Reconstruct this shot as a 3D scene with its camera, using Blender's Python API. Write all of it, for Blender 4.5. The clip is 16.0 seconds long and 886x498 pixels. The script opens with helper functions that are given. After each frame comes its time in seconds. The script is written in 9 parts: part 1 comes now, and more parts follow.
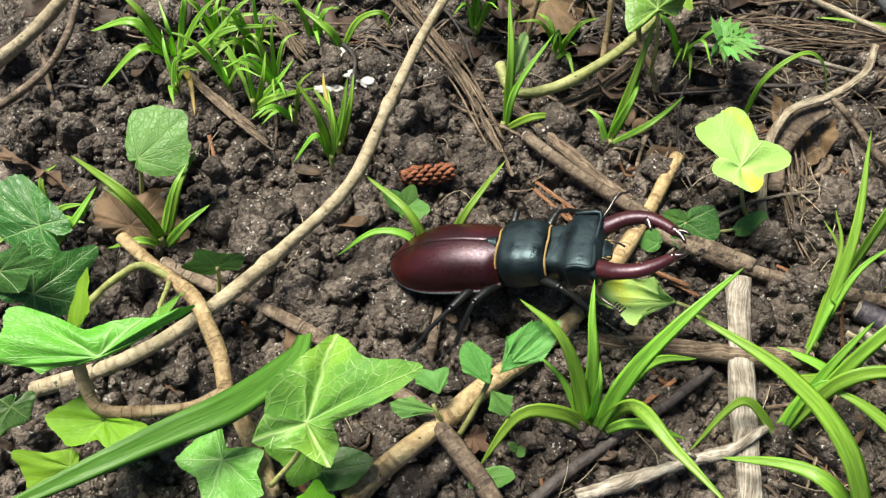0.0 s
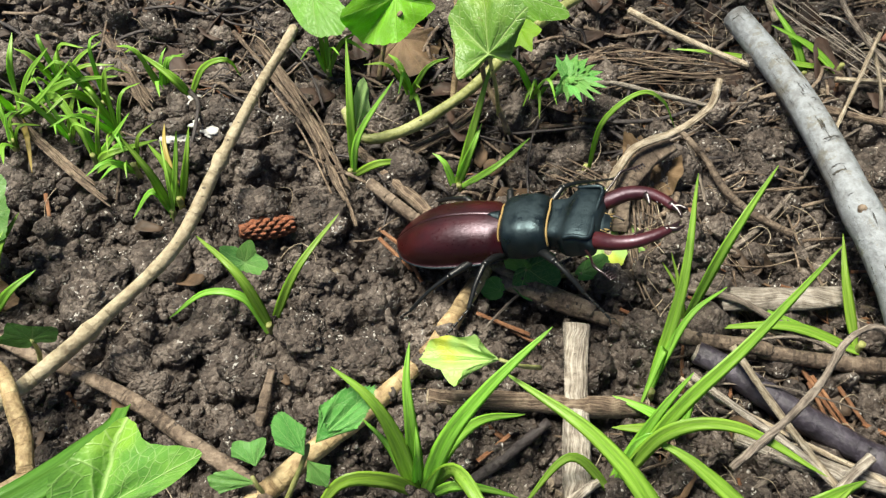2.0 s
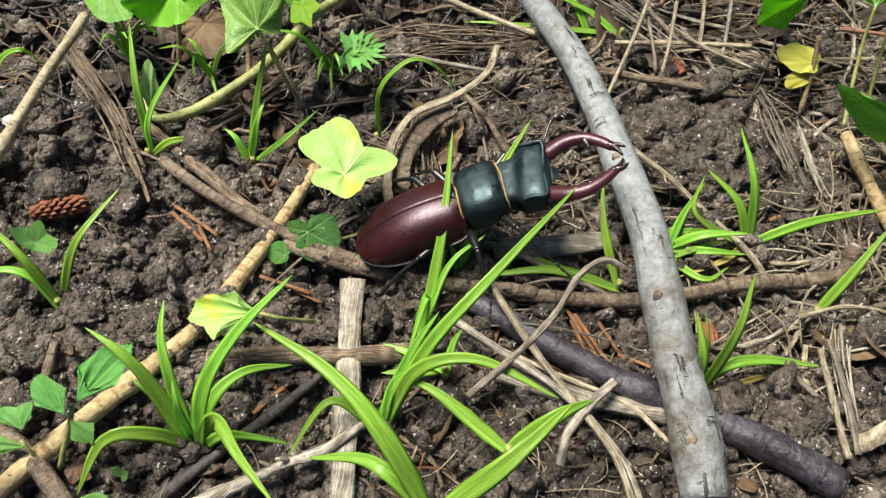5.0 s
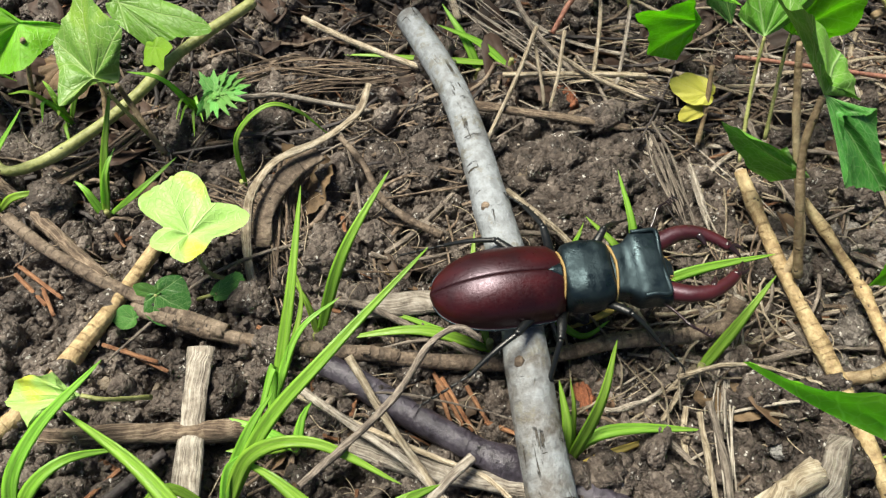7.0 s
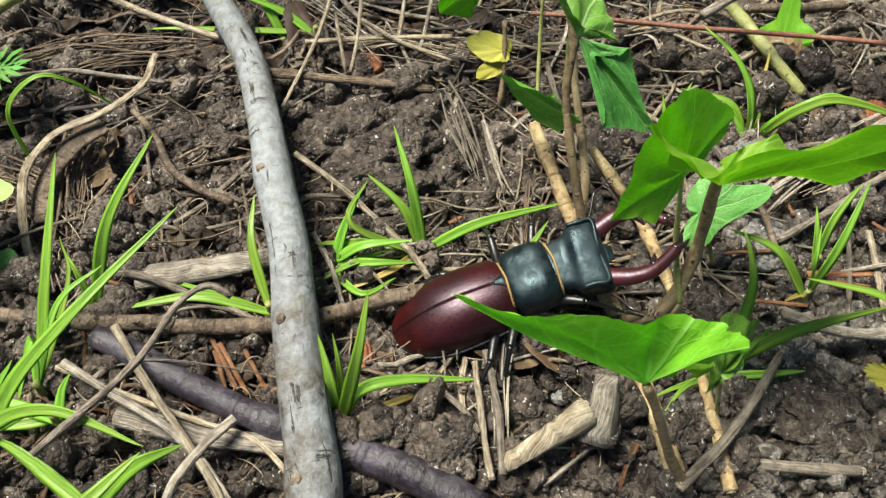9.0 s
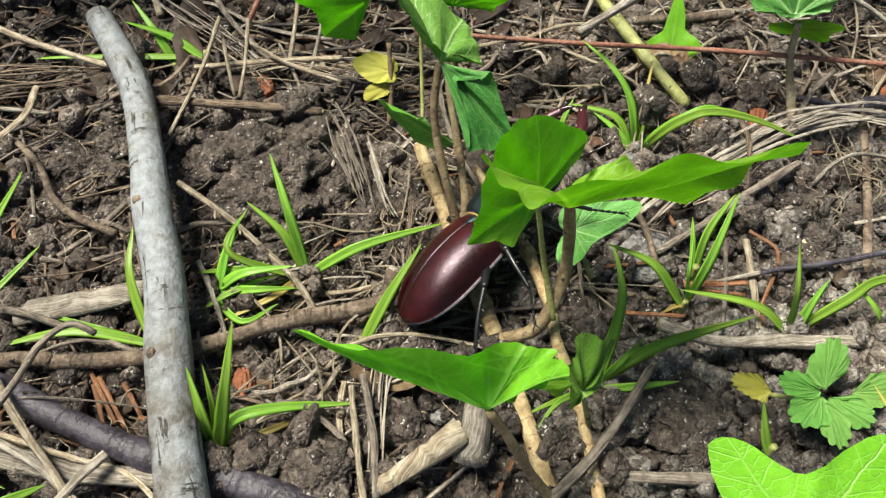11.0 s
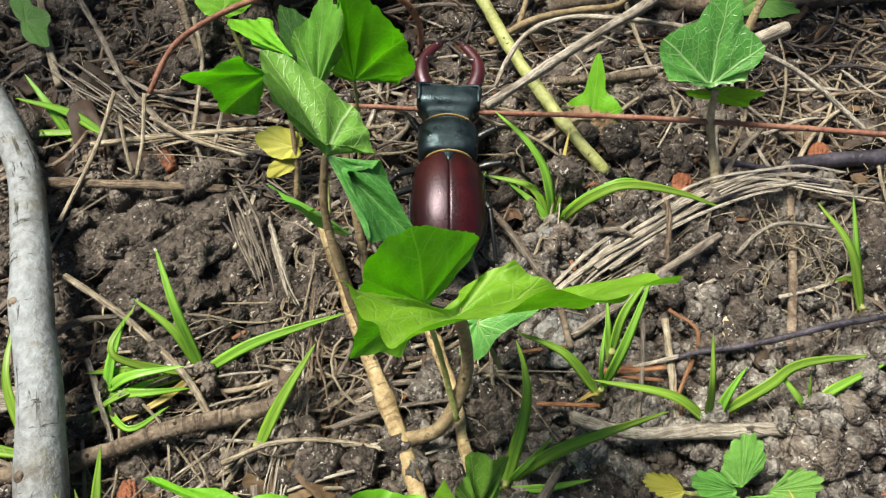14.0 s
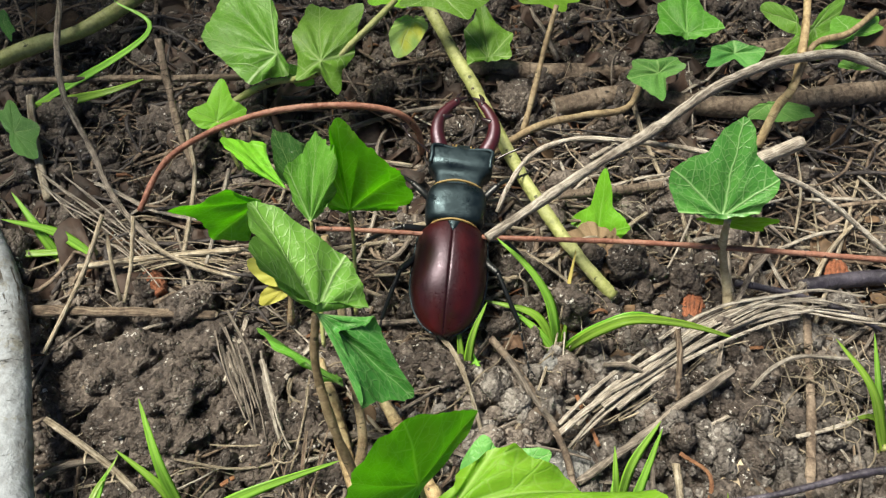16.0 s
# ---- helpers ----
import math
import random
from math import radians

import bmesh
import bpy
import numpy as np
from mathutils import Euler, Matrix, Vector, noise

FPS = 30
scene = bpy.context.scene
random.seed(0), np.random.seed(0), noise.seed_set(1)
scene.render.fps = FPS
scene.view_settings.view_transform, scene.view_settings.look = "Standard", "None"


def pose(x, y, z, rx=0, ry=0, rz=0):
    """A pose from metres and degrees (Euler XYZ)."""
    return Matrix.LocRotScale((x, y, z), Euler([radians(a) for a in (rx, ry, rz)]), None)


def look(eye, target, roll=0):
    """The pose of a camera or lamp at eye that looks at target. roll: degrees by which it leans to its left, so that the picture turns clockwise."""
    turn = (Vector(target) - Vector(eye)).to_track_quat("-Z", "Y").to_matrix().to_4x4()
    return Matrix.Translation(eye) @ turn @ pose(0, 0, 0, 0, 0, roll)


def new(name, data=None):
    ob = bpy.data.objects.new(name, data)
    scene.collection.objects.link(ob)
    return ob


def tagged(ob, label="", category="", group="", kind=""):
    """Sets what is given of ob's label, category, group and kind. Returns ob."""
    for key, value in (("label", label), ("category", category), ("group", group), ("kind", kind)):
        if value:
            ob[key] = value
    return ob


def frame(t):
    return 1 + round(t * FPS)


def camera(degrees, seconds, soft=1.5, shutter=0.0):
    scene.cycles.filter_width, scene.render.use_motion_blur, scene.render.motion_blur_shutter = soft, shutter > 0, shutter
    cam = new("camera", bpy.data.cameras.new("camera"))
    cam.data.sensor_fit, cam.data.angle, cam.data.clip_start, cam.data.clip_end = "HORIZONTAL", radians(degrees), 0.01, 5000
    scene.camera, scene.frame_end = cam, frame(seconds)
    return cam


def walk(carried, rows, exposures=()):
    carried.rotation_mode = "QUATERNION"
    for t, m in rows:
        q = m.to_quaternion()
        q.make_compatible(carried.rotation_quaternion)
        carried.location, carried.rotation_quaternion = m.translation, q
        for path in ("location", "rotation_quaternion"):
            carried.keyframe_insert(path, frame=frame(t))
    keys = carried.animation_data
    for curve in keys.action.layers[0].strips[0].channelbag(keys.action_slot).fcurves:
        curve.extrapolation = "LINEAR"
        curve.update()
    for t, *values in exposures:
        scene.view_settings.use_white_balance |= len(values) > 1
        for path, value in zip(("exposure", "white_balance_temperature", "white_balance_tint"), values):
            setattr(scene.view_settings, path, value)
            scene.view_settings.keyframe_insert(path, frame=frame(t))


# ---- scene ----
cam = camera(60.0, 16.0, soft=1.3, shutter=0.0)
PATH = [
    (0, (0.00000, 0.00000, 0.15499), (-0.00019, 0.10189, -0.01711), -0.13),
    (0.5, (0.00867, 0.00119, 0.15487), (0.01004, 0.10439, -0.01645), 0.12),
    (1, (0.01376, 0.00383, 0.15598), (0.01833, 0.10657, -0.01555), 1.12),
    (1.5, (0.02483, 0.00827, 0.15618), (0.02926, 0.11089, -0.01543), 0.50),
    (2, (0.03102, 0.01091, 0.15741), (0.03768, 0.11344, -0.01418), 0.88),
    (2.5, (0.03773, 0.00928, 0.15901), (0.04657, 0.11190, -0.01243), 1.22),
    (3, (0.04788, 0.00475, 0.15991), (0.05736, 0.10757, -0.01137), 0.84),
    (3.5, (0.05297, -0.00133, 0.15892), (0.06513, 0.10264, -0.01150), 1.37),
    (4, (0.05791, -0.00614, 0.15921), (0.07226, 0.09779, -0.01106), 1.86),
    (4.2, (0.06024, -0.00770, 0.15946), (0.07536, 0.09633, -0.01069), 1.98),
    (6.3, (0.08936, 0.00002, 0.16058), (0.10888, 0.10061, -0.01117), 3.16),
    (6.5, (0.09242, 0.00142, 0.15852), (0.11195, 0.10306, -0.01262), 2.95),
    (7, (0.10251, 0.00823, 0.15793), (0.12193, 0.10924, -0.01360), 2.24),
    (7.5, (0.11486, 0.00603, 0.15619), (0.13579, 0.10772, -0.01475), 2.31),
    (8, (0.12287, 0.00158, 0.15395), (0.14710, 0.10301, -0.01671), 3.03),
    (8.5, (0.13221, -0.00332, 0.15305), (0.15811, 0.09742, -0.01777), 2.99),
    (9, (0.14184, -0.00710, 0.15191), (0.16955, 0.09352, -0.01870), 3.09),
    (9.2, (0.14562, -0.00718, 0.15278), (0.17317, 0.09222, -0.01857), 2.83),
    (11.5, (0.16764, -0.00957, 0.15737), (0.20123, 0.08903, -0.01336), 3.75),
    (12, (0.17098, -0.01081, 0.15756), (0.20572, 0.08833, -0.01263), 3.91),
    (12.5, (0.17476, -0.01160, 0.15776), (0.21066, 0.08742, -0.01226), 4.11),
    (13, (0.18006, -0.00948, 0.15890), (0.21631, 0.08935, -0.01115), 4.01),
    (13.5, (0.18398, -0.00305, 0.15985), (0.22052, 0.09547, -0.01033), 3.95),
    (14, (0.18829, 0.00658, 0.16044), (0.22390, 0.10462, -0.01021), 3.55),
    (14.5, (0.19298, 0.01658, 0.16218), (0.22744, 0.11379, -0.00918), 3.18),
    (15, (0.19649, 0.02117, 0.16347), (0.23062, 0.12075, -0.00659), 2.69),
    (15.5, (0.19799, 0.02800, 0.16648), (0.23256, 0.12838, -0.00301), 2.77),
    (16, (0.19784, 0.03179, 0.16784), (0.23238, 0.13405, -0.00054), 2.52),
]
walk(cam, [(t, look(eye, target, roll)) for t, eye, target, roll in PATH])

# ---- sky and light: open shade under a bright, hazy sky ----
SUN_UP, SUN_TURN = 64.0, -45.0
world = bpy.data.worlds.new("sky")
scene.world = world
world.use_nodes = True
wn = world.node_tree
sky = wn.nodes.new("ShaderNodeTexSky")
sky.sky_type = "NISHITA"
sky.sun_disc = False
sky.sun_elevation, sky.sun_rotation = radians(SUN_UP), radians(SUN_TURN)
sky.air_density, sky.dust_density, sky.ozone_density = 1.0, 1.5, 1.0
wn.links.new(sky.outputs["Color"], wn.nodes["Background"].inputs["Color"])
wn.nodes["Background"].inputs["Strength"].default_value = 0.045

sun_data = bpy.data.lights.new("sun", "SUN")
sun_data.energy, sun_data.angle, sun_data.color = 5.8, radians(26), (1.0, 0.95, 0.79)
sun = new("sun", sun_data)
a, e = radians(SUN_TURN), radians(SUN_UP)
way = Vector((math.sin(a) * math.cos(e), math.cos(a) * math.cos(e), math.sin(e)))
sun.matrix_world = look(way * 3, (0, 0, 0))
scene.view_settings.exposure = 0.73

MM = 0.001


# ---- materials ----
def material(name, rough=0.6, metal=0.0, coat=0.0):
    m = bpy.data.materials.new(name)
    m.use_nodes = True
    b = m.node_tree.nodes["Principled BSDF"]
    b.inputs["Roughness"].default_value = rough
    b.inputs["Metallic"].default_value = metal
    b.inputs["Coat Weight"].default_value = coat
    b.inputs["Coat Roughness"].default_value = 0.15
    return m, m.node_tree, b


def node(nt, kind, **values):
    n = nt.nodes.new(kind)
    for key, value in values.items():
        n.inputs[key.replace("_", " ")].default_value = value
    return n


def mapped(nt, source, scale):
    c = nt.nodes.new("ShaderNodeTexCoord")
    mp = nt.nodes.new("ShaderNodeMapping")
    mp.inputs["Scale"].default_value = scale
    nt.links.new(c.outputs[source], mp.inputs["Vector"])
    return mp.outputs["Vector"]


def ramp(nt, value, stops):
    r = nt.nodes.new("ShaderNodeValToRGB")
    els = r.color_ramp.elements
    while len(els) < len(stops):
        els.new(0.5)
    for el, (p, c) in zip(els, stops):
        el.position, el.color = p, (*c, 1)
    nt.links.new(value, r.inputs["Fac"])
    return r.outputs["Color"]


def noise_tex(nt, vec, scale, detail=4.0, rough=0.6):
    n = node(nt, "ShaderNodeTexNoise", Scale=scale, Detail=detail, Roughness=rough)
    nt.links.new(vec, n.inputs["Vector"])
    return n.outputs["Fac"]


def mix(nt, fac, one, two, kind="MIX"):
    n = nt.nodes.new("ShaderNodeMix")
    n.data_type, n.blend_type = "RGBA", kind
    for socket, value in ((n.inputs[0], fac), (n.inputs[6], one), (n.inputs[7], two)):
        if hasattr(value, "is_output"):
            nt.links.new(value, socket)
        elif isinstance(value, tuple):
            socket.default_value = (*value, 1)
        else:
            socket.default_value = value
    return n.outputs[2]


def bump(nt, b, height, strength, distance):
    n = node(nt, "ShaderNodeBump", Strength=strength, Distance=distance)
    nt.links.new(height, n.inputs["Height"])
    nt.links.new(n.outputs["Normal"], b.inputs["Normal"])


def soil_material(name, dark, mid, light):
    """Crumbly soil: grains of many tones in two sizes, moist and dry patches, pale grit."""
    m, nt, b = material(name, 0.8)
    v = mapped(nt, "Object", (1, 1, 1))
    warp = nt.nodes.new("ShaderNodeVectorMath")
    warp.operation = "ADD"
    shift = node(nt, "ShaderNodeTexNoise", Scale=700.0, Detail=3.0)
    nt.links.new(v, shift.inputs["Vector"])
    small = nt.nodes.new("ShaderNodeVectorMath")
    small.operation = "SCALE"
    small.inputs["Scale"].default_value = 0.0016
    nt.links.new(shift.outputs["Color"], small.inputs[0])
    nt.links.new(v, warp.inputs[0])
    nt.links.new(small.outputs[0], warp.inputs[1])
    w = warp.outputs[0]
    cells = []
    for scale in (330.0, 850.0, 2000.0):
        g = node(nt, "ShaderNodeTexVoronoi", Scale=scale)
        nt.links.new(w, g.inputs["Vector"])
        cells.append(g)
    tone = math_node(nt, "MULTIPLY", cells[0].outputs["Color"], 0.26)
    tone = math_node(nt, "ADD", tone, math_node(nt, "MULTIPLY", cells[1].outputs["Color"], 0.24))
    tone = math_node(nt, "ADD", tone, math_node(nt, "MULTIPLY", cells[2].outputs["Color"], 0.16))
    patch = noise_tex(nt, v, 38, 5, 0.65)
    tone = math_node(nt, "ADD", tone, math_node(nt, "MULTIPLY", math_node(nt, "SUBTRACT", patch, 0.42), 0.9))
    col = ramp(nt, tone, [(0.18, dark), (0.42, mid), (0.72, light)])
    pick = ramp(nt, cells[2].outputs["Color"], [(0.80, (0, 0, 0)), (0.84, (1, 1, 1))])
    where = ramp(nt, noise_tex(nt, v, 240, 2), [(0.52, (0, 0, 0)), (0.6, (1, 1, 1))])
    col = mix(nt, mix(nt, 1.0, pick, where, "MULTIPLY"), col, (0.50, 0.48, 0.45))
    nt.links.new(col, b.inputs["Base Color"])
    nt.links.new(ramp(nt, cells[1].outputs["Color"], [(0.2, (0.34,) * 3), (0.8, (0.9,) * 3)]), b.inputs["Roughness"])
    high = math_node(nt, "MULTIPLY", cells[0].outputs["Distance"], -1.1)
    high = math_node(nt, "ADD", high, math_node(nt, "MULTIPLY", cells[1].outputs["Distance"], -1.1))
    high = math_node(nt, "ADD", high, math_node(nt, "MULTIPLY", cells[2].outputs["Distance"], -0.3))
    high = math_node(nt, "ADD", high, math_node(nt, "MULTIPLY", noise_tex(nt, v, 260, 6, 0.75), 2.0))
    bump(nt, b, high, 0.9, 0.0010)
    return m


def bark_material(name, dark, mid, light, rough=0.75, crack=0.0, along=0.05, grain=2000.0):
    """Bark or straw: the grain runs along the piece, with blotches and fine cracks."""
    m, nt, b = material(name, rough)
    v = mapped(nt, "UV", (1, along, 1))
    w = mapped(nt, "UV", (1, 1, 1))
    info = nt.nodes.new("ShaderNodeObjectInfo")
    g = noise_tex(nt, v, grain, 5, 0.7)
    blot = noise_tex(nt, w, 240, 5, 0.65)
    col = ramp(nt, g, [(0.41, dark), (0.5, mid), (0.59, light)])
    col = mix(nt, 0.45, col, ramp(nt, blot, [(0.40, dark), (0.5, mid), (0.6, light)]))
    hue = nt.nodes.new("ShaderNodeHueSaturation")
    val = node(nt, "ShaderNodeMapRange", To_Min=0.75, To_Max=1.25)
    nt.links.new(info.outputs["Random"], val.inputs["Value"])
    nt.links.new(val.outputs["Result"], hue.inputs["Value"])
    nt.links.new(col, hue.inputs["Color"])
    col = hue.outputs["Color"]
    if crack:
        cv = mapped(nt, "UV", (0.5, 1.3, 1))
        c = ramp(nt, noise_tex(nt, cv, 420, 6, 0.75), [(0.60, (0, 0, 0)), (0.68, (1, 1, 1))])
        col = mix(nt, mix(nt, 1.0, c, (crack,) * 3, "MULTIPLY"), col, (0.05, 0.045, 0.038))
    speck = ramp(nt, noise_tex(nt, w, 900, 3, 0.8), [(0.62, (0, 0, 0)), (0.68, (1, 1, 1))])
    col = mix(nt, mix(nt, 1.0, speck, (0.7, 0.7, 0.7), "MULTIPLY"), col, dark)
    nt.links.new(col, b.inputs["Base Color"])
    bump(nt, b, math_node(nt, "ADD", g, math_node(nt, "MULTIPLY", blot, 1.2)), 1.0, 0.0009)
    return m


def math_node(nt, kind, one, two=None):
    n = nt.nodes.new("ShaderNodeMath")
    n.operation = kind
    for socket, value in zip(n.inputs, (one, two)):
        if hasattr(value, "is_output"):
            nt.links.new(value, socket)
        elif value is not None:
            socket.default_value = value
    return n.outputs[0]


def vein_mask(nt, angles):
    """Fine veins that run from the stalk to the lobes, with side veins, in the blade's own plane."""
    uv = nt.nodes.new("ShaderNodeUVMap")
    uv.uv_map = "blade"
    xyz = nt.nodes.new("ShaderNodeSeparateXYZ")
    nt.links.new(uv.outputs["UV"], xyz.inputs["Vector"])
    stray = noise_tex(nt, uv.outputs["UV"], 3.5, 2, 0.5)
    x, y = xyz.outputs["X"], math_node(nt, "ADD", xyz.outputs["Y"], math_node(nt, "MULTIPLY", math_node(nt, "SUBTRACT", stray, 0.5), 0.08))
    total = None
    for deg in angles:
        c, s = math.cos(radians(deg)), math.sin(radians(deg))
        run = math_node(nt, "ADD", math_node(nt, "MULTIPLY", x, c), math_node(nt, "MULTIPLY", y, s))
        off = math_node(nt, "ABSOLUTE", math_node(nt, "SUBTRACT", math_node(nt, "MULTIPLY", x, s), math_node(nt, "MULTIPLY", y, c)))
        ahead = math_node(nt, "GREATER_THAN", run, 0.0)
        wide = math_node(nt, "SUBTRACT", 0.019, math_node(nt, "MULTIPLY", run, 0.011))
        main = math_node(nt, "MAXIMUM", math_node(nt, "SUBTRACT", 1.0, math_node(nt, "DIVIDE", off, wide)), 0.0)
        wave = math_node(nt, "PINGPONG", math_node(nt, "SUBTRACT", run, math_node(nt, "MULTIPLY", off, 0.9)), 0.115)
        side = math_node(nt, "MAXIMUM", math_node(nt, "SUBTRACT", 1.0, math_node(nt, "DIVIDE", wave, 0.013)), 0.0)
        fade = math_node(nt, "MAXIMUM", math_node(nt, "SUBTRACT", 0.75, math_node(nt, "MULTIPLY", off, 2.0)), 0.0)
        both = math_node(nt, "MAXIMUM", main, math_node(nt, "MULTIPLY", side, fade))
        both = math_node(nt, "MULTIPLY", both, ahead)
        total = both if total is None else math_node(nt, "MAXIMUM", total, both)
    net = node(nt, "ShaderNodeTexVoronoi", Scale=11.0)
    net.feature = "DISTANCE_TO_EDGE"
    nt.links.new(uv.outputs["UV"], net.inputs["Vector"])
    mesh = math_node(nt, "MAXIMUM", math_node(nt, "SUBTRACT", 1.0, math_node(nt, "DIVIDE", net.outputs["Distance"], 0.07)), 0.0)
    return math_node(nt, "MAXIMUM", total, math_node(nt, "MULTIPLY", mesh, 0.3))


def leaf_material(name, deep, bright, vein, rough=0.42, through_amount=0.22, hard=0.2, spots=0.0, patch=None, along=False, angles=(0, 62, -62, 118, -118)):
    """A leaf: veins from the blade's own pattern, mottling, and light that comes through it."""
    m, nt, b = material(name, rough)
    b.inputs["Specular IOR Level"].default_value = 0.35
    v = mapped(nt, "UV" if along else "Object", (1, 0.06 if along else 1, 1))
    info = nt.nodes.new("ShaderNodeObjectInfo")
    n1 = noise_tex(nt, v, 1500 if along else 120, 4, 0.6)
    n2 = noise_tex(nt, v, 600, 4, 0.7)
    col = ramp(nt, n1, [(0.5 - hard, deep), (0.5 + hard, bright)])
    col = mix(nt, 0.25, col, ramp(nt, n2, [(0.35, deep), (0.65, bright)]))
    if patch:
        col = mix(nt, ramp(nt, noise_tex(nt, v, 70, 2), [(0.56, (0, 0, 0)), (0.66, (1, 1, 1))]), col, patch)
    if along:
        at = nt.nodes.new("ShaderNodeAttribute")
        at.attribute_name = "vein"
        col = mix(nt, at.outputs["Fac"], col, vein)
    else:
        lines = vein_mask(nt, angles)
        col = mix(nt, math_node(nt, "MULTIPLY", lines, 0.68), col, vein)
    if spots:
        s = ramp(nt, noise_tex(nt, v, 260, 3, 0.7), [(0.70, (0, 0, 0)), (0.74, (1, 1, 1))])
        col = mix(nt, mix(nt, 1.0, s, (spots,) * 3, "MULTIPLY"), col, (0.16, 0.10, 0.03))
    hue = nt.nodes.new("ShaderNodeHueSaturation")
    mh = node(nt, "ShaderNodeMapRange", To_Min=0.485, To_Max=0.515)
    mv = node(nt, "ShaderNodeMapRange", To_Min=0.8, To_Max=1.2)
    nt.links.new(info.outputs["Random"], mh.inputs["Value"])
    nt.links.new(info.outputs["Random"], mv.inputs["Value"])
    nt.links.new(mh.outputs["Result"], hue.inputs["Hue"])
    nt.links.new(mv.outputs["Result"], hue.inputs["Value"])
    nt.links.new(col, hue.inputs["Color"])
    col = hue.outputs["Color"]
    nt.links.new(col, b.inputs["Base Color"])
    if along:
        bump(nt, b, n1, 0.6, 0.0003)
    else:
        bump(nt, b, math_node(nt, "SUBTRACT", n2, lines), 0.5, 0.0004)
    tr = nt.nodes.new("ShaderNodeBsdfTranslucent")
    nt.links.new(mix(nt, 1.0, col, (1.4, 1.45, 0.45), "MULTIPLY"), tr.inputs["Color"])
    ms = nt.nodes.new("ShaderNodeMixShader")
    ms.inputs["Fac"].default_value = through_amount
    nt.links.new(b.outputs["BSDF"], ms.inputs[1])
    nt.links.new(tr.outputs["BSDF"], ms.inputs[2])
    nt.links.new(ms.outputs["Shader"], nt.nodes["Material Output"].inputs["Surface"])
    return m


def shell_material(name, low, high, rough, coat=0.6, grain=1800.0, relief=0.12, tint=(1.0, 1.0, 1.0), shine=0.5, blotch=140.0, pale=False, worn=False):
    m, nt, b = material(name, rough, coat=coat)
    b.inputs["Specular Tint"].default_value = (*tint, 1.0)
    b.inputs["Specular IOR Level"].default_value = shine
    b.inputs["Coat Roughness"].default_value = 0.3
    v = mapped(nt, "Object", (1, 1, 1))
    col = ramp(nt, noise_tex(nt, v, blotch, 3, 0.6), [(0.34, low), (0.66, high)])
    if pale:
        # reddest along each case's middle; the dark edges are part pigment, part painted shading
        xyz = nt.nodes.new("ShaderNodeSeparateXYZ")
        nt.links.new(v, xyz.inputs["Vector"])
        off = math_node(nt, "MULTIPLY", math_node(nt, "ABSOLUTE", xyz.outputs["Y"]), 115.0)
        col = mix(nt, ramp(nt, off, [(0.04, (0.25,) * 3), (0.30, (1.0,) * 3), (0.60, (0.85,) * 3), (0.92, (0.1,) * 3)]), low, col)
    nt.links.new(col, b.inputs["Base Color"])
    fine = noise_tex(nt, v, grain, 3, 0.6)
    nt.links.new(ramp(nt, fine, [(0.3, (rough * 0.8,) * 3), (0.7, (min(1, rough * 1.3),) * 3)]), b.inputs["Roughness"])
    if worn:
        # duller and shinier patches, and low dents
        wide = noise_tex(nt, v, 260, 3, 0.6)
        nt.links.new(ramp(nt, wide, [(0.36, (rough * 0.7,) * 3), (0.64, (rough * 1.7,) * 3)]), b.inputs["Roughness"])
        fine = math_node(nt, "ADD", fine, math_node(nt, "MULTIPLY", wide, 5.0))
    bump(nt, b, fine, relief, 0.0003)
    return m


def smooth_bark_material(name):
    """Smooth pale bark: grey skin, brown weathered patches, dark splits across and along, specks of lichen."""
    m, nt, b = material(name, 0.65)
    v = mapped(nt, "Object", (1, 1, 1))
    w = mapped(nt, "UV", (1, 1, 1))
    patch_n = noise_tex(nt, v, 45, 4, 0.6)
    col = ramp(nt, patch_n, [(0.38, (0.080, 0.066, 0.054)), (0.46, (0.164, 0.171, 0.178)), (0.58, (0.252, 0.277, 0.307))])
    col = mix(nt, 0.35, col, ramp(nt, noise_tex(nt, v, 420, 5, 0.7), [(0.40, (0.050, 0.040, 0.032)), (0.5, (0.168, 0.173, 0.178)), (0.60, (0.286, 0.307, 0.328))]))
    across = ramp(nt, noise_tex(nt, mapped(nt, "UV", (0.35, 1.6, 1)), 330, 5, 0.75), [(0.60, (0, 0, 0)), (0.63, (1, 1, 1))])
    length = ramp(nt, noise_tex(nt, mapped(nt, "UV", (2.2, 0.16, 1)), 330, 5, 0.7), [(0.58, (0, 0, 0)), (0.60, (1, 1, 1))])
    where = ramp(nt, noise_tex(nt, w, 90, 2), [(0.50, (0, 0, 0)), (0.56, (1, 1, 1))])
    splits = mix(nt, 1.0, mix(nt, 1.0, across, length, "LIGHTEN"), where, "MULTIPLY")
    col = mix(nt, splits, col, (0.038, 0.032, 0.025))
    moss = ramp(nt, noise_tex(nt, v, 130, 5, 0.8), [(0.57, (0, 0, 0)), (0.63, (1, 1, 1))])
    col = mix(nt, mix(nt, 1.0, moss, (0.6, 0.6, 0.6), "MULTIPLY"), col, (0.143, 0.134, 0.101))
    nt.links.new(col, b.inputs["Base Color"])
    bump(nt, b, math_node(nt, "SUBTRACT", noise_tex(nt, v, 420, 5, 0.7), splits), 0.9, 0.0007)
    return m


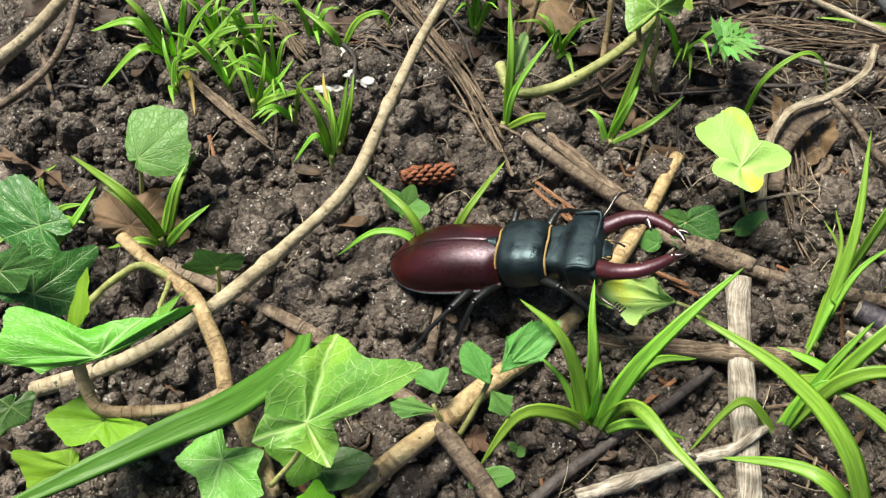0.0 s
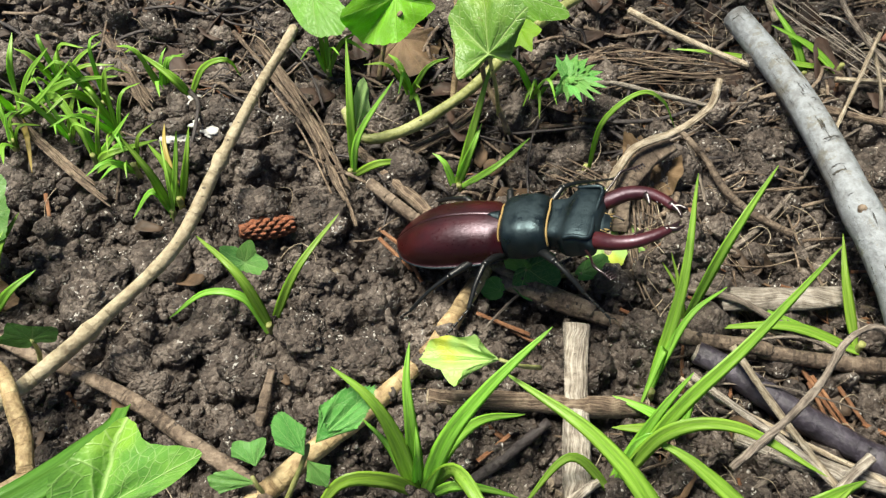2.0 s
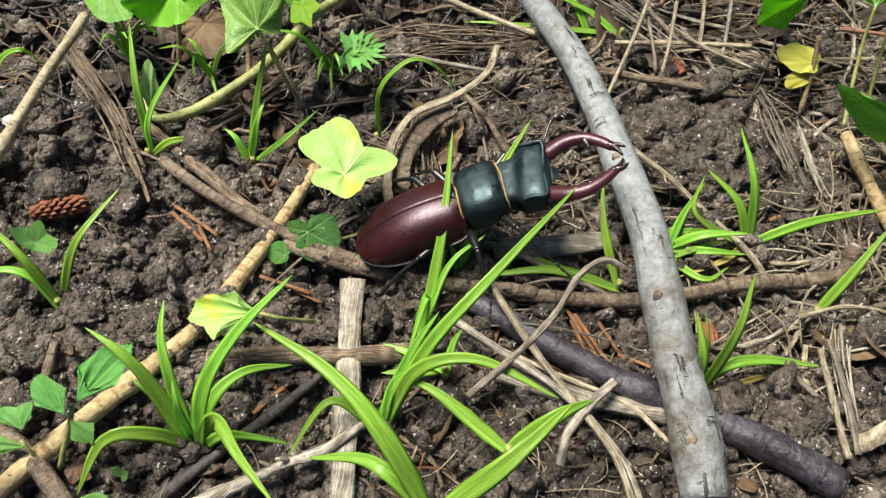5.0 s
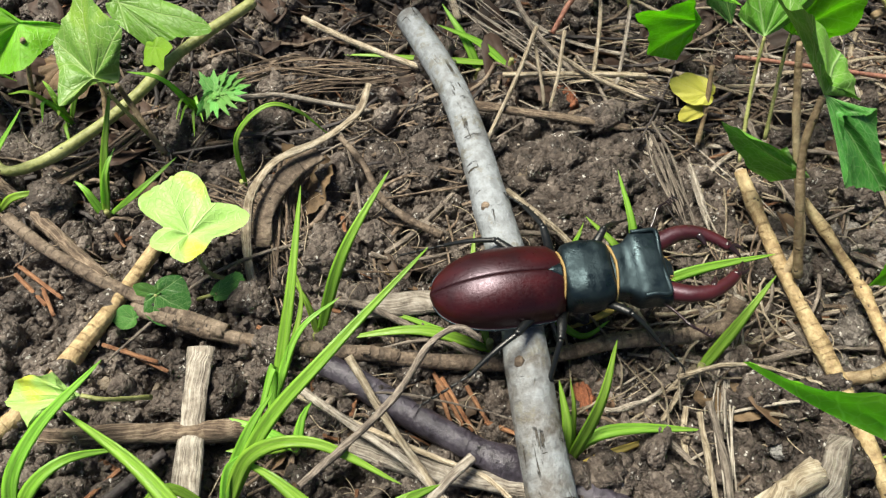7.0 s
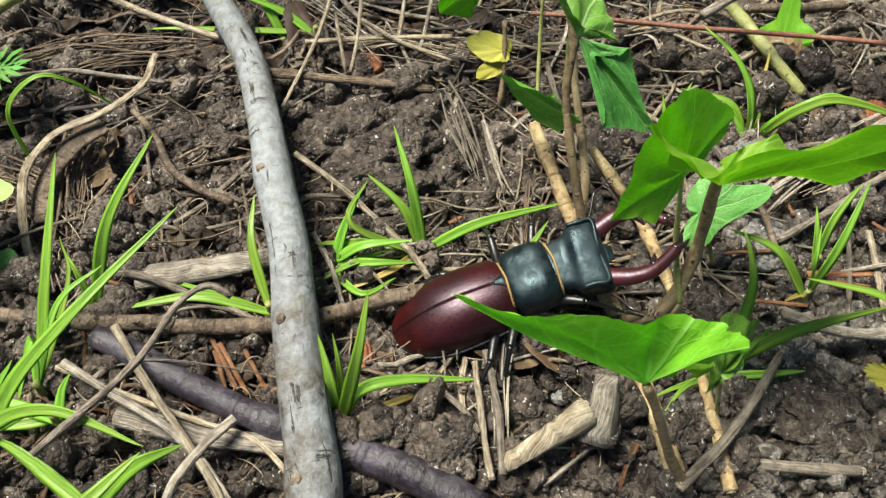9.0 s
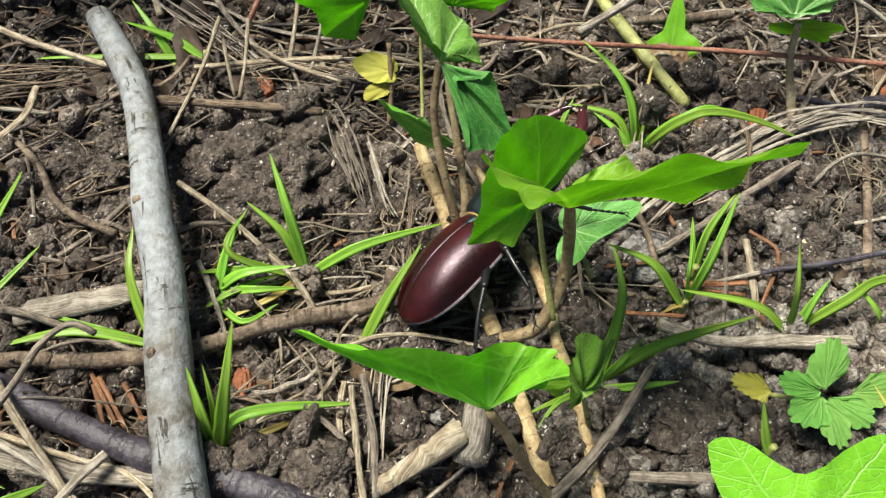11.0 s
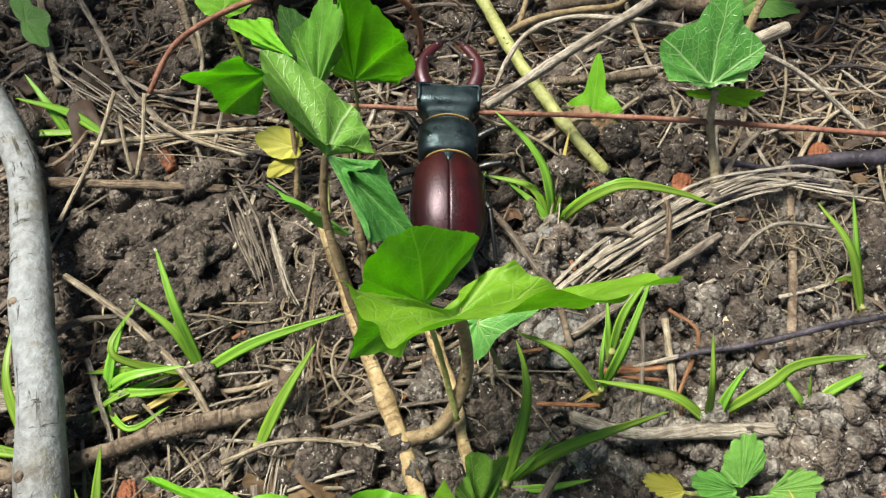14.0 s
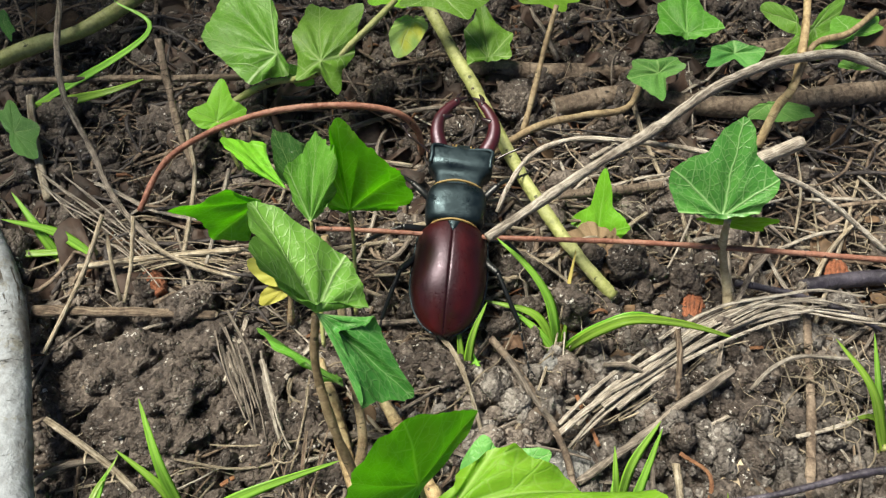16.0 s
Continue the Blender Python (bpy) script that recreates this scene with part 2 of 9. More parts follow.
def skin_material(name, dark, mid, light, rough=0.65, rings=0.5, relief=0.8):
    """Thin bark on twigs and runners: soft blotches, fine rings across, pores and a few dark scars."""
    m, nt, b = material(name, rough)
    v = mapped(nt, "Object", (1, 1, 1))
    info = nt.nodes.new("ShaderNodeObjectInfo")
    blot = noise_tex(nt, v, 110, 5, 0.65)
    fine = noise_tex(nt, v, 750, 5, 0.7)
    col = ramp(nt, blot, [(0.36, dark), (0.5, mid), (0.64, light)])
    col = mix(nt, 0.42, col, ramp(nt, fine, [(0.38, dark), (0.5, mid), (0.62, light)]))
    ring = ramp(nt, noise_tex(nt, mapped(nt, "UV", (0.12, 1.5, 1)), 620, 4, 0.7), [(0.57, (0, 0, 0)), (0.62, (1, 1, 1))])
    col = mix(nt, mix(nt, 1.0, ring, (rings,) * 3, "MULTIPLY"), col, dark)
    streak = ramp(nt, noise_tex(nt, mapped(nt, "UV", (1.5, 0.14, 1)), 700, 4, 0.7), [(0.58, (0, 0, 0)), (0.64, (1, 1, 1))])
    col = mix(nt, mix(nt, 1.0, streak, (rings * 0.7,) * 3, "MULTIPLY"), col, dark)
    pore = ramp(nt, noise_tex(nt, v, 420, 2, 0.5), [(0.69, (0, 0, 0)), (0.72, (1, 1, 1))])
    col = mix(nt, pore, col, tuple(c * 0.35 for c in dark))
    hue = nt.nodes.new("ShaderNodeHueSaturation")
    val = node(nt, "ShaderNodeMapRange", To_Min=0.8, To_Max=1.2)
    nt.links.new(info.outputs["Random"], val.inputs["Value"])
    nt.links.new(val.outputs["Result"], hue.inputs["Value"])
    nt.links.new(col, hue.inputs["Color"])
    nt.links.new(hue.outputs["Color"], b.inputs["Base Color"])
    high = math_node(nt, "SUBTRACT", math_node(nt, "ADD", fine, blot), math_node(nt, "MULTIPLY", ring, 0.35))
    bump(nt, b, high, relief, 0.0007)
    return m


# Greyer soil for the right side; the stronger light there is in its tone.
SOIL_LIT = soil_material("lit_grey_soil", (0.024, 0.020, 0.018), (0.135, 0.117, 0.105), (0.40, 0.37, 0.34))
SOIL = soil_material("moist_soil", (0.015, 0.011, 0.009), (0.080, 0.062, 0.052), (0.29, 0.245, 0.21))
CLAY = soil_material("dry_clay", (0.06, 0.048, 0.036), (0.16, 0.125, 0.09), (0.30, 0.25, 0.19))
STONE = soil_material("grey_grit", (0.10, 0.10, 0.10), (0.22, 0.215, 0.21), (0.36, 0.35, 0.34))
BARK_GREY = smooth_bark_material("grey_bark")
BARK_TAN = skin_material("tan_bark", (0.20, 0.155, 0.095), (0.34, 0.285, 0.185), (0.48, 0.42, 0.30), 0.55, 0.35)
BARK_YELLOW = skin_material("yellow_bark", (0.15, 0.095, 0.045), (0.35, 0.25, 0.125), (0.54, 0.44, 0.25), 0.6, 0.5)
BARK_BROWN = skin_material("brown_bark", (0.035, 0.024, 0.017), (0.12, 0.085, 0.06), (0.30, 0.235, 0.175), 0.75, 0.6, 1.0)
BARK_DARK = skin_material("dark_bark", (0.018, 0.014, 0.014), (0.045, 0.036, 0.036), (0.10, 0.085, 0.08), 0.55, 0.4)
BARK_PURPLE = skin_material("purple_bark", (0.012, 0.010, 0.014), (0.032, 0.027, 0.038), (0.095, 0.085, 0.11), 0.36, 0.35, 0.6)
BARK_RED = skin_material("red_bark", (0.13, 0.045, 0.028), (0.26, 0.105, 0.068), (0.38, 0.20, 0.14), 0.5, 0.3, 0.6)
STRAW = bark_material("straw", (0.13, 0.095, 0.06), (0.38, 0.31, 0.215), (0.62, 0.55, 0.44), 0.65, along=0.03)
STRAW_BROWN = bark_material("brown_straw", (0.04, 0.026, 0.017), (0.13, 0.088, 0.06), (0.36, 0.28, 0.20), 0.75, along=0.03)
BLEACHED = bark_material("bleached_wood", (0.10, 0.08, 0.064), (0.33, 0.285, 0.235), (0.60, 0.55, 0.48), 0.8, crack=0.35, along=0.035)
BLEACHED_DARK = bark_material("weathered_stem", (0.06, 0.048, 0.04), (0.19, 0.155, 0.125), (0.36, 0.31, 0.26), 0.8, crack=0.3, along=0.035)
NEEDLE = bark_material("red_brown_needle", (0.13, 0.05, 0.02), (0.25, 0.11, 0.05), (0.38, 0.2, 0.1), 0.6, along=0.06)
STEM_GREEN = skin_material("green_stem", (0.15, 0.16, 0.05), (0.29, 0.31, 0.10), (0.42, 0.43, 0.19), 0.5, 0.25, 0.5)
STEM_BROWN = skin_material("brown_stem", (0.10, 0.068, 0.035), (0.23, 0.165, 0.09), (0.36, 0.29, 0.175), 0.6, 0.4, 0.7)
IVY = leaf_material("ivy_green", (0.095, 0.27, 0.025), (0.19, 0.45, 0.055), (0.50, 0.68, 0.32), rough=0.38, through_amount=0.36)
IVY_DARK = leaf_material("ivy_deep_green", (0.022, 0.085, 0.017), (0.055, 0.165, 0.032), (0.30, 0.44, 0.18), rough=0.33)
IVY_BUD = leaf_material("ivy_bud", (0.24, 0.38, 0.12), (0.36, 0.50, 0.20), (0.5, 0.62, 0.32))
IVY_GLOSS = leaf_material("ivy_glossy", (0.035, 0.13, 0.024), (0.085, 0.24, 0.04), (0.34, 0.50, 0.22), rough=0.32, through_amount=0.14)
IVY_DEEP = leaf_material("ivy_mid_green", (0.095, 0.27, 0.035), (0.19, 0.43, 0.07), (0.52, 0.70, 0.36), rough=0.36, through_amount=0.32)
IVY_FRESH = leaf_material("ivy_fresh_green", (0.19, 0.45, 0.028), (0.32, 0.61, 0.06), (0.50, 0.72, 0.26), rough=0.42, through_amount=0.58)
IVY_LIME = leaf_material("ivy_lime", (0.19, 0.42, 0.022), (0.30, 0.57, 0.045), (0.46, 0.68, 0.20), spots=0.3, through_amount=0.54)
IVY_YELLOW = leaf_material("ivy_yellowing", (0.27, 0.46, 0.10), (0.40, 0.58, 0.18), (0.50, 0.62, 0.28), spots=0.35, patch=(0.48, 0.52, 0.06))
IVY_NICKED = leaf_material("ivy_nicked", (0.085, 0.235, 0.04), (0.19, 0.39, 0.06), (0.46, 0.62, 0.26), rough=0.38, spots=0.5, patch=(0.21, 0.40, 0.05))
YELLOW = leaf_material("yellow_leaf", (0.44, 0.43, 0.05), (0.58, 0.55, 0.11), (0.60, 0.58, 0.2), spots=0.6)
HERB = leaf_material("herb_green", (0.06, 0.21, 0.04), (0.14, 0.36, 0.075), (0.34, 0.54, 0.20), angles=(0, 32, -32, 64, -64))
BERRY = leaf_material("strawberry_green", (0.075, 0.22, 0.03), (0.17, 0.37, 0.065), (0.32, 0.50, 0.17), angles=(0, 28, -28, 56, -56), rough=0.5)
GRASS = leaf_material("grass_green", (0.11, 0.29, 0.016), (0.30, 0.57, 0.055), (0.46, 0.64, 0.18), rough=0.33, along=True, hard=0.11, through_amount=0.40)
STRAP = leaf_material("strap_green", (0.045, 0.15, 0.014), (0.10, 0.26, 0.03), (0.20, 0.36, 0.08), rough=0.4, along=True, hard=0.14, through_amount=0.3)
GRASS_DRY = leaf_material("grass_dying", (0.34, 0.26, 0.06), (0.50, 0.40, 0.10), (0.52, 0.44, 0.16), along=True)
LITTER = leaf_material("dead_leaf", (0.05, 0.03, 0.017), (0.17, 0.105, 0.062), (0.21, 0.135, 0.09), rough=0.7, through_amount=0.12, hard=0.09, spots=0.8)
LITTER_PALE = leaf_material("dead_leaf_tan", (0.13, 0.08, 0.045), (0.30, 0.20, 0.125), (0.34, 0.24, 0.16), rough=0.7, through_amount=0.25, hard=0.12, spots=0.5)
MOULD = leaf_material("rotten_leaf", (0.022, 0.014, 0.009), (0.075, 0.048, 0.033), (0.10, 0.065, 0.045), rough=0.65, through_amount=0.05, hard=0.08, spots=0.6)
# The lilac sky sheen is tinted into the wing cases' gloss.
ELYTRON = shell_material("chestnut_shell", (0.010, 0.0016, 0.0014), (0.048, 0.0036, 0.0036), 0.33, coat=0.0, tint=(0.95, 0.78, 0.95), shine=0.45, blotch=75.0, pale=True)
# Black shell with the blue sky reflection tinted into base colour and gloss.
CUTICLE = shell_material("sky_tinted_cuticle", (0.0025, 0.0045, 0.006), (0.006, 0.010, 0.013), 0.38, coat=0.0, grain=3500.0, relief=0.2, tint=(0.62, 0.88, 1.0), shine=0.5, worn=True)
LEG = shell_material("black_leg", (0.0025, 0.003, 0.0035), (0.006, 0.007, 0.008), 0.34, coat=0.0, shine=0.5)
# Maroon jaws; a lilac tint puts the highlight's colour into their gloss.
JAW = shell_material("maroon_jaw", (0.020, 0.003, 0.004), (0.050, 0.007, 0.009), 0.36, coat=0.0, tint=(0.95, 0.82, 1.0), shine=0.6)
JAW_TIP = shell_material("dark_jaw_tip", (0.008, 0.004, 0.005), (0.02, 0.008, 0.009), 0.22)
GOLD = shell_material("golden_hair", (0.26, 0.17, 0.055), (0.40, 0.28, 0.11), 0.6, coat=0.0, relief=0.8)
FLAKE = shell_material("white_flake", (0.36, 0.36, 0.34), (0.62, 0.62, 0.60), 0.8, coat=0.0, grain=900, relief=0.8)


# ---- building helpers (millimetres in, metres out) ----
def build(name, verts, faces, mat, uvs=None, vein=None, smooth=True, blade=None):
    me = bpy.data.meshes.new(name)
    me.from_pydata([tuple(float(c) * MM for c in v) for v in verts], [], faces)
    me.materials.append(mat)
    if smooth:
        me.shade_smooth()
    if uvs is not None:
        layer = me.uv_layers.new(name="UVMap")
        idx = np.empty(len(me.loops), int)
        me.loops.foreach_get("vertex_index", idx)
        layer.data.foreach_set("uv", (np.asarray(uvs, float)[idx] * MM).ravel())
    if blade is not None:
        layer = me.uv_layers.new(name="blade")
        idx = np.empty(len(me.loops), int)
        me.loops.foreach_get("vertex_index", idx)
        layer.data.foreach_set("uv", np.asarray(blade, float)[idx].ravel())
    if vein is not None:
        me.attributes.new("vein", "FLOAT", "POINT").data.foreach_set("value", np.asarray(vein, float))
    return me


def thing(name, at_mm, label, category, group="", kind=""):
    ob = new(name)
    ob.empty_display_size = 0.005
    ob.location = Vector(at_mm) * MM
    return tagged(ob, label, category, group, kind)


def part(name, me, parent, label=""):
    ob = new(name, me)
    ob.parent = parent
    return tagged(ob, label)


def spline(points, step):
    """A smooth run through the points, about one sample every step mm."""
    p = np.asarray(points, float)
    if len(p) == 2:
        p = np.array([p[0], (p[0] + p[1]) / 2, p[1]])
    q = np.vstack([2 * p[0] - p[1], p, 2 * p[-1] - p[-2]])
    out = []
    for i in range(1, len(q) - 2):
        n = max(2, int(np.linalg.norm(q[i + 1] - q[i]) / step))
        s = np.linspace(0, 1, n, endpoint=False)[:, None]
        out.append(0.5 * (2 * q[i] + (q[i + 1] - q[i - 1]) * s + (2 * q[i - 1] - 5 * q[i] + 4 * q[i + 1] - q[i + 2]) * s**2 + (3 * q[i] - q[i - 1] - 3 * q[i + 1] + q[i + 2]) * s**3))
    return np.vstack(out + [p[-1:]])


def tube(points, r0, r1, sides=10, step=1.6, rough=0.08, flat=1.0, seed=0, knots=(), close=True, twist=0.0):
    """A bent, tapered, slightly uneven rod: vertices, faces and a lengthwise mapping."""
    rnd = np.random.RandomState(seed)
    c = spline(points, step)
    n = len(c)
    t = np.gradient(c, axis=0)
    t /= np.linalg.norm(t, axis=1)[:, None] + 1e-9
    up = np.array([0, 0, 1.0]) if abs(t[0, 2]) < 0.9 else np.array([1.0, 0, 0])
    side = np.cross(t[0], up)
    side /= np.linalg.norm(side)
    run = np.r_[0, np.cumsum(np.linalg.norm(np.diff(c, axis=0), axis=1))]
    verts, uvs = [], []
    ang = np.linspace(0, 2 * np.pi, sides, endpoint=False)
    lump = rnd.rand(sides) * 6.28
    for i in range(n):
        side = side - t[i] * (side @ t[i])
        side /= np.linalg.norm(side) + 1e-9
        other = np.cross(t[i], side)
        f = run[i] / run[-1]
        r = r0 + (r1 - r0) * f
        r *= 1 + rough * (0.6 * math.sin(run[i] * 0.35 / max(r, 0.3) + seed) + 0.5 * (rnd.rand() - 0.5))
        for kf, ks in knots:
            r *= 1 + ks * math.exp(-(((f - kf) * run[-1]) / (1.3 * max(r0, 0.6))) ** 2)
        w = r * (1 + rough * 0.7 * np.sin(lump + run[i] * 0.6 / max(r, 0.4)))
        a2 = ang + twist * f
        ring = c[i] + np.outer(np.cos(a2) * w, side) + np.outer(np.sin(a2) * w * flat, other)
        verts.append(ring)
        uvs.append(np.c_[ang * r, np.full(sides, run[i])])
    verts, uvs = np.vstack(verts), np.vstack(uvs)
    faces = [(i * sides + j, i * sides + (j + 1) % sides, (i + 1) * sides + (j + 1) % sides, (i + 1) * sides + j) for i in range(n - 1) for j in range(sides)]
    if close:
        faces += [tuple(range(sides))[::-1], tuple((n - 1) * sides + j for j in range(sides))]
    return verts, faces, uvs


def join(pieces):
    verts, faces, uvs, base = [], [], [], 0
    for v, f, u in pieces:
        verts.append(v)
        uvs.append(u)
        faces += [tuple(i + base for i in face) for face in f]
        base += len(v)
    return np.vstack(verts), faces, np.vstack(uvs)


SEED = [11]


def next_seed():
    SEED[0] += 7
    return SEED[0]


def twig(name, label, mat, r0, r1, points, category="twig", flat=1.0, rough=0.08, knots=(), group="", spurs=()):
    """A single stick, stalk or straw. spurs: short side stubs as (share of the length, length, radius, turn)."""
    s = next_seed()
    p = np.asarray(points, float)
    at = p[0].copy()
    v, f, u = tube(p - at, r0, r1, 12 if r0 > 2.2 else 8, 1.2 if r0 < 2.5 else 1.6, rough, flat, s, knots)
    body = thing(name, at, label, category, group)
    part("shaft", build(name, v, f, mat, u), body)
    c = spline(p - at, 1.0)
    if r0 > 1.15 and flat > 0.55:
        for q0, q1, r in ((c[0], c[1], r0), (c[-1], c[-2], r1)):
            d = (q0 - q1) / np.linalg.norm(q0 - q1)
            v, f, u = tube([q0 - d * 0.4, q0 + d * 0.15, q0 + d * 0.5], r * 0.9, r * 0.72, 10, 0.4, 0.12, flat, s + 5)
            part("broken_end", build("broken_end", v, f, BLEACHED if mat in (BARK_GREY, BARK_BROWN, BARK_DARK, BARK_PURPLE) else STRAW, u), body, "pale broken end")
        for kf, ks in knots:
            i = min(len(c) - 2, int(kf * (len(c) - 1)))
            d = (c[i + 1] - c[i]) / np.linalg.norm(c[i + 1] - c[i])
            r = r0 + (r1 - r0) * kf
            out = np.cross(d, (0.3, 0.2, 1)) * math.cos(s) + np.array((0, -0.3, 1.0)) * 0.9
            out /= np.linalg.norm(out)
            v, f, u = tube([c[i] + out * r * 0.7, c[i] + out * r * 1.02 + d * 0.2, c[i] + out * r * 1.14 + d * 0.3], r * 0.42, r * 0.2, 9, 0.4, 0.2, 1, s + 6)
            part("knot", build("knot", v, f, BARK_BROWN if mat is not BARK_BROWN else BARK_DARK, u), body, "dark bud scar")
    for share, length, r, turn in spurs:
        i = min(len(c) - 2, int(share * (len(c) - 1)))
        d = c[i + 1] - c[i]
        d /= np.linalg.norm(d)
        out = np.cross(d, (0, 0, 1)) * math.cos(turn) + np.array((0, 0, 1)) * math.sin(turn) + d * 0.5
        out /= np.linalg.norm(out)
        v, f, u = tube([c[i], c[i] + out * length * 0.6, c[i] + out * length + d * length * 0.2], r, r * 0.6, 7, 0.8, 0.12, 1, s + 1)
        part("side_shoot", build("side_shoot", v, f, mat, u), body)
    return body


def straw_bundle(name, label, mat, points, count, spread, r, category="straw", flat=0.45):
    """Several straws that run side by side."""
    s = next_seed()
    rnd = np.random.RandomState(s)
    p = np.asarray(points, float)
    body = thing(name, p[0], label, category)
    for k in range(int(count * 1.8)):
        off = rnd.randn(len(p), 3) * spread * (0.5, 0.5, 0.3) + rnd.randn(3) * spread * (1, 1, 0.35)
        off[:, 2] = np.abs(off[:, 2])
        q = p - p[0] + off
        a, b = rnd.rand() * 0.25, 1 - rnd.rand() * 0.3
        c = spline(q, 2.0)
        c = c[int(a * len(c)) : max(int(a * len(c)) + 4, int(b * len(c)))]
        if len(c) > 3:
            c = c[:: max(1, len(c) // 7)]
        rr = r * (0.28 + 0.6 * rnd.rand() ** 1.5)
        v, f, u = tube(c, rr, rr * 0.7, 6, 1.6, 0.12, flat, s + k, twist=rnd.rand() * 3)
        part("strand", build("strand", v, f, mat, u), body)
    return body


def blade_mesh(points, width, seed, mat, fold=0.28):
    """A grass blade: a long strip folded along its keel, with a fine thickness."""
    c = spline(points, 1.6)
    n = len(c)
    t = np.gradient(c, axis=0)
    t /= np.linalg.norm(t, axis=1)[:, None] + 1e-9
    view = np.array([0.15 * math.sin(seed), -0.45, 1.0])
    verts, uvs, vein = [], [], []
    run = np.r_[0, np.cumsum(np.linalg.norm(np.diff(c, axis=0), axis=1))]
    ph = seed * 1.7
    for i in range(n):
        f = run[i] / run[-1]
        side = np.cross(t[i], view + 0.25 * np.array([math.sin(ph + 2 * f), math.cos(ph), 0]))
        side /= np.linalg.norm(side) + 1e-9
        nor = np.cross(side, t[i])
        w = width * 0.5 * (0.55 + 0.45 * min(1, f * 5)) * min(1.0, ((1 - f) * 1.6) ** 0.65) + 0.04
        for y, z, ve in ((-1, 0, 0.1), (-0.5, -fold * 0.55, 0.35), (0, -fold, 0.9), (0.5, -fold * 0.55, 0.35), (1, 0, 0.1)):
            verts.append(c[i] + side * w * y + nor * w * z)
            uvs.append((y * w, run[i]))
            vein.append(ve * 0.5)
        for y, z in ((0.5, -fold * 0.55), (-0.5, -fold * 0.55)):
            verts.append(c[i] + side * w * y + nor * (w * z - 0.10))
            uvs.append((y * w, run[i]))
            vein.append(0.1)
    k = 7
    faces = [(i * k + j, i * k + (j + 1) % k, (i + 1) * k + (j + 1) % k, (i + 1) * k + j) for i in range(n - 1) for j in range(k)]
    return build("blade", verts, faces, mat, uvs, vein)


def tuft(label, base, blades, group="grass tufts", mat=None, category="grass"):
    """A grass tuft: blades as (width, point, point, ..., tip), all from one base; a blade with a leading '-' mark is dying."""
    body = thing("grass_tuft", base, label, category, group)
    b = np.asarray(base, float)
    for k, row in enumerate(blades):
        s = next_seed()
        dry = row[0] < 0
        width, pts = abs(row[0]) * 1.12, [np.asarray(p, float) - b for p in row[1:]]
        jit = np.array([math.sin(s), math.cos(s * 1.3), 0]) * 0.8
        run = [jit] + pts
        if len(run) == 2:
            run.insert(1, (jit + pts[0]) * 0.5 + np.array([0, 0, 0.12 * np.linalg.norm(pts[0])]))
        part("blade", blade_mesh(run, width, s, GRASS_DRY if dry else (mat or GRASS)), body, "withered yellow blade" if dry else "")
    v, f, u = tube([(0, 0, -3), (0, 0, 0), (0, 0.3, 2.5)], 1.0, 0.7, 8, 0.8, 0.15, 1, next_seed())
    part("sheath", build("sheath", v, f, STEM_GREEN, u), body, "pale sheath at the root")
    return body


IVY5 = ((0, 1.0), (10, 0.86), (22, 0.66), (34, 0.58), (48, 0.68), (60, 0.76), (72, 0.66), (90, 0.52), (108, 0.56), (120, 0.55), (135, 0.44), (160, 0.26), (180, 0.14))
IVY3 = ((0, 1.0), (7, 0.88), (17, 0.72), (32, 0.63), (47, 0.73), (60, 0.85), (66, 0.84), (78, 0.70), (95, 0.58), (118, 0.50), (140, 0.42), (160, 0.30), (180, 0.20))
ARROW = ((0, 1.0), (8, 0.86), (18, 0.62), (32, 0.47), (52, 0.43), (72, 0.50), (86, 0.54), (100, 0.48), (125, 0.38), (158, 0.22), (180, 0.10))
SHIELD = ((0, 1.0), (14, 0.94), (30, 0.84), (46, 0.78), (62, 0.80), (78, 0.74), (98, 0.64), (125, 0.54), (155, 0.36), (180, 0.16))
SPEAR = ((0, 1.0), (6, 0.89), (14, 0.74), (26, 0.59), (40, 0.56), (55, 0.64), (67, 0.72), (76, 0.66), (90, 0.47), (110, 0.34), (135, 0.26), (160, 0.19), (180, 0.12))
VEE = ((0, 1.0), (8, 0.86), (20, 0.64), (33, 0.55), (46, 0.62), (58, 0.82), (66, 0.90), (74, 0.78), (90, 0.5), (120, 0.36), (150, 0.25), (180, 0.15))
OVAL = ((0, 1.0), (12, 0.80), (25, 0.58), (45, 0.40), (70, 0.29), (100, 0.23), (140, 0.12), (180, 0.03))
ROUND = ((0, 1.0), (20, 0.93), (45, 0.78), (70, 0.62), (100, 0.44), (140, 0.24), (180, 0.08))
FAN = ((0, 1.0), (18, 0.94), (32, 1.0), (50, 0.92), (62, 0.98), (74, 0.66), (100, 0.26), (150, 0.12), (180, 0.05))


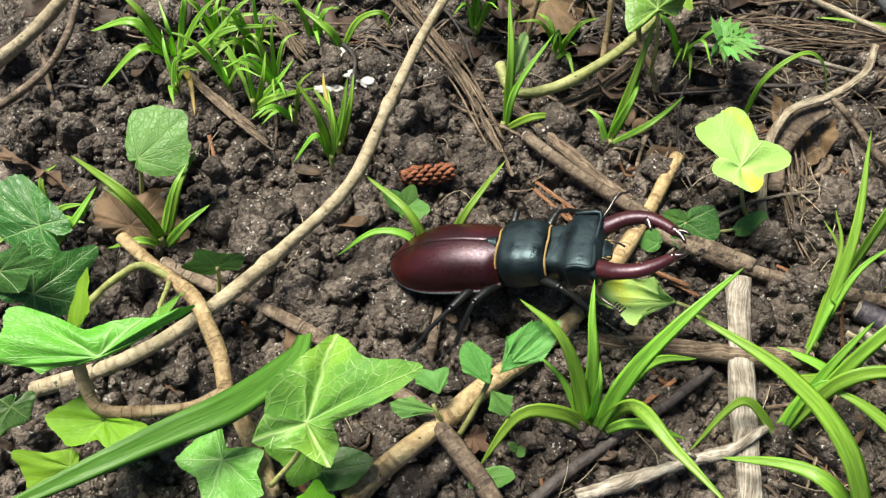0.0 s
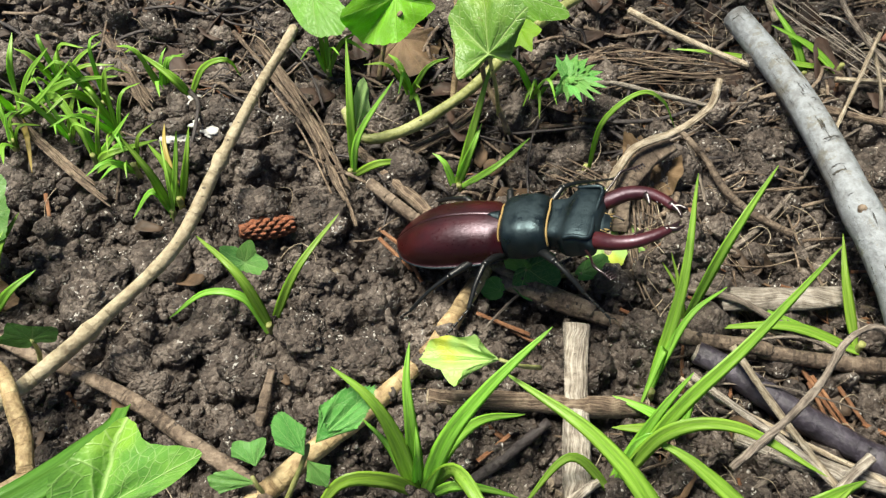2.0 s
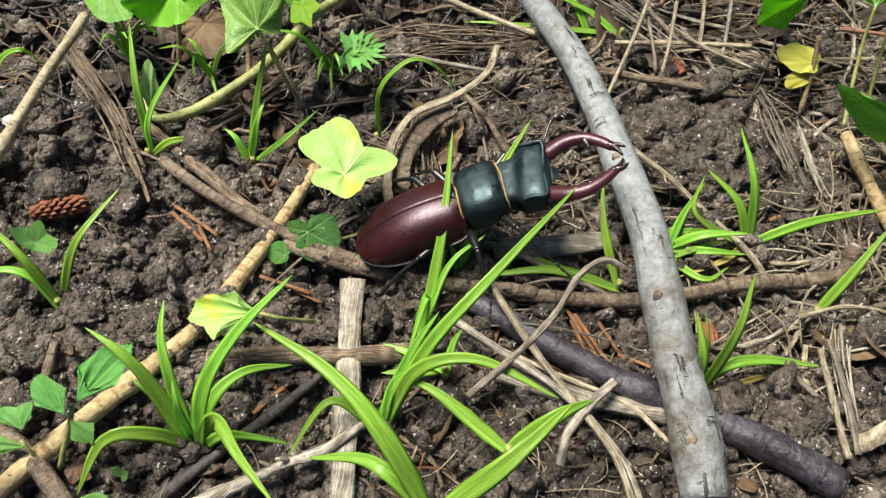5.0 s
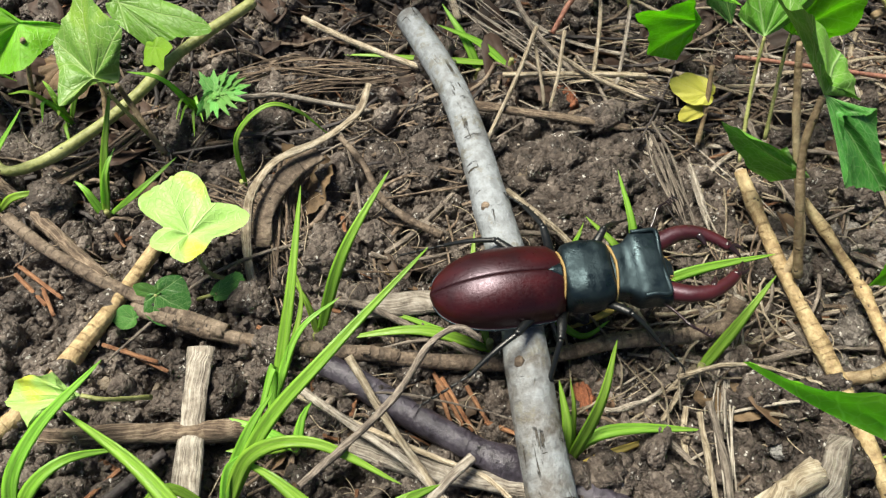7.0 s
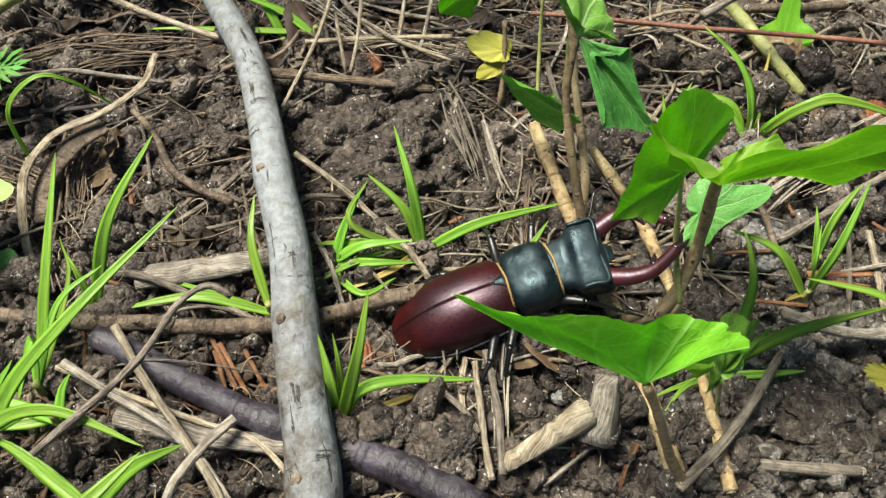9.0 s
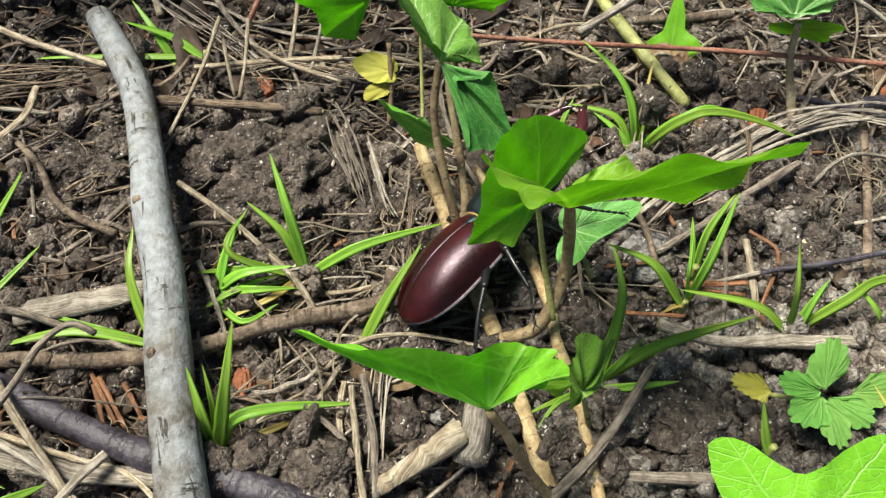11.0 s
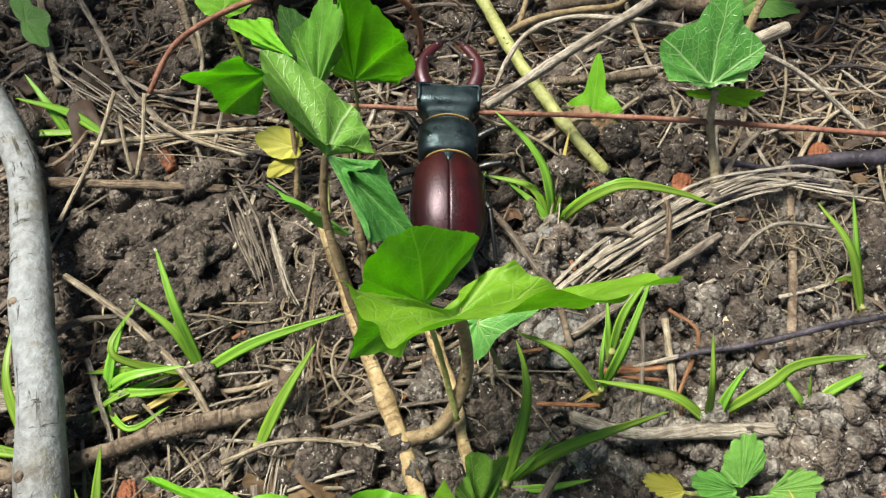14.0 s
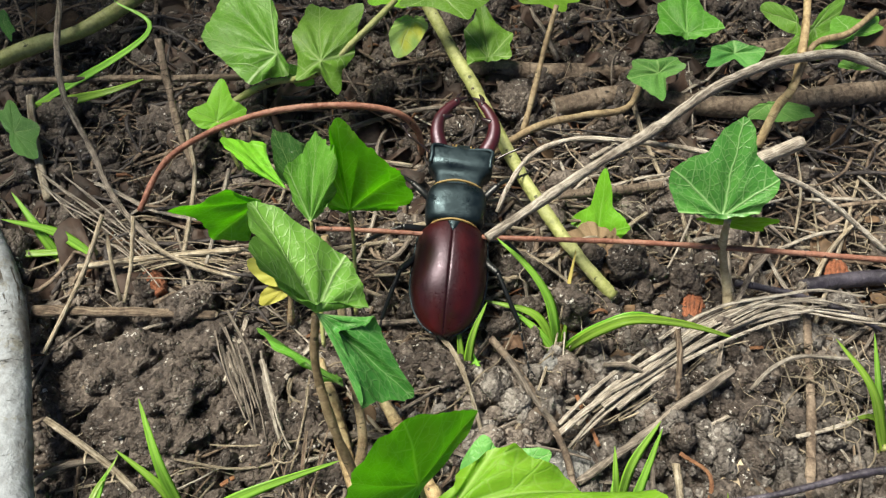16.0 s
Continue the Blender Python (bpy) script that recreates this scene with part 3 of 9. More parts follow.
def leaf_mesh(shape, mat, seed, tip, lobe, lobe_angle, teeth=0.0, tooth_count=0, lop=1.0, cup=0.0, droop=0.0, wave=0.06, veins=(0, 62, -62, 120, -120)):
    """A leaf blade about its stalk's end. tip and lobe: where the tip and the lobe at lobe_angle lie; cup, droop and wave bend it."""
    rnd = np.random.RandomState(seed)
    big = np.linalg.norm(tip) > 9
    A, R = (108, 13) if big else (56, 7)
    ang = np.arange(A) * 360.0 / A - 180 + 360.0 / A
    xs, ys = zip(*shape)
    rad = np.interp(np.abs(ang), xs, ys)
    ker = np.array([0.25, 0.5, 0.25])
    rad = np.convolve(np.r_[rad[-1], rad, rad[0]], ker, "valid")
    rad *= 1 + 0.05 * np.sin(np.radians(ang) * 3 + seed) + 0.035 * np.sin(np.radians(ang) * 7 + 2.3 * seed) + 0.009 * rnd.randn(A)
    rad = np.where(ang * lobe_angle < 0, rad * (lop + (1 - lop) * np.maximum(0, np.cos(np.radians(ang)))), rad)
    if teeth:
        rad *= 1 + teeth * (np.abs(((ang / 360.0 * tooth_count) % 1.0) - 0.5) * 2 - 0.5)
    tip, lobe = np.asarray(tip, float), np.asarray(lobe, float)
    la = math.radians(lobe_angle)
    lr = float(np.interp(abs(lobe_angle), xs, ys))
    ex = tip
    ey = (lobe - ex * lr * math.cos(la)) / (lr * math.sin(la))
    nz = np.cross(ex, ey)
    nz /= np.linalg.norm(nz)
    size = np.linalg.norm(tip)
    verts, flat_xy = [np.zeros(3)], [(0.0, 0.0)]
    p1, p2, p3 = rnd.rand(3) * 6.28
    for j in range(1, R + 1):
        q = j / R
        for k in range(A):
            th = math.radians(ang[k])
            r = rad[k] * q
            x, y = r * math.cos(th), r * math.sin(th)
            near = min(abs((ang[k] - v + 180) % 360 - 180) for v in veins)
            puff = 0.020 * min(1.0, near / 24.0) * math.sin(math.pi * min(1.0, q * 1.05))
            rim = wave * q**2.5 * (0.45 * math.sin(4 * th + p1) + 0.35 * math.sin(9 * th + p2) + 0.2 * math.sin(17 * th + p3))
            z = size * (-cup * y * y - droop * x * abs(x) + 0.06 * cup * abs(y) + rim * 0.6 + puff)
            verts.append(ex * x + ey * y + nz * z)
            flat_xy.append((x, y))
    faces = [(0, 1 + k, 1 + (k + 1) % A) for k in range(A)]
    for j in range(R - 1):
        a0, b0 = 1 + j * A, 1 + (j + 1) * A
        faces += [(a0 + k, b0 + k, b0 + (k + 1) % A, a0 + (k + 1) % A) for k in range(A)]
    top = len(verts)
    # the underside, a hair below
    verts += [v - nz * 0.14 * (1 if i < top - A else 0.0) for i, v in enumerate(list(verts))]
    faces += [tuple(i + top for i in f[::-1]) for f in faces]
    return build("leaf_blade", verts, faces, mat, blade=flat_xy + flat_xy)


def leaf(name, label, mat, shape, base, tip, lobe, lobe_angle=62, stalk=None, stalk_mat=None, stalk_r=0.55, parent=None, category="leaf", group="", **bend):
    """One leaf with its stalk; on its own, or under a plant."""
    b = np.asarray(base, float)
    s = next_seed()
    me = leaf_mesh(shape, mat, s, np.asarray(tip, float) - b, np.asarray(lobe, float) - b, lobe_angle, **bend)
    if parent is None:
        body = thing(name, b, label, category, group)
        part("leaf_blade", me, body)
        holder, off = body, b
    else:
        off = np.array(parent.location) / MM
        ob = part(name, me, parent, label)
        ob.location = Vector(b - off) * MM
        body = holder = parent
    if stalk:
        v, f, u = tube([np.asarray(p, float) - off for p in stalk] + [b - off], stalk_r, stalk_r * 0.75, 7, 1.2, 0.08, 1, s + 3)
        part("stalk", build("stalk", v, f, stalk_mat or STEM_GREEN, u), holder)
    return body


BLADES = []


def palmate(name, label, mat, base, lobes, sinus=0.62, basal=0.16, parent=None, stalk=None, stalk_mat=None, stalk_r=0.55, bulge=0.07, wave=0.05, puff=0.035, category="leaf", group="", teeth=0.0):
    """A lobed leaf whose lobes may bend out of one plane. lobes: (angle of its vein in the blade, where its point lies), by angle;
    sinus: how far out the blade reaches between two lobes, one share or one for each gap; basal: the same beside the stalk."""
    b = np.asarray(base, float)
    s = next_seed()
    rnd = np.random.RandomState(s)
    tips = [np.asarray(p, float) - b for _, p in lobes]
    turns = [float(a) for a, _ in lobes]
    gaps = list(sinus) if isinstance(sinus, (tuple, list)) else [sinus] * (len(tips) - 1)
    gaps.append(basal)
    n, half = len(tips), 11
    size = max(np.linalg.norm(t) for t in tips)
    edge, turn = [], []
    for k in range(n):
        t0, t1 = tips[k], tips[(k + 1) % n]
        a0, a1 = turns[k], turns[(k + 1) % n] + (360 if k == n - 1 else 0)
        dip = gaps[k] * 0.5 * (t0 + t1)
        if k == n - 1:
            dip = dip * 0.6 - 0.04 * sum(tips) / n
        for p, q, c0, c1, flip in ((t0, dip, a0, (a0 + a1) / 2, False), (t1, dip, a1, (a0 + a1) / 2, True)):
            axis = p / (np.linalg.norm(p) + 1e-9)
            out = q - axis * (q @ axis)
            out = out / (np.linalg.norm(out) + 1e-9)
            run = []
            for i in range(half):
                u = i / half
                run.append((p * (1 - u) + q * u + out * bulge * np.linalg.norm(p - q) * math.sin(math.pi * u**0.62), c0 + (c1 - c0) * u))
            if flip:
                run = [(q, (a0 + a1) / 2)] + run[:0:-1]
            edge += [r[0] for r in run]
            turn += [r[1] for r in run]
    edge, turn = np.array(edge), np.array(turn)
    A = len(edge)
    edge *= (1 + 0.012 * rnd.randn(A) + teeth * (np.arange(A) % 3 == 0))[:, None]
    soft = (np.roll(edge, 1, 0) + 2 * edge + np.roll(edge, -1, 0)) / 4
    edge = 0.45 * edge + 0.55 * soft
    calm = edge.copy()
    for _ in range(5):
        calm = (np.roll(calm, 1, 0) + 2 * calm + np.roll(calm, -1, 0)) / 4
    nor = np.cross(edge, np.roll(edge, -3, 0) + 1e-6)
    nor /= np.linalg.norm(nor, axis=1)[:, None] + 1e-9
    if nor.mean(0)[2] < 0:
        nor = -nor
    for _ in range(14):
        nor = (np.roll(nor, 1, 0) + nor + np.roll(nor, -1, 0)) / 3
    nor /= np.linalg.norm(nor, axis=1)[:, None] + 1e-9
    R = 12
    mid = nor.mean(0) / (np.linalg.norm(nor.mean(0)) + 1e-9)
    verts, flat, away = [np.zeros(3)], [(0.0, 0.0)], [mid]
    p1, p2, p3 = rnd.rand(3) * 6.28
    for j in range(1, R + 1):
        q = j / R
        for k in range(A):
            th = math.radians(turn[k])
            near = min(abs((turn[k] - a + 180) % 360 - 180) for a in turns)
            lift = puff * math.sin(min(1.0, near / 26.0) * math.pi / 2) ** 2 * math.sin(math.pi * min(1.0, q * 1.04)) + 0.010 * q * math.sin(q * 7 + 2 * th + p3)
            lift += wave * (q**2.4 * (0.5 * math.sin(3 * th + p1) + 0.3 * math.sin(5 * th + p2)) + 0.22 * q**6 * math.sin(13 * th + p3))
            m = nor[k] * q + mid * (1 - q)
            verts.append(calm[k] * q + (edge[k] - calm[k]) * q**5 + m * size * lift)
            r = q * np.linalg.norm(edge[k]) / size
            flat.append((r * math.cos(th), r * math.sin(th)))
            away.append(m)
    faces = [(0, 1 + k, 1 + (k + 1) % A) for k in range(A)]
    for j in range(R - 1):
        a0, b0 = 1 + j * A, 1 + (j + 1) * A
        faces += [(a0 + k, b0 + k, b0 + (k + 1) % A, a0 + (k + 1) % A) for k in range(A)]
    top = len(verts)
    verts += [v - m * 0.16 * (1 if i < top - A else 0.0) for i, (v, m) in enumerate(zip(list(verts), away))]
    faces += [tuple(i + top for i in f[::-1]) for f in faces]
    me = build("leaf_blade", verts, faces, mat, blade=flat + flat)
    if parent is None:
        body = thing(name, b, label, category, group)
        part("leaf_blade", me, body)
        off = b
    else:
        body, off = parent, np.array(parent.location) / MM
        BLADES.append(part(name, me, parent, label))
        BLADES[-1].location = Vector(b - off) * MM
    if stalk:
        v, f, u = tube([np.asarray(p, float) - off for p in stalk] + [b - off], stalk_r, stalk_r * 0.75, 7, 1.2, 0.08, 1, s + 3)
        part("stalk", build("stalk", v, f, stalk_mat or STEM_GREEN, u), body)
    return body


def stem(name, mat, r0, r1, points, parent, label="", rough=0.08, knots=()):
    off = np.array(parent.location) / MM
    v, f, u = tube([np.asarray(p, float) - off for p in points], r0, r1, 9, 1.2, rough, 1, next_seed(), knots)
    return part(name, build(name, v, f, mat, u), parent, label)


# ---- the ground: one sheet of crumbly soil that runs to the horizon ----
def lumps(x, y, size, seed):
    """Rounded clods: a dome over each cell of a scattered pattern."""
    d = noise.voronoi(Vector((x / size + seed, y / size - seed, seed * 0.37)))[0][0]
    return math.sqrt(max(0.0, 1 - (d / 0.75) ** 2))


def soil_height(x, y):
    """The ground's height in mm at a place in mm."""
    far = max(0.0, math.hypot(x - 130, y - 110) - 330)
    if far > 2000:
        return 40 * noise.noise(Vector((x * 0.0002, y * 0.0002, 3.0)))
    base = 3.2 * noise.noise(Vector((x * 0.017, y * 0.017, 0.5))) + 1.5 * noise.noise(Vector((x * 0.05, y * 0.05, 4.1)))
    base += 0.012 * max(0.0, y - 150) * 6
    if far > 60:
        return base
    m = 0.5 + 0.5 * noise.noise(Vector((x * 0.028, y * 0.028, 9.7)))
    m = min(1.0, max(0.15, m * 1.7 - 0.25))
    w = 1.4 * noise.noise(Vector((x * 0.22, y * 0.22, 2.2)))
    h = m * 8.0 * lumps(x + w, y - w, 12.0, 1.3) + (0.25 + 0.75 * m) * 3.2 * lumps(x - w, y + w, 5.2, 5.1) + 1.0 * lumps(x, y, 2.3, 8.4)
    h += 1.3 * noise.noise(Vector((x * 0.33, y * 0.33, 3.7))) + 0.8 * noise.noise(Vector((x * 0.75, y * 0.75, 7.7))) + 0.45 * noise.noise(Vector((x * 1.6, y * 1.6, 1.7)))
    return max(base + h - 6.8, -5.5 + 0.25 * h)


def axis_steps(lo, hi, step):
    inner = np.arange(lo, hi + step, step)
    grow = step * 1.45 ** np.arange(1, 34)
    out = np.cumsum(grow)
    out = out[out < 60000]
    return np.r_[(lo - out)[::-1], inner, inner[-1] + out]


gx, gy = axis_steps(-130, 400, 0.8), axis_steps(5, 270, 0.8)
GV = [(x, y, soil_height(x, y)) for y in gy for x in gx]
NX = len(gx)
GF = [(j * NX + i, j * NX + i + 1, (j + 1) * NX + i + 1, (j + 1) * NX + i) for j in range(len(gy) - 1) for i in range(NX - 1)]
ground = tagged(new("ground", build("ground", GV, GF, SOIL)), "dark crumbly moist garden soil with clods and grit", "soil", kind="structure")

def ball(level):
    bm = bmesh.new()
    bmesh.ops.create_icosphere(bm, subdivisions=level, radius=1.0)
    v, f = np.array([v.co[:] for v in bm.verts]), [tuple(v.index for v in f.verts) for f in bm.faces]
    bm.free()
    return v, f


BALLS = {level: ball(level) for level in (1, 2, 3, 4)}


def crumbs(name, label, mat, count, low, high, area, seed, category="soil", level=1, sink=0.35, rough=0.22):
    """Loose crumbs scattered on the ground."""
    rnd = np.random.RandomState(seed)
    verts, faces = [], []
    ICO_V, ICO_F = BALLS[level]
    for k in range(count):
        x, y = area[0] + rnd.rand() * (area[1] - area[0]), area[2] + rnd.rand() * (area[3] - area[2])
        r = low + (high - low) * rnd.rand() ** 3
        if level > 1:
            o = Vector(rnd.rand(3) * 90)
            bulge = np.array([0.55 * noise.noise(Vector(v) * 1.1 + o) + 0.32 * noise.noise(Vector(v) * 2.6 + o) for v in ICO_V])[:, None]
            if level > 2:
                cell = np.array([noise.voronoi(Vector(v) * 2.3 + o)[0][0] for v in ICO_V])[:, None]
                bulge = 0.7 * bulge + 0.45 * np.sqrt(np.maximum(0, 1 - (cell / 0.8) ** 2)) - 0.25
            s = ICO_V * r * (0.65 + 0.7 * rnd.rand(3)) * (1 + bulge + rough * rnd.randn(len(ICO_V), 1))
        else:
            s = ICO_V * r * (0.6 + 0.8 * rnd.rand(3)) * (1 + rough * rnd.randn(len(ICO_V), 1))
        a = rnd.rand() * 6.28
        s = s @ np.array([[math.cos(a), -math.sin(a), 0], [math.sin(a), math.cos(a), 0], [0, 0, 1]])
        base = k * len(ICO_V)
        verts.append(s + (x, y, soil_height(x, y) + sink * r))
        faces += [tuple(i + base for i in f) for f in ICO_F]
    return tagged(new(name, build(name, np.vstack(verts), faces, mat)), label, category, kind="stuff")

crumbs("soil_crumbs", "loose dark soil crumbs scattered on the ground", SOIL, 20000, 0.4, 1.4, (-110, 360, 20, 240), 5)
crumbs("soil_lumps", "rounded moist soil lumps on the ground", SOIL, 8800, 0.8, 3.0, (-110, 360, 20, 240), 6, level=2, sink=0.5, rough=0.07)
crumbs("soil_nodules", "large rounded crumbly soil nodules on the ground", SOIL, 1500, 1.6, 4.8, (-110, 360, 20, 235), 14, level=3, sink=0.5, rough=0.05)
# Paler lumps carry the more open light of the right side in their colour.
crumbs("dry_lumps", "rounded grey soil lumps, paler for stronger light, with dark gaps", SOIL_LIT, 2300, 0.7, 2.9, (196, 350, 8, 98), 66, level=2, sink=0.55, rough=0.07)
crumbs("dry_nodules", "large grey soil nodules, paler for stronger light", SOIL_LIT, 260, 1.6, 4.4, (200, 350, 8, 94), 67, level=3, sink=0.55, rough=0.05)
crumbs("grit", "small grey grit grains on the soil", STONE, 420, 0.35, 1.0, (-110, 360, 20, 230), 8, "gravel")
crumbs("clay_crumbs", "dry paler clay crumbs on the soil", CLAY, 700, 0.5, 1.9, (-60, 340, 30, 200), 9)


BARE = ((140, 122, 24), (160, 112, 20), (221, 31, 30), (-20, 90, 62), (60, 85, 26), (-80, 120, 40), (300, 40, 22), (272, 52, 40), (248, 60, 24), (236, 92, 16), (172, 110, 20), (160, 40, 16))


def littered(x, y, rnd, patchy):
    """Whether litter may lie here: seldom on the bare places, mostly in drifts."""
    for bx, by, br in BARE:
        if math.hypot(x - bx, y - by) < br and rnd.rand() < 0.9:
            return False
    return noise.noise(Vector((x * 0.03, y * 0.03, patchy))) + 0.45 * rnd.randn() > 0.0


def fibres(name, label, mat, count, area, seed, low, high, r, category="straw", curl=0.5, lift=2.0, flat=0.5, level=0.5):
    """A thin mat of fallen fibres and stem scraps over the ground."""
    rnd = np.random.RandomState(seed)
    pieces = []
    while len(pieces) < count:
        x, y = area[0] + rnd.rand() * (area[1] - area[0]), area[2] + rnd.rand() * (area[3] - area[2])
        if not littered(x, y, rnd, seed * 0.7):
            continue
        a, n = rnd.rand() * 6.28, low + (high - low) * rnd.rand() ** 2
        if rnd.rand() < level:
            a = 0.3 * rnd.randn() - 0.1
        bend = rnd.randn() * curl
        run, up = [], rnd.rand() ** 2 * lift
        px, py = x, y
        for q in range(5):
            tilt = up * (1 - abs(q - 2) / 3 * rnd.rand())
            run.append((px, py, max(soil_height(px, py), -1.5) + 0.7 * r + 0.5 + tilt))
            px, py = px + math.cos(a + bend * q * 0.5) * n * 0.25, py + math.sin(a + bend * q * 0.5) * n * 0.25
        rr = r * (0.4 + rnd.rand())
        pieces.append(tube(run, rr, rr * 0.65, 5, 2.6, 0.12, flat, len(pieces), twist=rnd.randn() * 1.5))
    v, f, u = join(pieces)
    return tagged(new(name, build(name, v, f, mat, u)), label, category, kind="stuff")


def scraps(name, label, mat, count, area, seed, low, high, category="dead leaf"):
    """Curled, torn scraps of leaf and bark on the ground."""
    rnd = np.random.RandomState(seed)
    verts, faces, base = [], [], 0
    done = 0
    while done < count:
        x, y = area[0] + rnd.rand() * (area[1] - area[0]), area[2] + rnd.rand() * (area[3] - area[2])
        if not littered(x, y, rnd, seed * 0.7):
            continue
        done += 1
        r, turn, roll, long = low + (high - low) * rnd.rand() ** 2, rnd.rand() * 6.28, rnd.randn(2) * 0.35, 1 + 1.6 * rnd.rand()
        bow, tw = 0.25 + 0.5 * rnd.rand(), rnd.randn() * 0.4
        ring = 12
        pts = [(0.0, 0.0)]
        edge = 0.75 + 0.4 * rnd.rand(ring)
        for q in (0.55, 1.0):
            pts += [(math.cos(6.283 * k / ring) * edge[k] * q * long, math.sin(6.283 * k / ring) * edge[k] * q) for k in range(ring)]
        z0 = max(soil_height(x, y), -1.0) + 0.8
        for side in (0.0, 0.22):
            for px, py in pts:
                pz = bow * py * py + tw * px * py * 0.5 + roll[0] * px + roll[1] * py - side / r
                verts.append((x + r * (px * math.cos(turn) - py * math.sin(turn)), y + r * (px * math.sin(turn) + py * math.cos(turn)), z0 + r * (pz + 0.25)))
        half = len(pts)
        top = [(0, 1 + k, 1 + (k + 1) % ring) for k in range(ring)] + [(1 + k, 1 + ring + k, 1 + ring + (k + 1) % ring, 1 + (k + 1) % ring) for k in range(ring)]
        faces += [tuple(base + i for i in f) for f in top] + [tuple(base + half + i for i in f[::-1]) for f in top]
        faces += [(base + 1 + ring + (k + 1) % ring, base + 1 + ring + k, base + half + 1 + ring + k, base + half + 1 + ring + (k + 1) % ring) for k in range(ring)]
        base += 2 * half
    return tagged(new(name, build(name, verts, faces, mat)), label, category, kind="stuff")


fibres("dry_stalks", "long pale dry stalks lying about on soil", STRAW, 72, (142, 345, 28, 185), 28, 22, 70, 0.62, lift=7.0, curl=0.22, flat=0.75, level=0.35)
fibres("brown_stalks", "long brown dry stalks lying about on soil", BLEACHED_DARK, 135, (85, 345, 28, 190), 29, 18, 62, 0.7, lift=6.0, curl=0.3, flat=0.8, level=0.35)
fibres("straw_litter", "scattered scraps of dry brown straw on soil", STRAW_BROWN, 640, (60, 370, 30, 200), 21, 6, 38, 0.42)
fibres("straw_scraps", "scattered pale straw scraps on soil", STRAW, 310, (130, 370, 25, 175), 22, 6, 34, 0.34, lift=4.0)
fibres("straw_stalks", "flattened pale grey dry stalks lying about", BLEACHED, 160, (132, 370, 25, 170), 27, 14, 48, 0.62, lift=4.0, curl=0.25, flat=0.4)
fibres("stem_litter", "dark rotting stem scraps on soil", BARK_BROWN, 1300, (-110, 390, 105, 300), 23, 6, 40, 0.6, lift=4.0)
# Dark bark on these stems puts the back's overhead shade into their colour.
fibres("black_stems", "thin rotting stems, darkened for shade at the back", BARK_DARK, 1200, (-110, 390, 125, 320), 26, 8, 45, 0.6, lift=6.0)
fibres("rootlets", "hair thin pale rootlets on the soil", STRAW, 950, (-60, 365, 25, 190), 24, 6, 26, 0.12, curl=1.3, lift=5.0, flat=1.0, level=0.2)
fibres("needle_litter", "red brown needle scraps on soil", NEEDLE, 420, (-60, 365, 25, 230), 25, 4, 13, 0.5, "needle", curl=0.1, lift=1.5, level=0.2)
scraps("leaf_scraps", "torn curled scraps of dead brown leaf", LITTER, 110, (-100, 380, 25, 200), 31, 0.9, 3.0)
scraps("leaf_mould", "dark torn rotten leaves on the ground", MOULD, 900, (-120, 400, 140, 330), 33, 1.5, 5.0)
scraps("bark_scraps", "dark flakes of rotten bark on soil", MOULD, 330, (-100, 380, 25, 280), 32, 0.7, 2.2, "bark")


def unseen_thicket(name, label, mat, count, seed):
    """Unseen ivy added to shade the back, above and behind the path's view."""
    rnd = np.random.RandomState(seed)
    verts, faces, base = [], [], 0
    outline = [(a, r) for a, r in IVY5[:-1]] + [(-a, r) for a, r in IVY5[::-1][1:-1]]
    for k in range(count):
        y = 205 + 150 * rnd.rand()
        x = 70 + 390 * rnd.rand()
        z = max(25.0, 185 - (y - 60) * 0.9) + 20 + 130 * rnd.rand() ** 1.3
        r, turn = 9 + 9 * rnd.rand(), rnd.rand() * 6.28
        lean, roll = rnd.randn() * 0.5 - 0.3, rnd.randn() * 0.5
        verts.append((x, y, z))
        for a, q in outline:
            px, py = r * q * math.cos(math.radians(a)), r * q * math.sin(math.radians(a))
            pz = -0.012 * (px * px + py * py)
            ux, uy = px * math.cos(turn) - py * math.sin(turn), px * math.sin(turn) + py * math.cos(turn)
            verts.append((x + ux, y + uy, z + pz + uy * lean + ux * roll))
        n = len(outline)
        faces += [(base, base + 1 + i, base + 1 + (i + 1) % n) for i in range(n)]
        base += n + 1
    return tagged(new(name, build(name, verts, faces, mat)), label, "ivy", kind="stuff")


def rising_stems(name, label, mat, count, seed):
    """Added stems that carry the unseen overhanging ivy."""
    rnd = np.random.RandomState(seed)
    pieces = []
    for k in range(count):
        x, y = 70 + 390 * rnd.rand(), 275 + 85 * rnd.rand()
        run = [(x, y, soil_height(x, y) - 2)]
        for q in range(1, 6):
            x, y = x + rnd.randn() * 9, y - 11 * rnd.rand() * q * 0.5
            run.append((x, y, max(run[-1][2] + 22 + 14 * rnd.rand(), 205 - (y - 60) * 0.9)))
        pieces.append(tube(run, 1.4, 0.6, 6, 8.0, 0.1, 1, k))
    v, f, u = join(pieces)
    return tagged(new(name, build(name, v, f, mat, u)), label, "ivy", kind="stuff")


# Out of view: leaves added to block the sky, and stems to hold them.
unseen_thicket("ivy_thicket", "added unseen ivy that shades the back of the place", IVY_DARK, 300, 41)
rising_stems("ivy_stems", "brown woody stems added under the unseen ivy", STEM_BROWN, 80, 43)


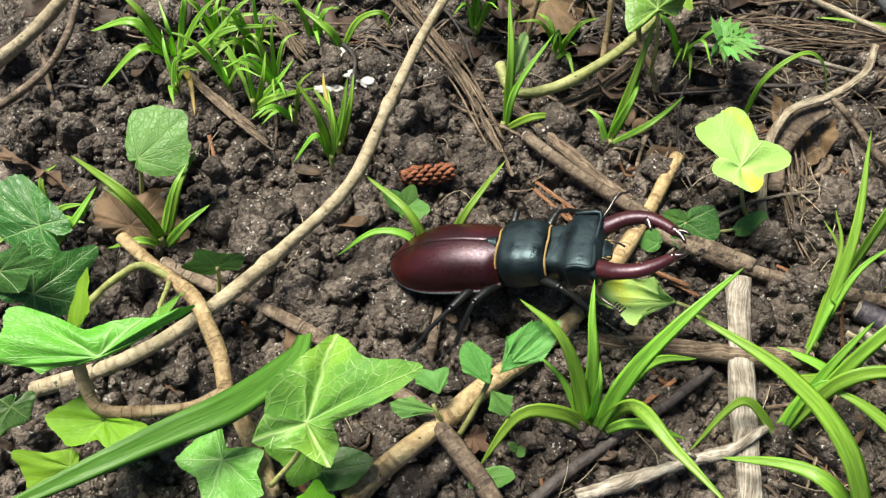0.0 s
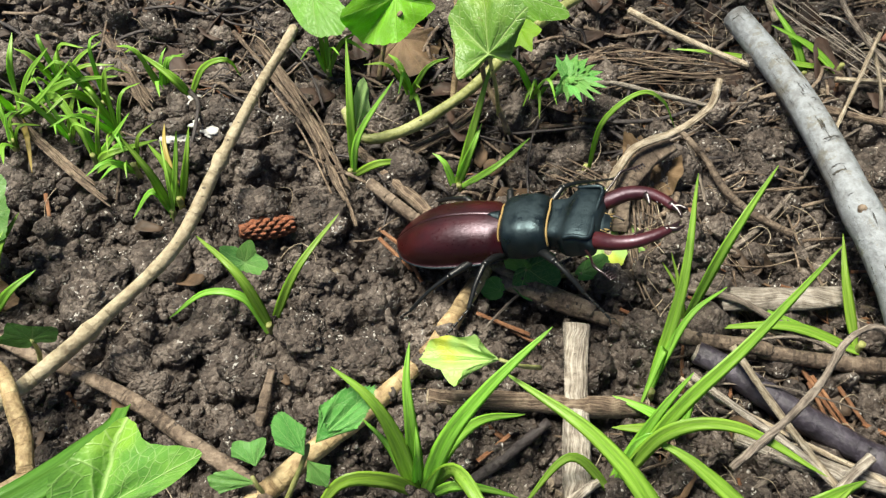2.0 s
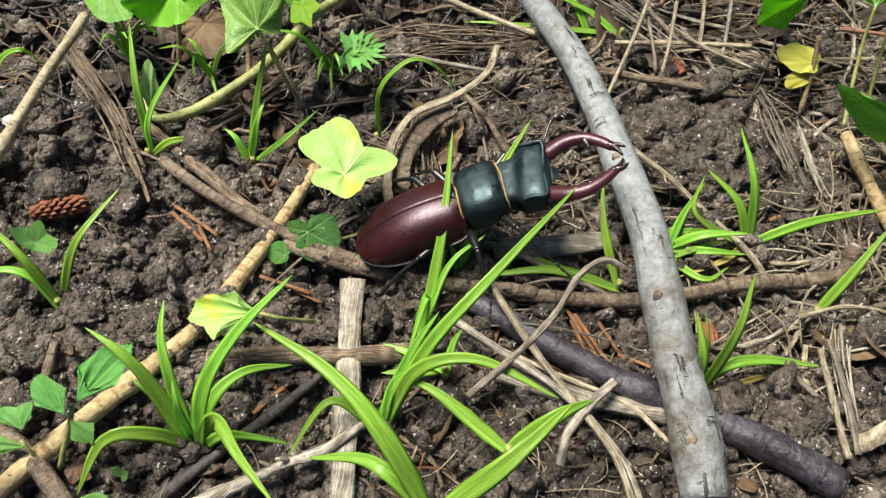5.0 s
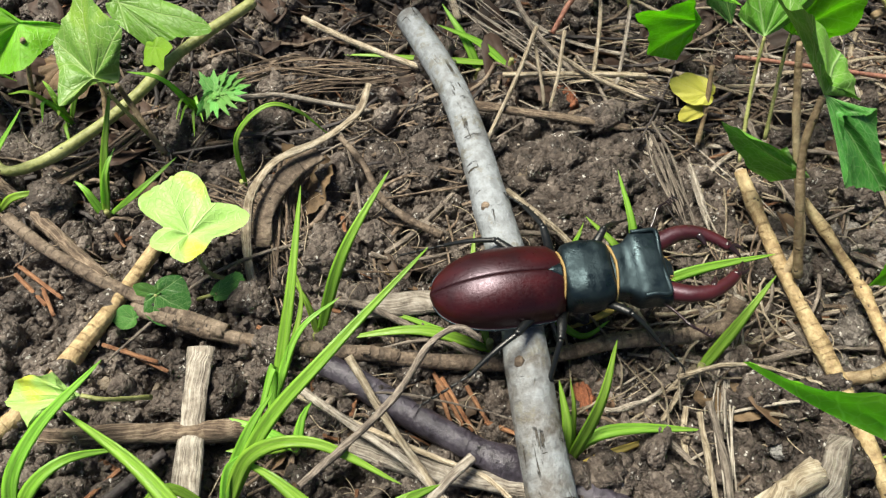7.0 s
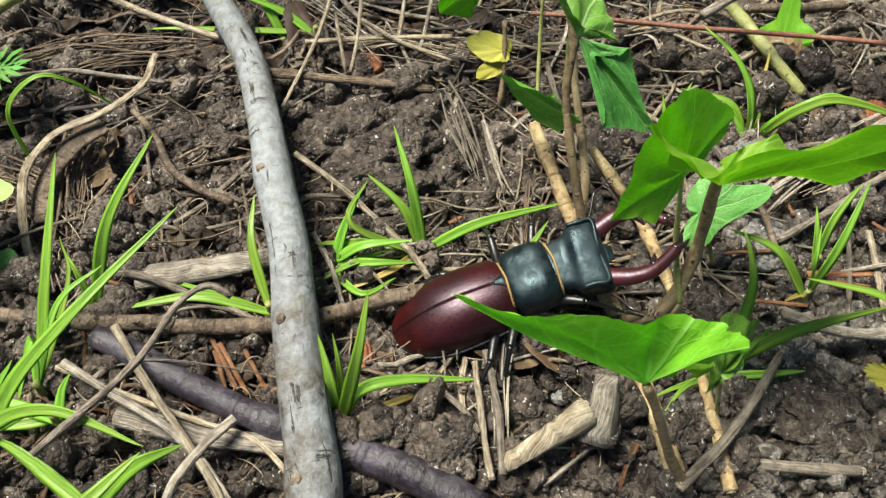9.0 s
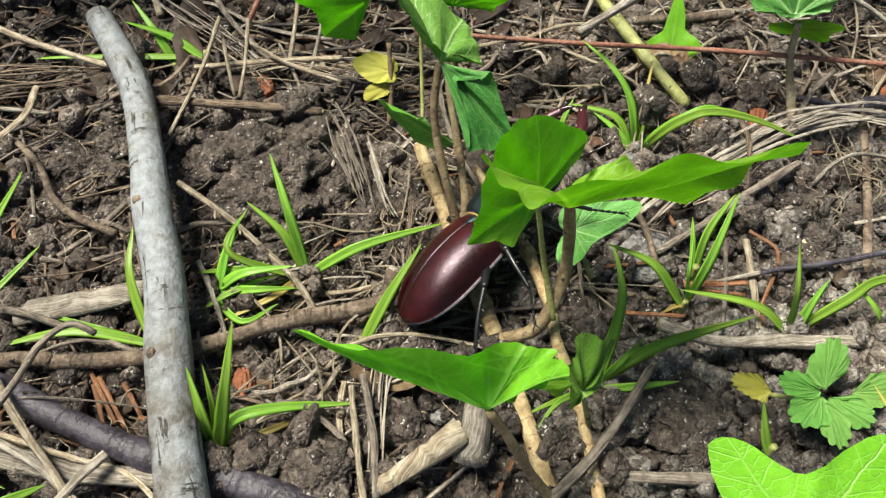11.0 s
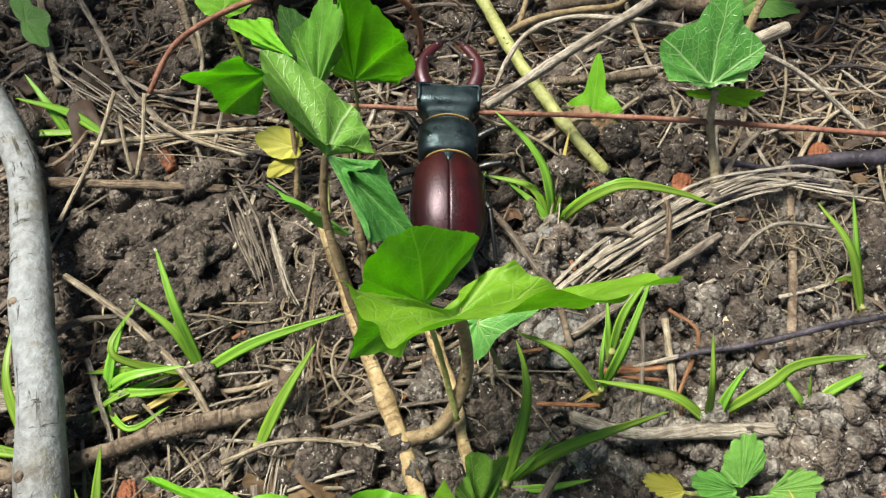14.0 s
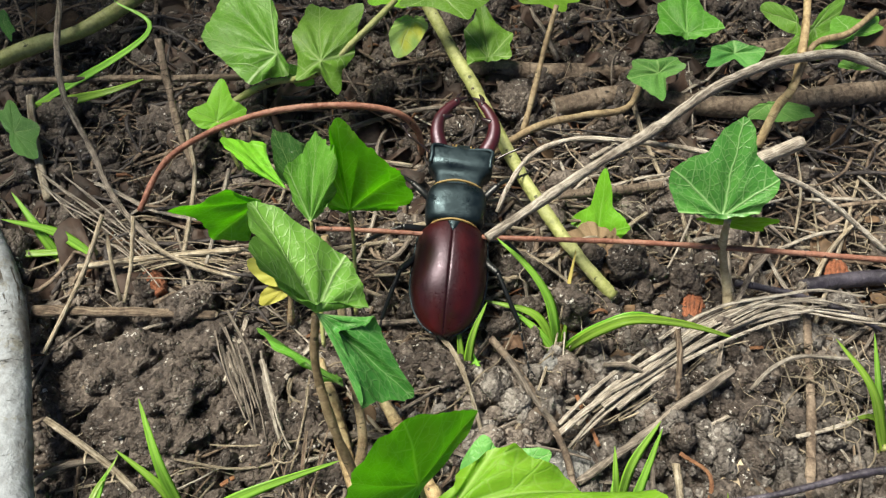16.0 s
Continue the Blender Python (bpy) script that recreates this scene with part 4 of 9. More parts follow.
# ---- the large sticks and branches ----
twig("branch", "smooth pale grey branch with dark cracks lying on soil", BARK_GREY, 3.6, 4.9, [(121.4, 170.7, 9.0), (129.0, 143.2, 10.0), (131.0, 120.4, 12.0), (131.6, 99.4, 14.0), (131.9, 95.6, 14.5), (132.7, 80.9, 14.0), (131.8, 65.8, 12.5), (131.2, 50.6, 11.0), (131.1, 38.6, 10.0), (130.4, 30.0, 9.0), (129.7, 22.9, 8.0)], category='branch', rough=0.03, knots=((0.47, 0.06), (0.72, 0.07), (0.93, 0.1)), spurs=((0.44, 2.5, 1.0, 0.9), (0.7, 1.6, 1.2, 0.8)))
twig("twig", "dark purplish twig under the grey branch", BARK_PURPLE, 2.6, 3.6, [(90.4, 73.9, 4.0), (95.4, 70.5, 4.0), (107.9, 59.8, 3.5), (120.6, 50.3, 3.5), (136.1, 40.7, 3.0), (150.9, 30.8, 3.0), (160.1, 22.8, 3.0)], knots=((0.5, 0.3),))
twig("twig", "long pale tan arching twig with a ringed knot", BARK_TAN, 1.25, 1.9, [(2.2, 159.5, 20.0), (-0.0, 153.8, 19.5), (-6.3, 139.3, 18.5), (-13.3, 119.4, 17.5), (-20.9, 99.9, 15.0), (-33.3, 86.5, 12.0), (-45.1, 75.1, 10.0), (-57.6, 66.4, 7.0), (-70.1, 60.3, 5.0), (-84.6, 55.7, 4.0)], knots=((0.29, 0.45), (0.62, 0.2)))
twig("twig", "brown twig with a split pale end lying across soil", BARK_BROWN, 1.5, 1.9, [(20.2, 120.8, 6.0), (30.5, 110.4, 6.0), (44.4, 100.0, 5.0), (55.5, 93.3, 4.0), (69.5, 85.0, 4.0), (49.8, 94.2, 3.0), (68.3, 84.9, 3.0), (84.1, 79.0, 4.0), (105.6, 73.4, 5.0), (105.3, 73.3, 4.0), (126.2, 68.7, 5.0), (143.0, 68.3, 6.0), (153.5, 69.3, 6.0), (175.4, 68.2, 7.0), (180.5, 72.7, 12.0)], knots=((0.2, 0.2), (0.45, 0.2)), spurs=((0.33, 3, 0.5, 0.6), (0.6, 4, 0.5, 1.2)))
twig("stick", "yellowish brown stick sloping over soil", BARK_YELLOW, 1.7, 2.4, [(57.8, 116.5, 3.0), (50.0, 102.7, 3.5), (41.5, 89.3, 4.0), (32.4, 76.4, 4.5), (21.6, 66.2, 5.0), (11.3, 58.2, 5.0), (0.7, 49.5, 5.0), (-12.6, 38.7, 4.0), (-18.0, 32.9, 4.0)], knots=((0.35, 0.2), (0.6, 0.15)), category='stick')
twig("stick", "short brown stick with a broken pale end", STRAW_BROWN, 2.2, 2.3, [(32.3, 67.3, 2.0), (44.1, 65.9, 3.0), (54.8, 64.6, 3.0), (66.6, 63.3, 3.0), (77.4, 62.7, 3.0)], category='stick', rough=0.12)
twig("wood_sliver", "flat bleached sliver of weathered wood", BLEACHED, 2.9, 2.5, [(65.0, 81.1, 6.0), (63.7, 71.9, 5.0), (62.3, 60.6, 4.0), (60.8, 47.6, 3.0), (59.0, 32.2, 3.0)], category='wood', flat=0.3, rough=0.1)
twig("twig", "thin dark stick half sunk in the soil", BARK_DARK, 1.1, 1.3, [(56.8, 60.8, 2.0), (46.3, 53.5, 1.5), (34.9, 46.4, 1.5), (24.0, 39.0, 1.5), (15.8, 32.5, 1.5)])
twig("twig", "pale rough twig with a crumpled dry bud", BLEACHED, 1.0, 1.4, [(64.8, 47.7, 4.0), (56.7, 43.1, 4.0), (48.5, 41.1, 4.0), (40.4, 38.5, 4.0), (25.7, 34.2, 3.0)], rough=0.25, spurs=((0.4, 4, 0.6, 1.4), (0.5, 3, 0.5, 0.4)))
twig("twig", "grey brown split twig lying flat", BARK_BROWN, 1.3, 2.0, [(-63.5, 86.3, 4.0), (-55.0, 81.5, 4.0), (-44.2, 76.5, 4.0), (-35.1, 72.4, 4.0), (-26.6, 67.1, 4.0), (-16.0, 59.4, 4.0), (-5.2, 51.7, 5.0), (0.5, 45.6, 6.0), (7.0, 36.8, 6.0), (11.0, 29.5, 6.0)], flat=0.7)
twig("twig", "short ringed brown stalk", BARK_BROWN, 0.9, 1.1, [(-0.9, 74.4, 4.0), (-2.1, 68.8, 3.0), (-3.4, 61.4, 2.0)], knots=((0.4, 0.3), (0.7, 0.3)))
twig("twig", "pale forked stick at the soil's edge", BARK_TAN, 1.6, 2.0, [(-104.0, 171.5, 8.0), (-110.5, 156.0, 7.0), (-119.5, 143.6, 6.0)])
twig("twig", "grey curved dry stem on soil", BARK_BROWN, 0.9, 1.1, [(-100.4, 171.5, 9.0), (-100.6, 151.8, 8.0), (-105.3, 140.6, 6.0), (-114.4, 130.0, 5.0)])
straw_bundle("straw_bundle", "flattened brown dry stalk", STRAW_BROWN, [(-81.2, 157.0, 3.0), (-68.3, 143.4, 3.0), (-54.6, 130.2, 2.5), (-39.5, 117.3, 2.0)], 3, 0.6, 0.9, flat=0.4)
straw_bundle("straw_bundle", "frayed brown bark strip on soil", STRAW_BROWN, [(-53.5, 177.3, 4.0), (-45.4, 162.4, 4.0), (-39.2, 152.7, 3.0), (-33.8, 145.8, 2.0)], 6, 1.2, 0.9)
straw_bundle("straw_bundle", "frayed brown stalk of rotting stems", STRAW_BROWN, [(-13.7, 173.7, 4.0), (-2.3, 154.8, 4.0), (6.6, 139.4, 4.0), (12.4, 125.2, 4.0), (19.1, 107.6, 3.0)], 8, 1.5, 0.9)
twig("stalk", "pale brown dry stalk on soil", STRAW_BROWN, 1.3, 1.9, [(15.9, 133.1, 5.0), (24.7, 123.1, 5.0), (34.8, 111.2, 5.0), (43.8, 101.0, 5.0)], category='stalk', rough=0.14)
straw_bundle("straw_bundle", "split dry stalks against the ivy stem", STRAW_BROWN, [(52.1, 147.4, 4.0), (40.5, 137.4, 4.0), (28.2, 130.7, 4.0), (20.8, 127.0, 4.0)], 5, 1.3, 0.8)
twig("straw", "curled tan strap of dead grass", STRAW, 0.9, 1.25, [(108.0, 141.4, 16.0), (103.8, 133.8, 14.0), (94.4, 127.6, 13.0), (84.4, 123.5, 13.0), (78.1, 116.4, 12.0), (75.8, 109.5, 9.0), (75.2, 100.6, 4.0), (77.0, 92.0, 2.0)], category='straw', flat=0.3, rough=0.14)
straw_bundle("straw_bundle", "thin dry stems beside the curled strap", STRAW_BROWN, [(84.6, 126.8, 7.0), (80.8, 110.4, 5.0), (81.3, 95.6, 4.0), (83.6, 82.9, 3.0)], 5, 1.4, 0.55)

# ---- straws and stalks about the grey branch ----
twig("straw", "horizontal frayed dry stalk", STRAW_BROWN, 1.5, 1.1, [(133.8, 139.0, 7.0), (147.9, 135.2, 6.0), (161.9, 131.4, 5.0), (173.9, 128.0, 4.0)], category='straw', flat=0.6, rough=0.12)
twig("straw", "pale yellow straw on the litter", STRAW, 0.8, 0.8, [(144.0, 149.0, 6.0), (164.7, 146.5, 6.0), (182.6, 143.4, 6.0)], category='straw')
twig("straw", "thin pale straw leaning up from the litter", STRAW, 0.55, 0.45, [(160.4, 152.9, 16.0), (157.2, 143.2, 10.0), (153.9, 136.0, 6.0)], category='straw')
twig("straw", "thin pale straw leaning up from the litter", STRAW, 0.6, 0.5, [(153.4, 155.3, 16.0), (145.9, 143.3, 10.0), (135.5, 127.5, 6.0)], category='straw')
twig("straw", "thin pale straw leaning up from the litter", STRAW, 0.5, 0.5, [(152.9, 152.5, 12.0), (152.8, 143.1, 9.0), (152.9, 137.3, 5.0)], category='straw')
twig("straw", "thin pale straw lying aslant", STRAW, 0.6, 0.5, [(159.7, 151.3, 9.0), (168.7, 143.1, 7.0), (180.9, 135.8, 5.0)], category='straw')
twig("twig", "slender bare twig with side stubs", STRAW, 0.75, 0.8, [(136.8, 109.9, 9.0), (145.6, 100.2, 7.0), (149.8, 94.8, 5.0), (156.0, 85.4, 4.0), (160.1, 77.0, 4.0), (162.4, 68.1, 3.0), (163.8, 62.2, 3.0)], spurs=((0.2, 3, 0.3, 0.3), (0.35, 3, 0.3, 0.9)))
twig("twig", "crooked brown twig on crumbly soil", BARK_BROWN, 0.8, 1.1, [(99.1, 134.8, 5.0), (104.0, 126.4, 4.0), (107.0, 116.0, 4.0), (112.3, 109.7, 3.0), (120.4, 103.1, 3.0)])
twig("straw", "smooth tan stalk with a jointed end", STRAW, 0.9, 0.9, [(92.6, 175.5, 8.0), (102.5, 168.0, 7.0), (112.3, 161.7, 6.0), (122.3, 154.8, 6.0)], category='straw')
twig("straw", "grey straight dry stem", BLEACHED, 0.75, 0.6, [(65.5, 149.2, 8.0), (81.7, 148.5, 8.0), (84.4, 148.4, 8.0), (95.1, 145.3, 7.0), (107.7, 140.6, 7.0)], category='straw')
straw_bundle("straw_bundle", "matted dry stems in front of the hollow", STRAW_BROWN, [(69.1, 157.5, 5.0), (87.3, 159.1, 5.0), (103.1, 157.0, 5.0), (121.9, 153.4, 5.0)], 9, 2.2, 0.55)
straw_bundle("straw_bundle", "matted dry stems in front of the hollow", STRAW_BROWN, [(75.1, 148.3, 5.0), (91.6, 153.0, 5.0), (108.7, 152.2, 5.0), (123.4, 153.5, 5.0)], 7, 1.8, 0.5)
straw_bundle("straw_bundle", "loose upright bundle of dry brown straws", BLEACHED_DARK, [(176.2, 122.4, 9.0), (177.6, 112.6, 7.0), (178.5, 101.5, 5.0), (179.2, 90.2, 4.0)], 5, 1.1, 0.7)
straw_bundle("straw_bundle", "pale straws beside the brown ones", BLEACHED, [(182.3, 112.4, 9.0), (182.6, 103.6, 7.0), (183.5, 94.5, 5.0), (186.2, 86.2, 4.0)], 3, 0.8, 0.9)
fibres("curled_fibres", "curled pale dry fibres in the hollow", STRAW, 60, (180, 200, 66, 108), 62, 10, 30, 0.32, curl=1.1, lift=8.0, flat=0.6, level=0.0)
straw_bundle("straw_bundle", "weathered grey straws standing in soil", BLEACHED, [(183.6, 83.2, 6.0), (181.1, 72.7, 4.0), (177.0, 62.7, 3.0), (171.4, 50.7, 3.0), (166.7, 30.2, 3.0)], 5, 1.6, 0.8)
twig("straw", "short dry straw on soil", STRAW, 0.7, 0.7, [(164.8, 53.8, 3.0), (162.5, 48.2, 2.5), (161.5, 41.3, 2.0)], category='straw', flat=0.6)
twig("wood_sliver", "flat strip of pale rotten wood", BLEACHED, 3.0, 2.6, [(98.6, 86.2, 4.0), (109.4, 86.1, 4.0), (121.7, 85.8, 4.0), (129.0, 86.3, 3.0)], category='wood', flat=0.4, rough=0.12)
twig("stick", "broken pale wood stick under straws", BLEACHED, 2.4, 2.0, [(94.8, 55.8, 4.0), (106.5, 49.7, 4.0), (117.0, 45.7, 4.0), (131.6, 40.6, 3.0)], category='stick', rough=0.1, flat=0.75)
twig("straw", "pale flat straw crossing a dark twig", BLEACHED, 0.9, 0.8, [(86.0, 66.5, 10.0), (95.7, 57.8, 9.0), (105.1, 49.4, 8.0), (112.3, 39.3, 8.0), (116.4, 29.0, 8.0), (117.3, 19.3, 7.0)], category='straw', flat=0.5)
twig("straw", "pale flat straw crossing a dark twig", STRAW, 0.9, 0.8, [(95.9, 72.5, 10.0), (102.0, 58.4, 9.0), (108.1, 46.5, 8.0), (113.9, 33.5, 9.0), (115.3, 22.2, 9.0)], category='straw', flat=0.5)
twig("straw", "thin pale forked straw over sticks", BLEACHED, 1.1, 0.9, [(117.7, 48.5, 9.0), (111.6, 44.2, 9.0), (106.0, 39.3, 8.0), (102.7, 32.8, 8.0)], category='straw', flat=0.7)
twig("straw", "thin pale curved straw on soil", STRAW, 0.6, 0.6, [(84.2, 66.7, 8.0), (94.7, 60.0, 7.0), (110.2, 50.5, 6.0), (120.4, 44.7, 5.0), (126.9, 35.5, 5.0)], category='straw')
twig("straw", "grey kinked dead stem standing clear of the soil", BLEACHED_DARK, 0.8, 0.65, [(85.5, 45.0, 20.0), (95.2, 51.4, 21.0), (104.3, 58.3, 22.0), (111.8, 66.6, 24.0), (117.6, 68.9, 25.0), (121.6, 66.4, 24.0)], category='stalk', rough=0.15)

# ---- sticks among the ivy ----
twig("stem", "brown woody stem with cracked orange bark", BARK_YELLOW, 1.6, 2.0, [(194.9, 107.9, 8.0), (195.9, 94.9, 6.0), (196.6, 78.7, 5.0), (198.0, 66.6, 4.0), (199.3, 50.7, 3.5), (199.5, 32.7, 3.0), (199.0, 19.8, 3.0)], category='stem', knots=((0.1, 0.2), (0.5, 0.25)))
twig("twig", "knobbly yellow lichened twig", BARK_YELLOW, 1.2, 1.3, [(205.9, 96.3, 10.0), (210.7, 80.0, 7.0), (212.0, 70.8, 6.0), (212.3, 57.7, 5.0), (211.3, 49.9, 4.0), (211.2, 36.6, 4.0), (208.3, 16.1, 3.0)], rough=0.2, knots=((0.3, 0.4),))
twig("wood_chip", "split tan chip of rotten wood", STRAW, 1.8, 2.6, [(167.0, 30.0, 3.5), (174.8, 32.5, 5.0), (180.0, 34.4, 6.0), (185.5, 36.3, 7.0)], category='wood', rough=0.3, flat=0.6, spurs=())
twig("wood_chip", "stub of pale split bark", BLEACHED, 2.9, 2.4, [(185.5, 30.3, 3.5), (187.0, 33.4, 6.0), (188.6, 36.8, 8.0), (189.8, 41.1, 11.0)], category='wood', rough=0.3, flat=0.5)
twig("stick", "bleached fibrous stick on the soil", BLEACHED, 1.5, 1.9, [(235.1, 49.1, 4.0), (245.1, 43.0, 3.0), (261.1, 38.4, 3.0), (278.7, 33.9, 3.0), (301.3, 27.5, 3.0)], category='stick', rough=0.14, flat=0.7)
twig("stick", "grey brown stick half in soil", BLEACHED_DARK, 1.6, 1.2, [(207.7, 21.0, 3.0), (217.8, 18.9, 3.0), (228.1, 16.2, 2.0), (236.4, 14.4, 1.0)], category='stick')
twig("twig", "dark weathered twig lying on soil", BLEACHED_DARK, 1.2, 0.9, [(196.7, 17.9, 9.0), (208.1, 23.9, 8.0), (217.8, 30.7, 8.0), (228.2, 39.4, 8.0)], flat=0.6)
twig("twig", "thin purplish brown twig with a pale broken end", BARK_PURPLE, 0.62, 1.0, [(262.5, 54.9, 5.3), (268.2, 54.3, 6.0), (277.0, 52.6, 7.2), (286.5, 51.7, 8.0), (297.5, 51.0, 9.0), (307.7, 49.6, 10.0), (324.2, 47.8, 12.0), (345.0, 45.0, 12.0)], knots=((0.45, 0.3), (0.7, 0.25)))
twig("twig", "reddish brown upright twig", BARK_BROWN, 0.9, 1.2, [(313.4, 94.1, 5.0), (306.0, 78.3, 3.0), (298.2, 63.7, 2.0), (289.4, 50.0, 2.0)])
twig("stick", "grey brown stick leaning over straws", BLEACHED_DARK, 1.15, 0.9, [(284.5, 79.6, 8.5), (272.4, 76.6, 6.0), (266.0, 74.6, 5.0), (259.9, 72.3, 4.0), (252.8, 70.0, 4.0), (242.5, 67.0, 3.0)], category='stick', rough=0.16)
straw_bundle("straw_bundle", "sheaf of pale flattened straws", BLEACHED, [(241.0, 75.8, 3.0), (253.2, 81.7, 5.0), (268.7, 86.3, 7.0), (286.4, 90.5, 8.0), (303.7, 91.9, 8.0), (317.2, 87.8, 7.0), (333.0, 81.2, 5.0)], 8, 1.6, 0.95, flat=0.35)
straw_bundle("straw_bundle", "loose pale straws under the sheaf", STRAW, [(249.1, 77.5, 3.0), (265.5, 80.7, 4.0), (282.7, 87.0, 5.0), (295.9, 89.4, 5.0)], 6, 1.6, 0.4)
twig("twig", "thin grey twig on gravelly soil", BARK_BROWN, 0.9, 0.8, [(234.7, 103.5, 6.0), (238.9, 94.0, 4.0), (241.1, 83.5, 4.0), (242.1, 73.8, 4.0), (241.1, 64.3, 3.0)])
twig("stick", "pale stick end sunk in soil", BARK_BROWN, 3.2, 3.2, [(244.3, 85.1, 1.0), (234.6, 81.0, 1.0), (223.8, 76.5, 0.0)], category='stick', rough=0.1)
twig("branch", "bleached crooked twig raised over the soil", BLEACHED, 1.15, 1.3, [(236.9, 117.4, 27.0), (251.2, 121.8, 30.0), (264.4, 125.7, 33.0), (278.7, 128.6, 37.0), (295.3, 134.7, 39.0), (310.1, 139.3, 38.0), (324.2, 142.7, 35.0), (344.1, 144.3, 30.0), (357.9, 135.9, 26.0)], rough=0.12, knots=((0.35, 0.2),))
twig("twig", "thin arching dead twig", BLEACHED, 0.6, 0.7, [(242.9, 126.8, 22.0), (246.5, 130.4, 26.0), (253.6, 135.5, 29.0), (263.4, 136.0, 31.0), (273.1, 132.3, 32.0), (282.7, 128.2, 32.0), (291.9, 124.1, 31.0), (312.3, 116.4, 24.0), (323.8, 109.9, 18.0), (335.8, 97.3, 10.0)], rough=0.14)
twig("twig", "grey stick with a cut end", BLEACHED, 1.8, 1.8, [(304.6, 126.2, 18.0), (313.2, 125.9, 20.0), (323.6, 126.6, 22.0)], category='stick')
twig("twig", "brown stick lying behind", BARK_BROWN, 1.3, 1.4, [(264.6, 136.7, 8.0), (279.4, 134.0, 8.0), (291.8, 131.7, 9.0)], category='stick')
twig("stem", "slim red brown stem lying across", BARK_RED, 0.6, 0.75, [(201.6, 137.7, 16.0), (211.8, 134.0, 16.5), (226.9, 128.2, 17.0), (244.4, 121.8, 17.5), (269.6, 113.4, 18.0), (294.2, 104.2, 18.5), (327.9, 90.9, 19.0), (365.0, 75.0, 20.0)], category='stem')
twig("stem", "arching red brown stem", BARK_RED, 0.75, 0.9, [(160.0, 160.5, 8.0), (168.0, 168.4, 14.0), (178.5, 169.6, 20.0), (193.5, 166.7, 27.0), (208.5, 164.9, 28.0), (221.9, 161.8, 27.0), (229.0, 160.2, 23.5), (233.5, 161.5, 14.0), (235.0, 164.0, 3.0)], category='stem')
twig("stem", "thick olive green ivy stem", STEM_GREEN, 2.0, 1.6, [(248.0, 220.4, 16.0), (250.8, 193.8, 14.0), (253.4, 170.0, 13.0), (255.3, 143.0, 13.0), (259.3, 120.9, 12.0), (266.9, 105.8, 6.0)], category='stem', knots=((0.4, 0.1),))
twig("branch", "pale olive branch behind the ivy", STEM_GREEN, 2.3, 2.0, [(124.0, 221.8, 10.0), (138.5, 224.4, 12.0), (151.7, 224.8, 14.0), (170.5, 234.3, 16.0)], category='branch')
twig("twig", "grey weathered twig in the litter", BLEACHED_DARK, 0.85, 0.75, [(149.2, 232.1, 24.0), (145.9, 210.6, 20.0), (146.1, 196.3, 16.0), (150.5, 181.1, 12.0), (154.5, 165.5, 8.0), (163.8, 148.7, 4.0)], rough=0.12)
twig("twig", "straight grey stem behind", BARK_BROWN, 1.0, 1.0, [(131.5, 212.9, 10.0), (154.4, 206.8, 11.0), (172.4, 201.9, 11.0), (194.5, 196.8, 11.0)])
twig("stick", "pale upright dead stub", STRAW, 1.1, 1.2, [(135.7, 204.2, 12.0), (134.9, 192.2, 7.0), (136.3, 174.4, 3.0)], category='stick')
twig("straw", "bent pale straw in the litter", STRAW, 0.6, 0.6, [(175.4, 177.9, 15.0), (175.0, 166.7, 10.0), (170.1, 150.8, 6.0), (167.9, 145.8, 4.0)], category='straw')
twig("straw", "pale thin straw in the litter", BLEACHED, 0.6, 0.5, [(183.7, 166.2, 10.0), (177.2, 149.9, 7.0), (173.6, 141.9, 5.0)], category='straw')
twig("twig", "brown dead stem between leaves", BARK_BROWN, 1.1, 0.9, [(173.1, 203.3, 24.0), (172.8, 192.2, 16.0), (173.0, 181.1, 10.0), (174.7, 172.0, 6.0)], rough=0.15)
twig("branch", "dark branch lying at the back", BARK_BROWN, 3.0, 3.4, [(276.1, 169.3, 4.0), (300.2, 167.3, 4.0), (327.2, 155.4, 4.0), (374.6, 149.5, 4.0), (406.4, 143.2, 4.0)], category='branch')
twig("branch", "dark branch lying at the back", BARK_BROWN, 3.2, 2.6, [(252.4, 192.3, 4.0), (284.3, 181.2, 4.0), (318.9, 175.5, 4.0), (377.1, 174.0, 4.0)], category='branch')
twig("twig", "tan forked ivy runner", STEM_BROWN, 1.1, 0.9, [(252.1, 155.0, 8.0), (266.6, 159.5, 9.0), (280.2, 160.0, 9.0), (294.4, 160.4, 8.0), (304.7, 171.5, 8.0)])
twig("twig", "tan upright ivy runner", STEM_BROWN, 0.9, 0.7, [(262.6, 159.4, 8.0), (269.3, 170.0, 12.0), (275.6, 180.2, 18.0), (281.2, 188.4, 24.0)])
twig("twig", "purple dark thin twig", BARK_PURPLE, 1.0, 0.6, [(298.1, 101.7, 5.0), (310.0, 95.0, 5.0), (318.7, 88.5, 5.0), (326.7, 80.4, 4.0)])
twig("stick", "thick dark stick end", BARK_PURPLE, 2.2, 2.2, [(315.0, 96.5, 3.0), (327.4, 95.5, 3.0), (341.9, 92.3, 3.0)], category='stick')
twig("straw", "pale bare end of the purplish twig", BLEACHED, 0.45, 0.62, [(252.5, 55.9, 4.0), (257.5, 55.3, 4.8), (262.8, 54.9, 5.3)], category='straw', rough=0.12)
twig("stem", "pale green bent ivy stem", STEM_GREEN, 1.5, 1.4, [(80.3, 177.0, 14.0), (61.4, 162.0, 13.0), (48.3, 146.8, 12.0), (34.5, 136.7, 10.0), (24.0, 133.3, 8.0), (17.2, 134.9, 7.0), (14.4, 141.7, 9.0)], category='stem')
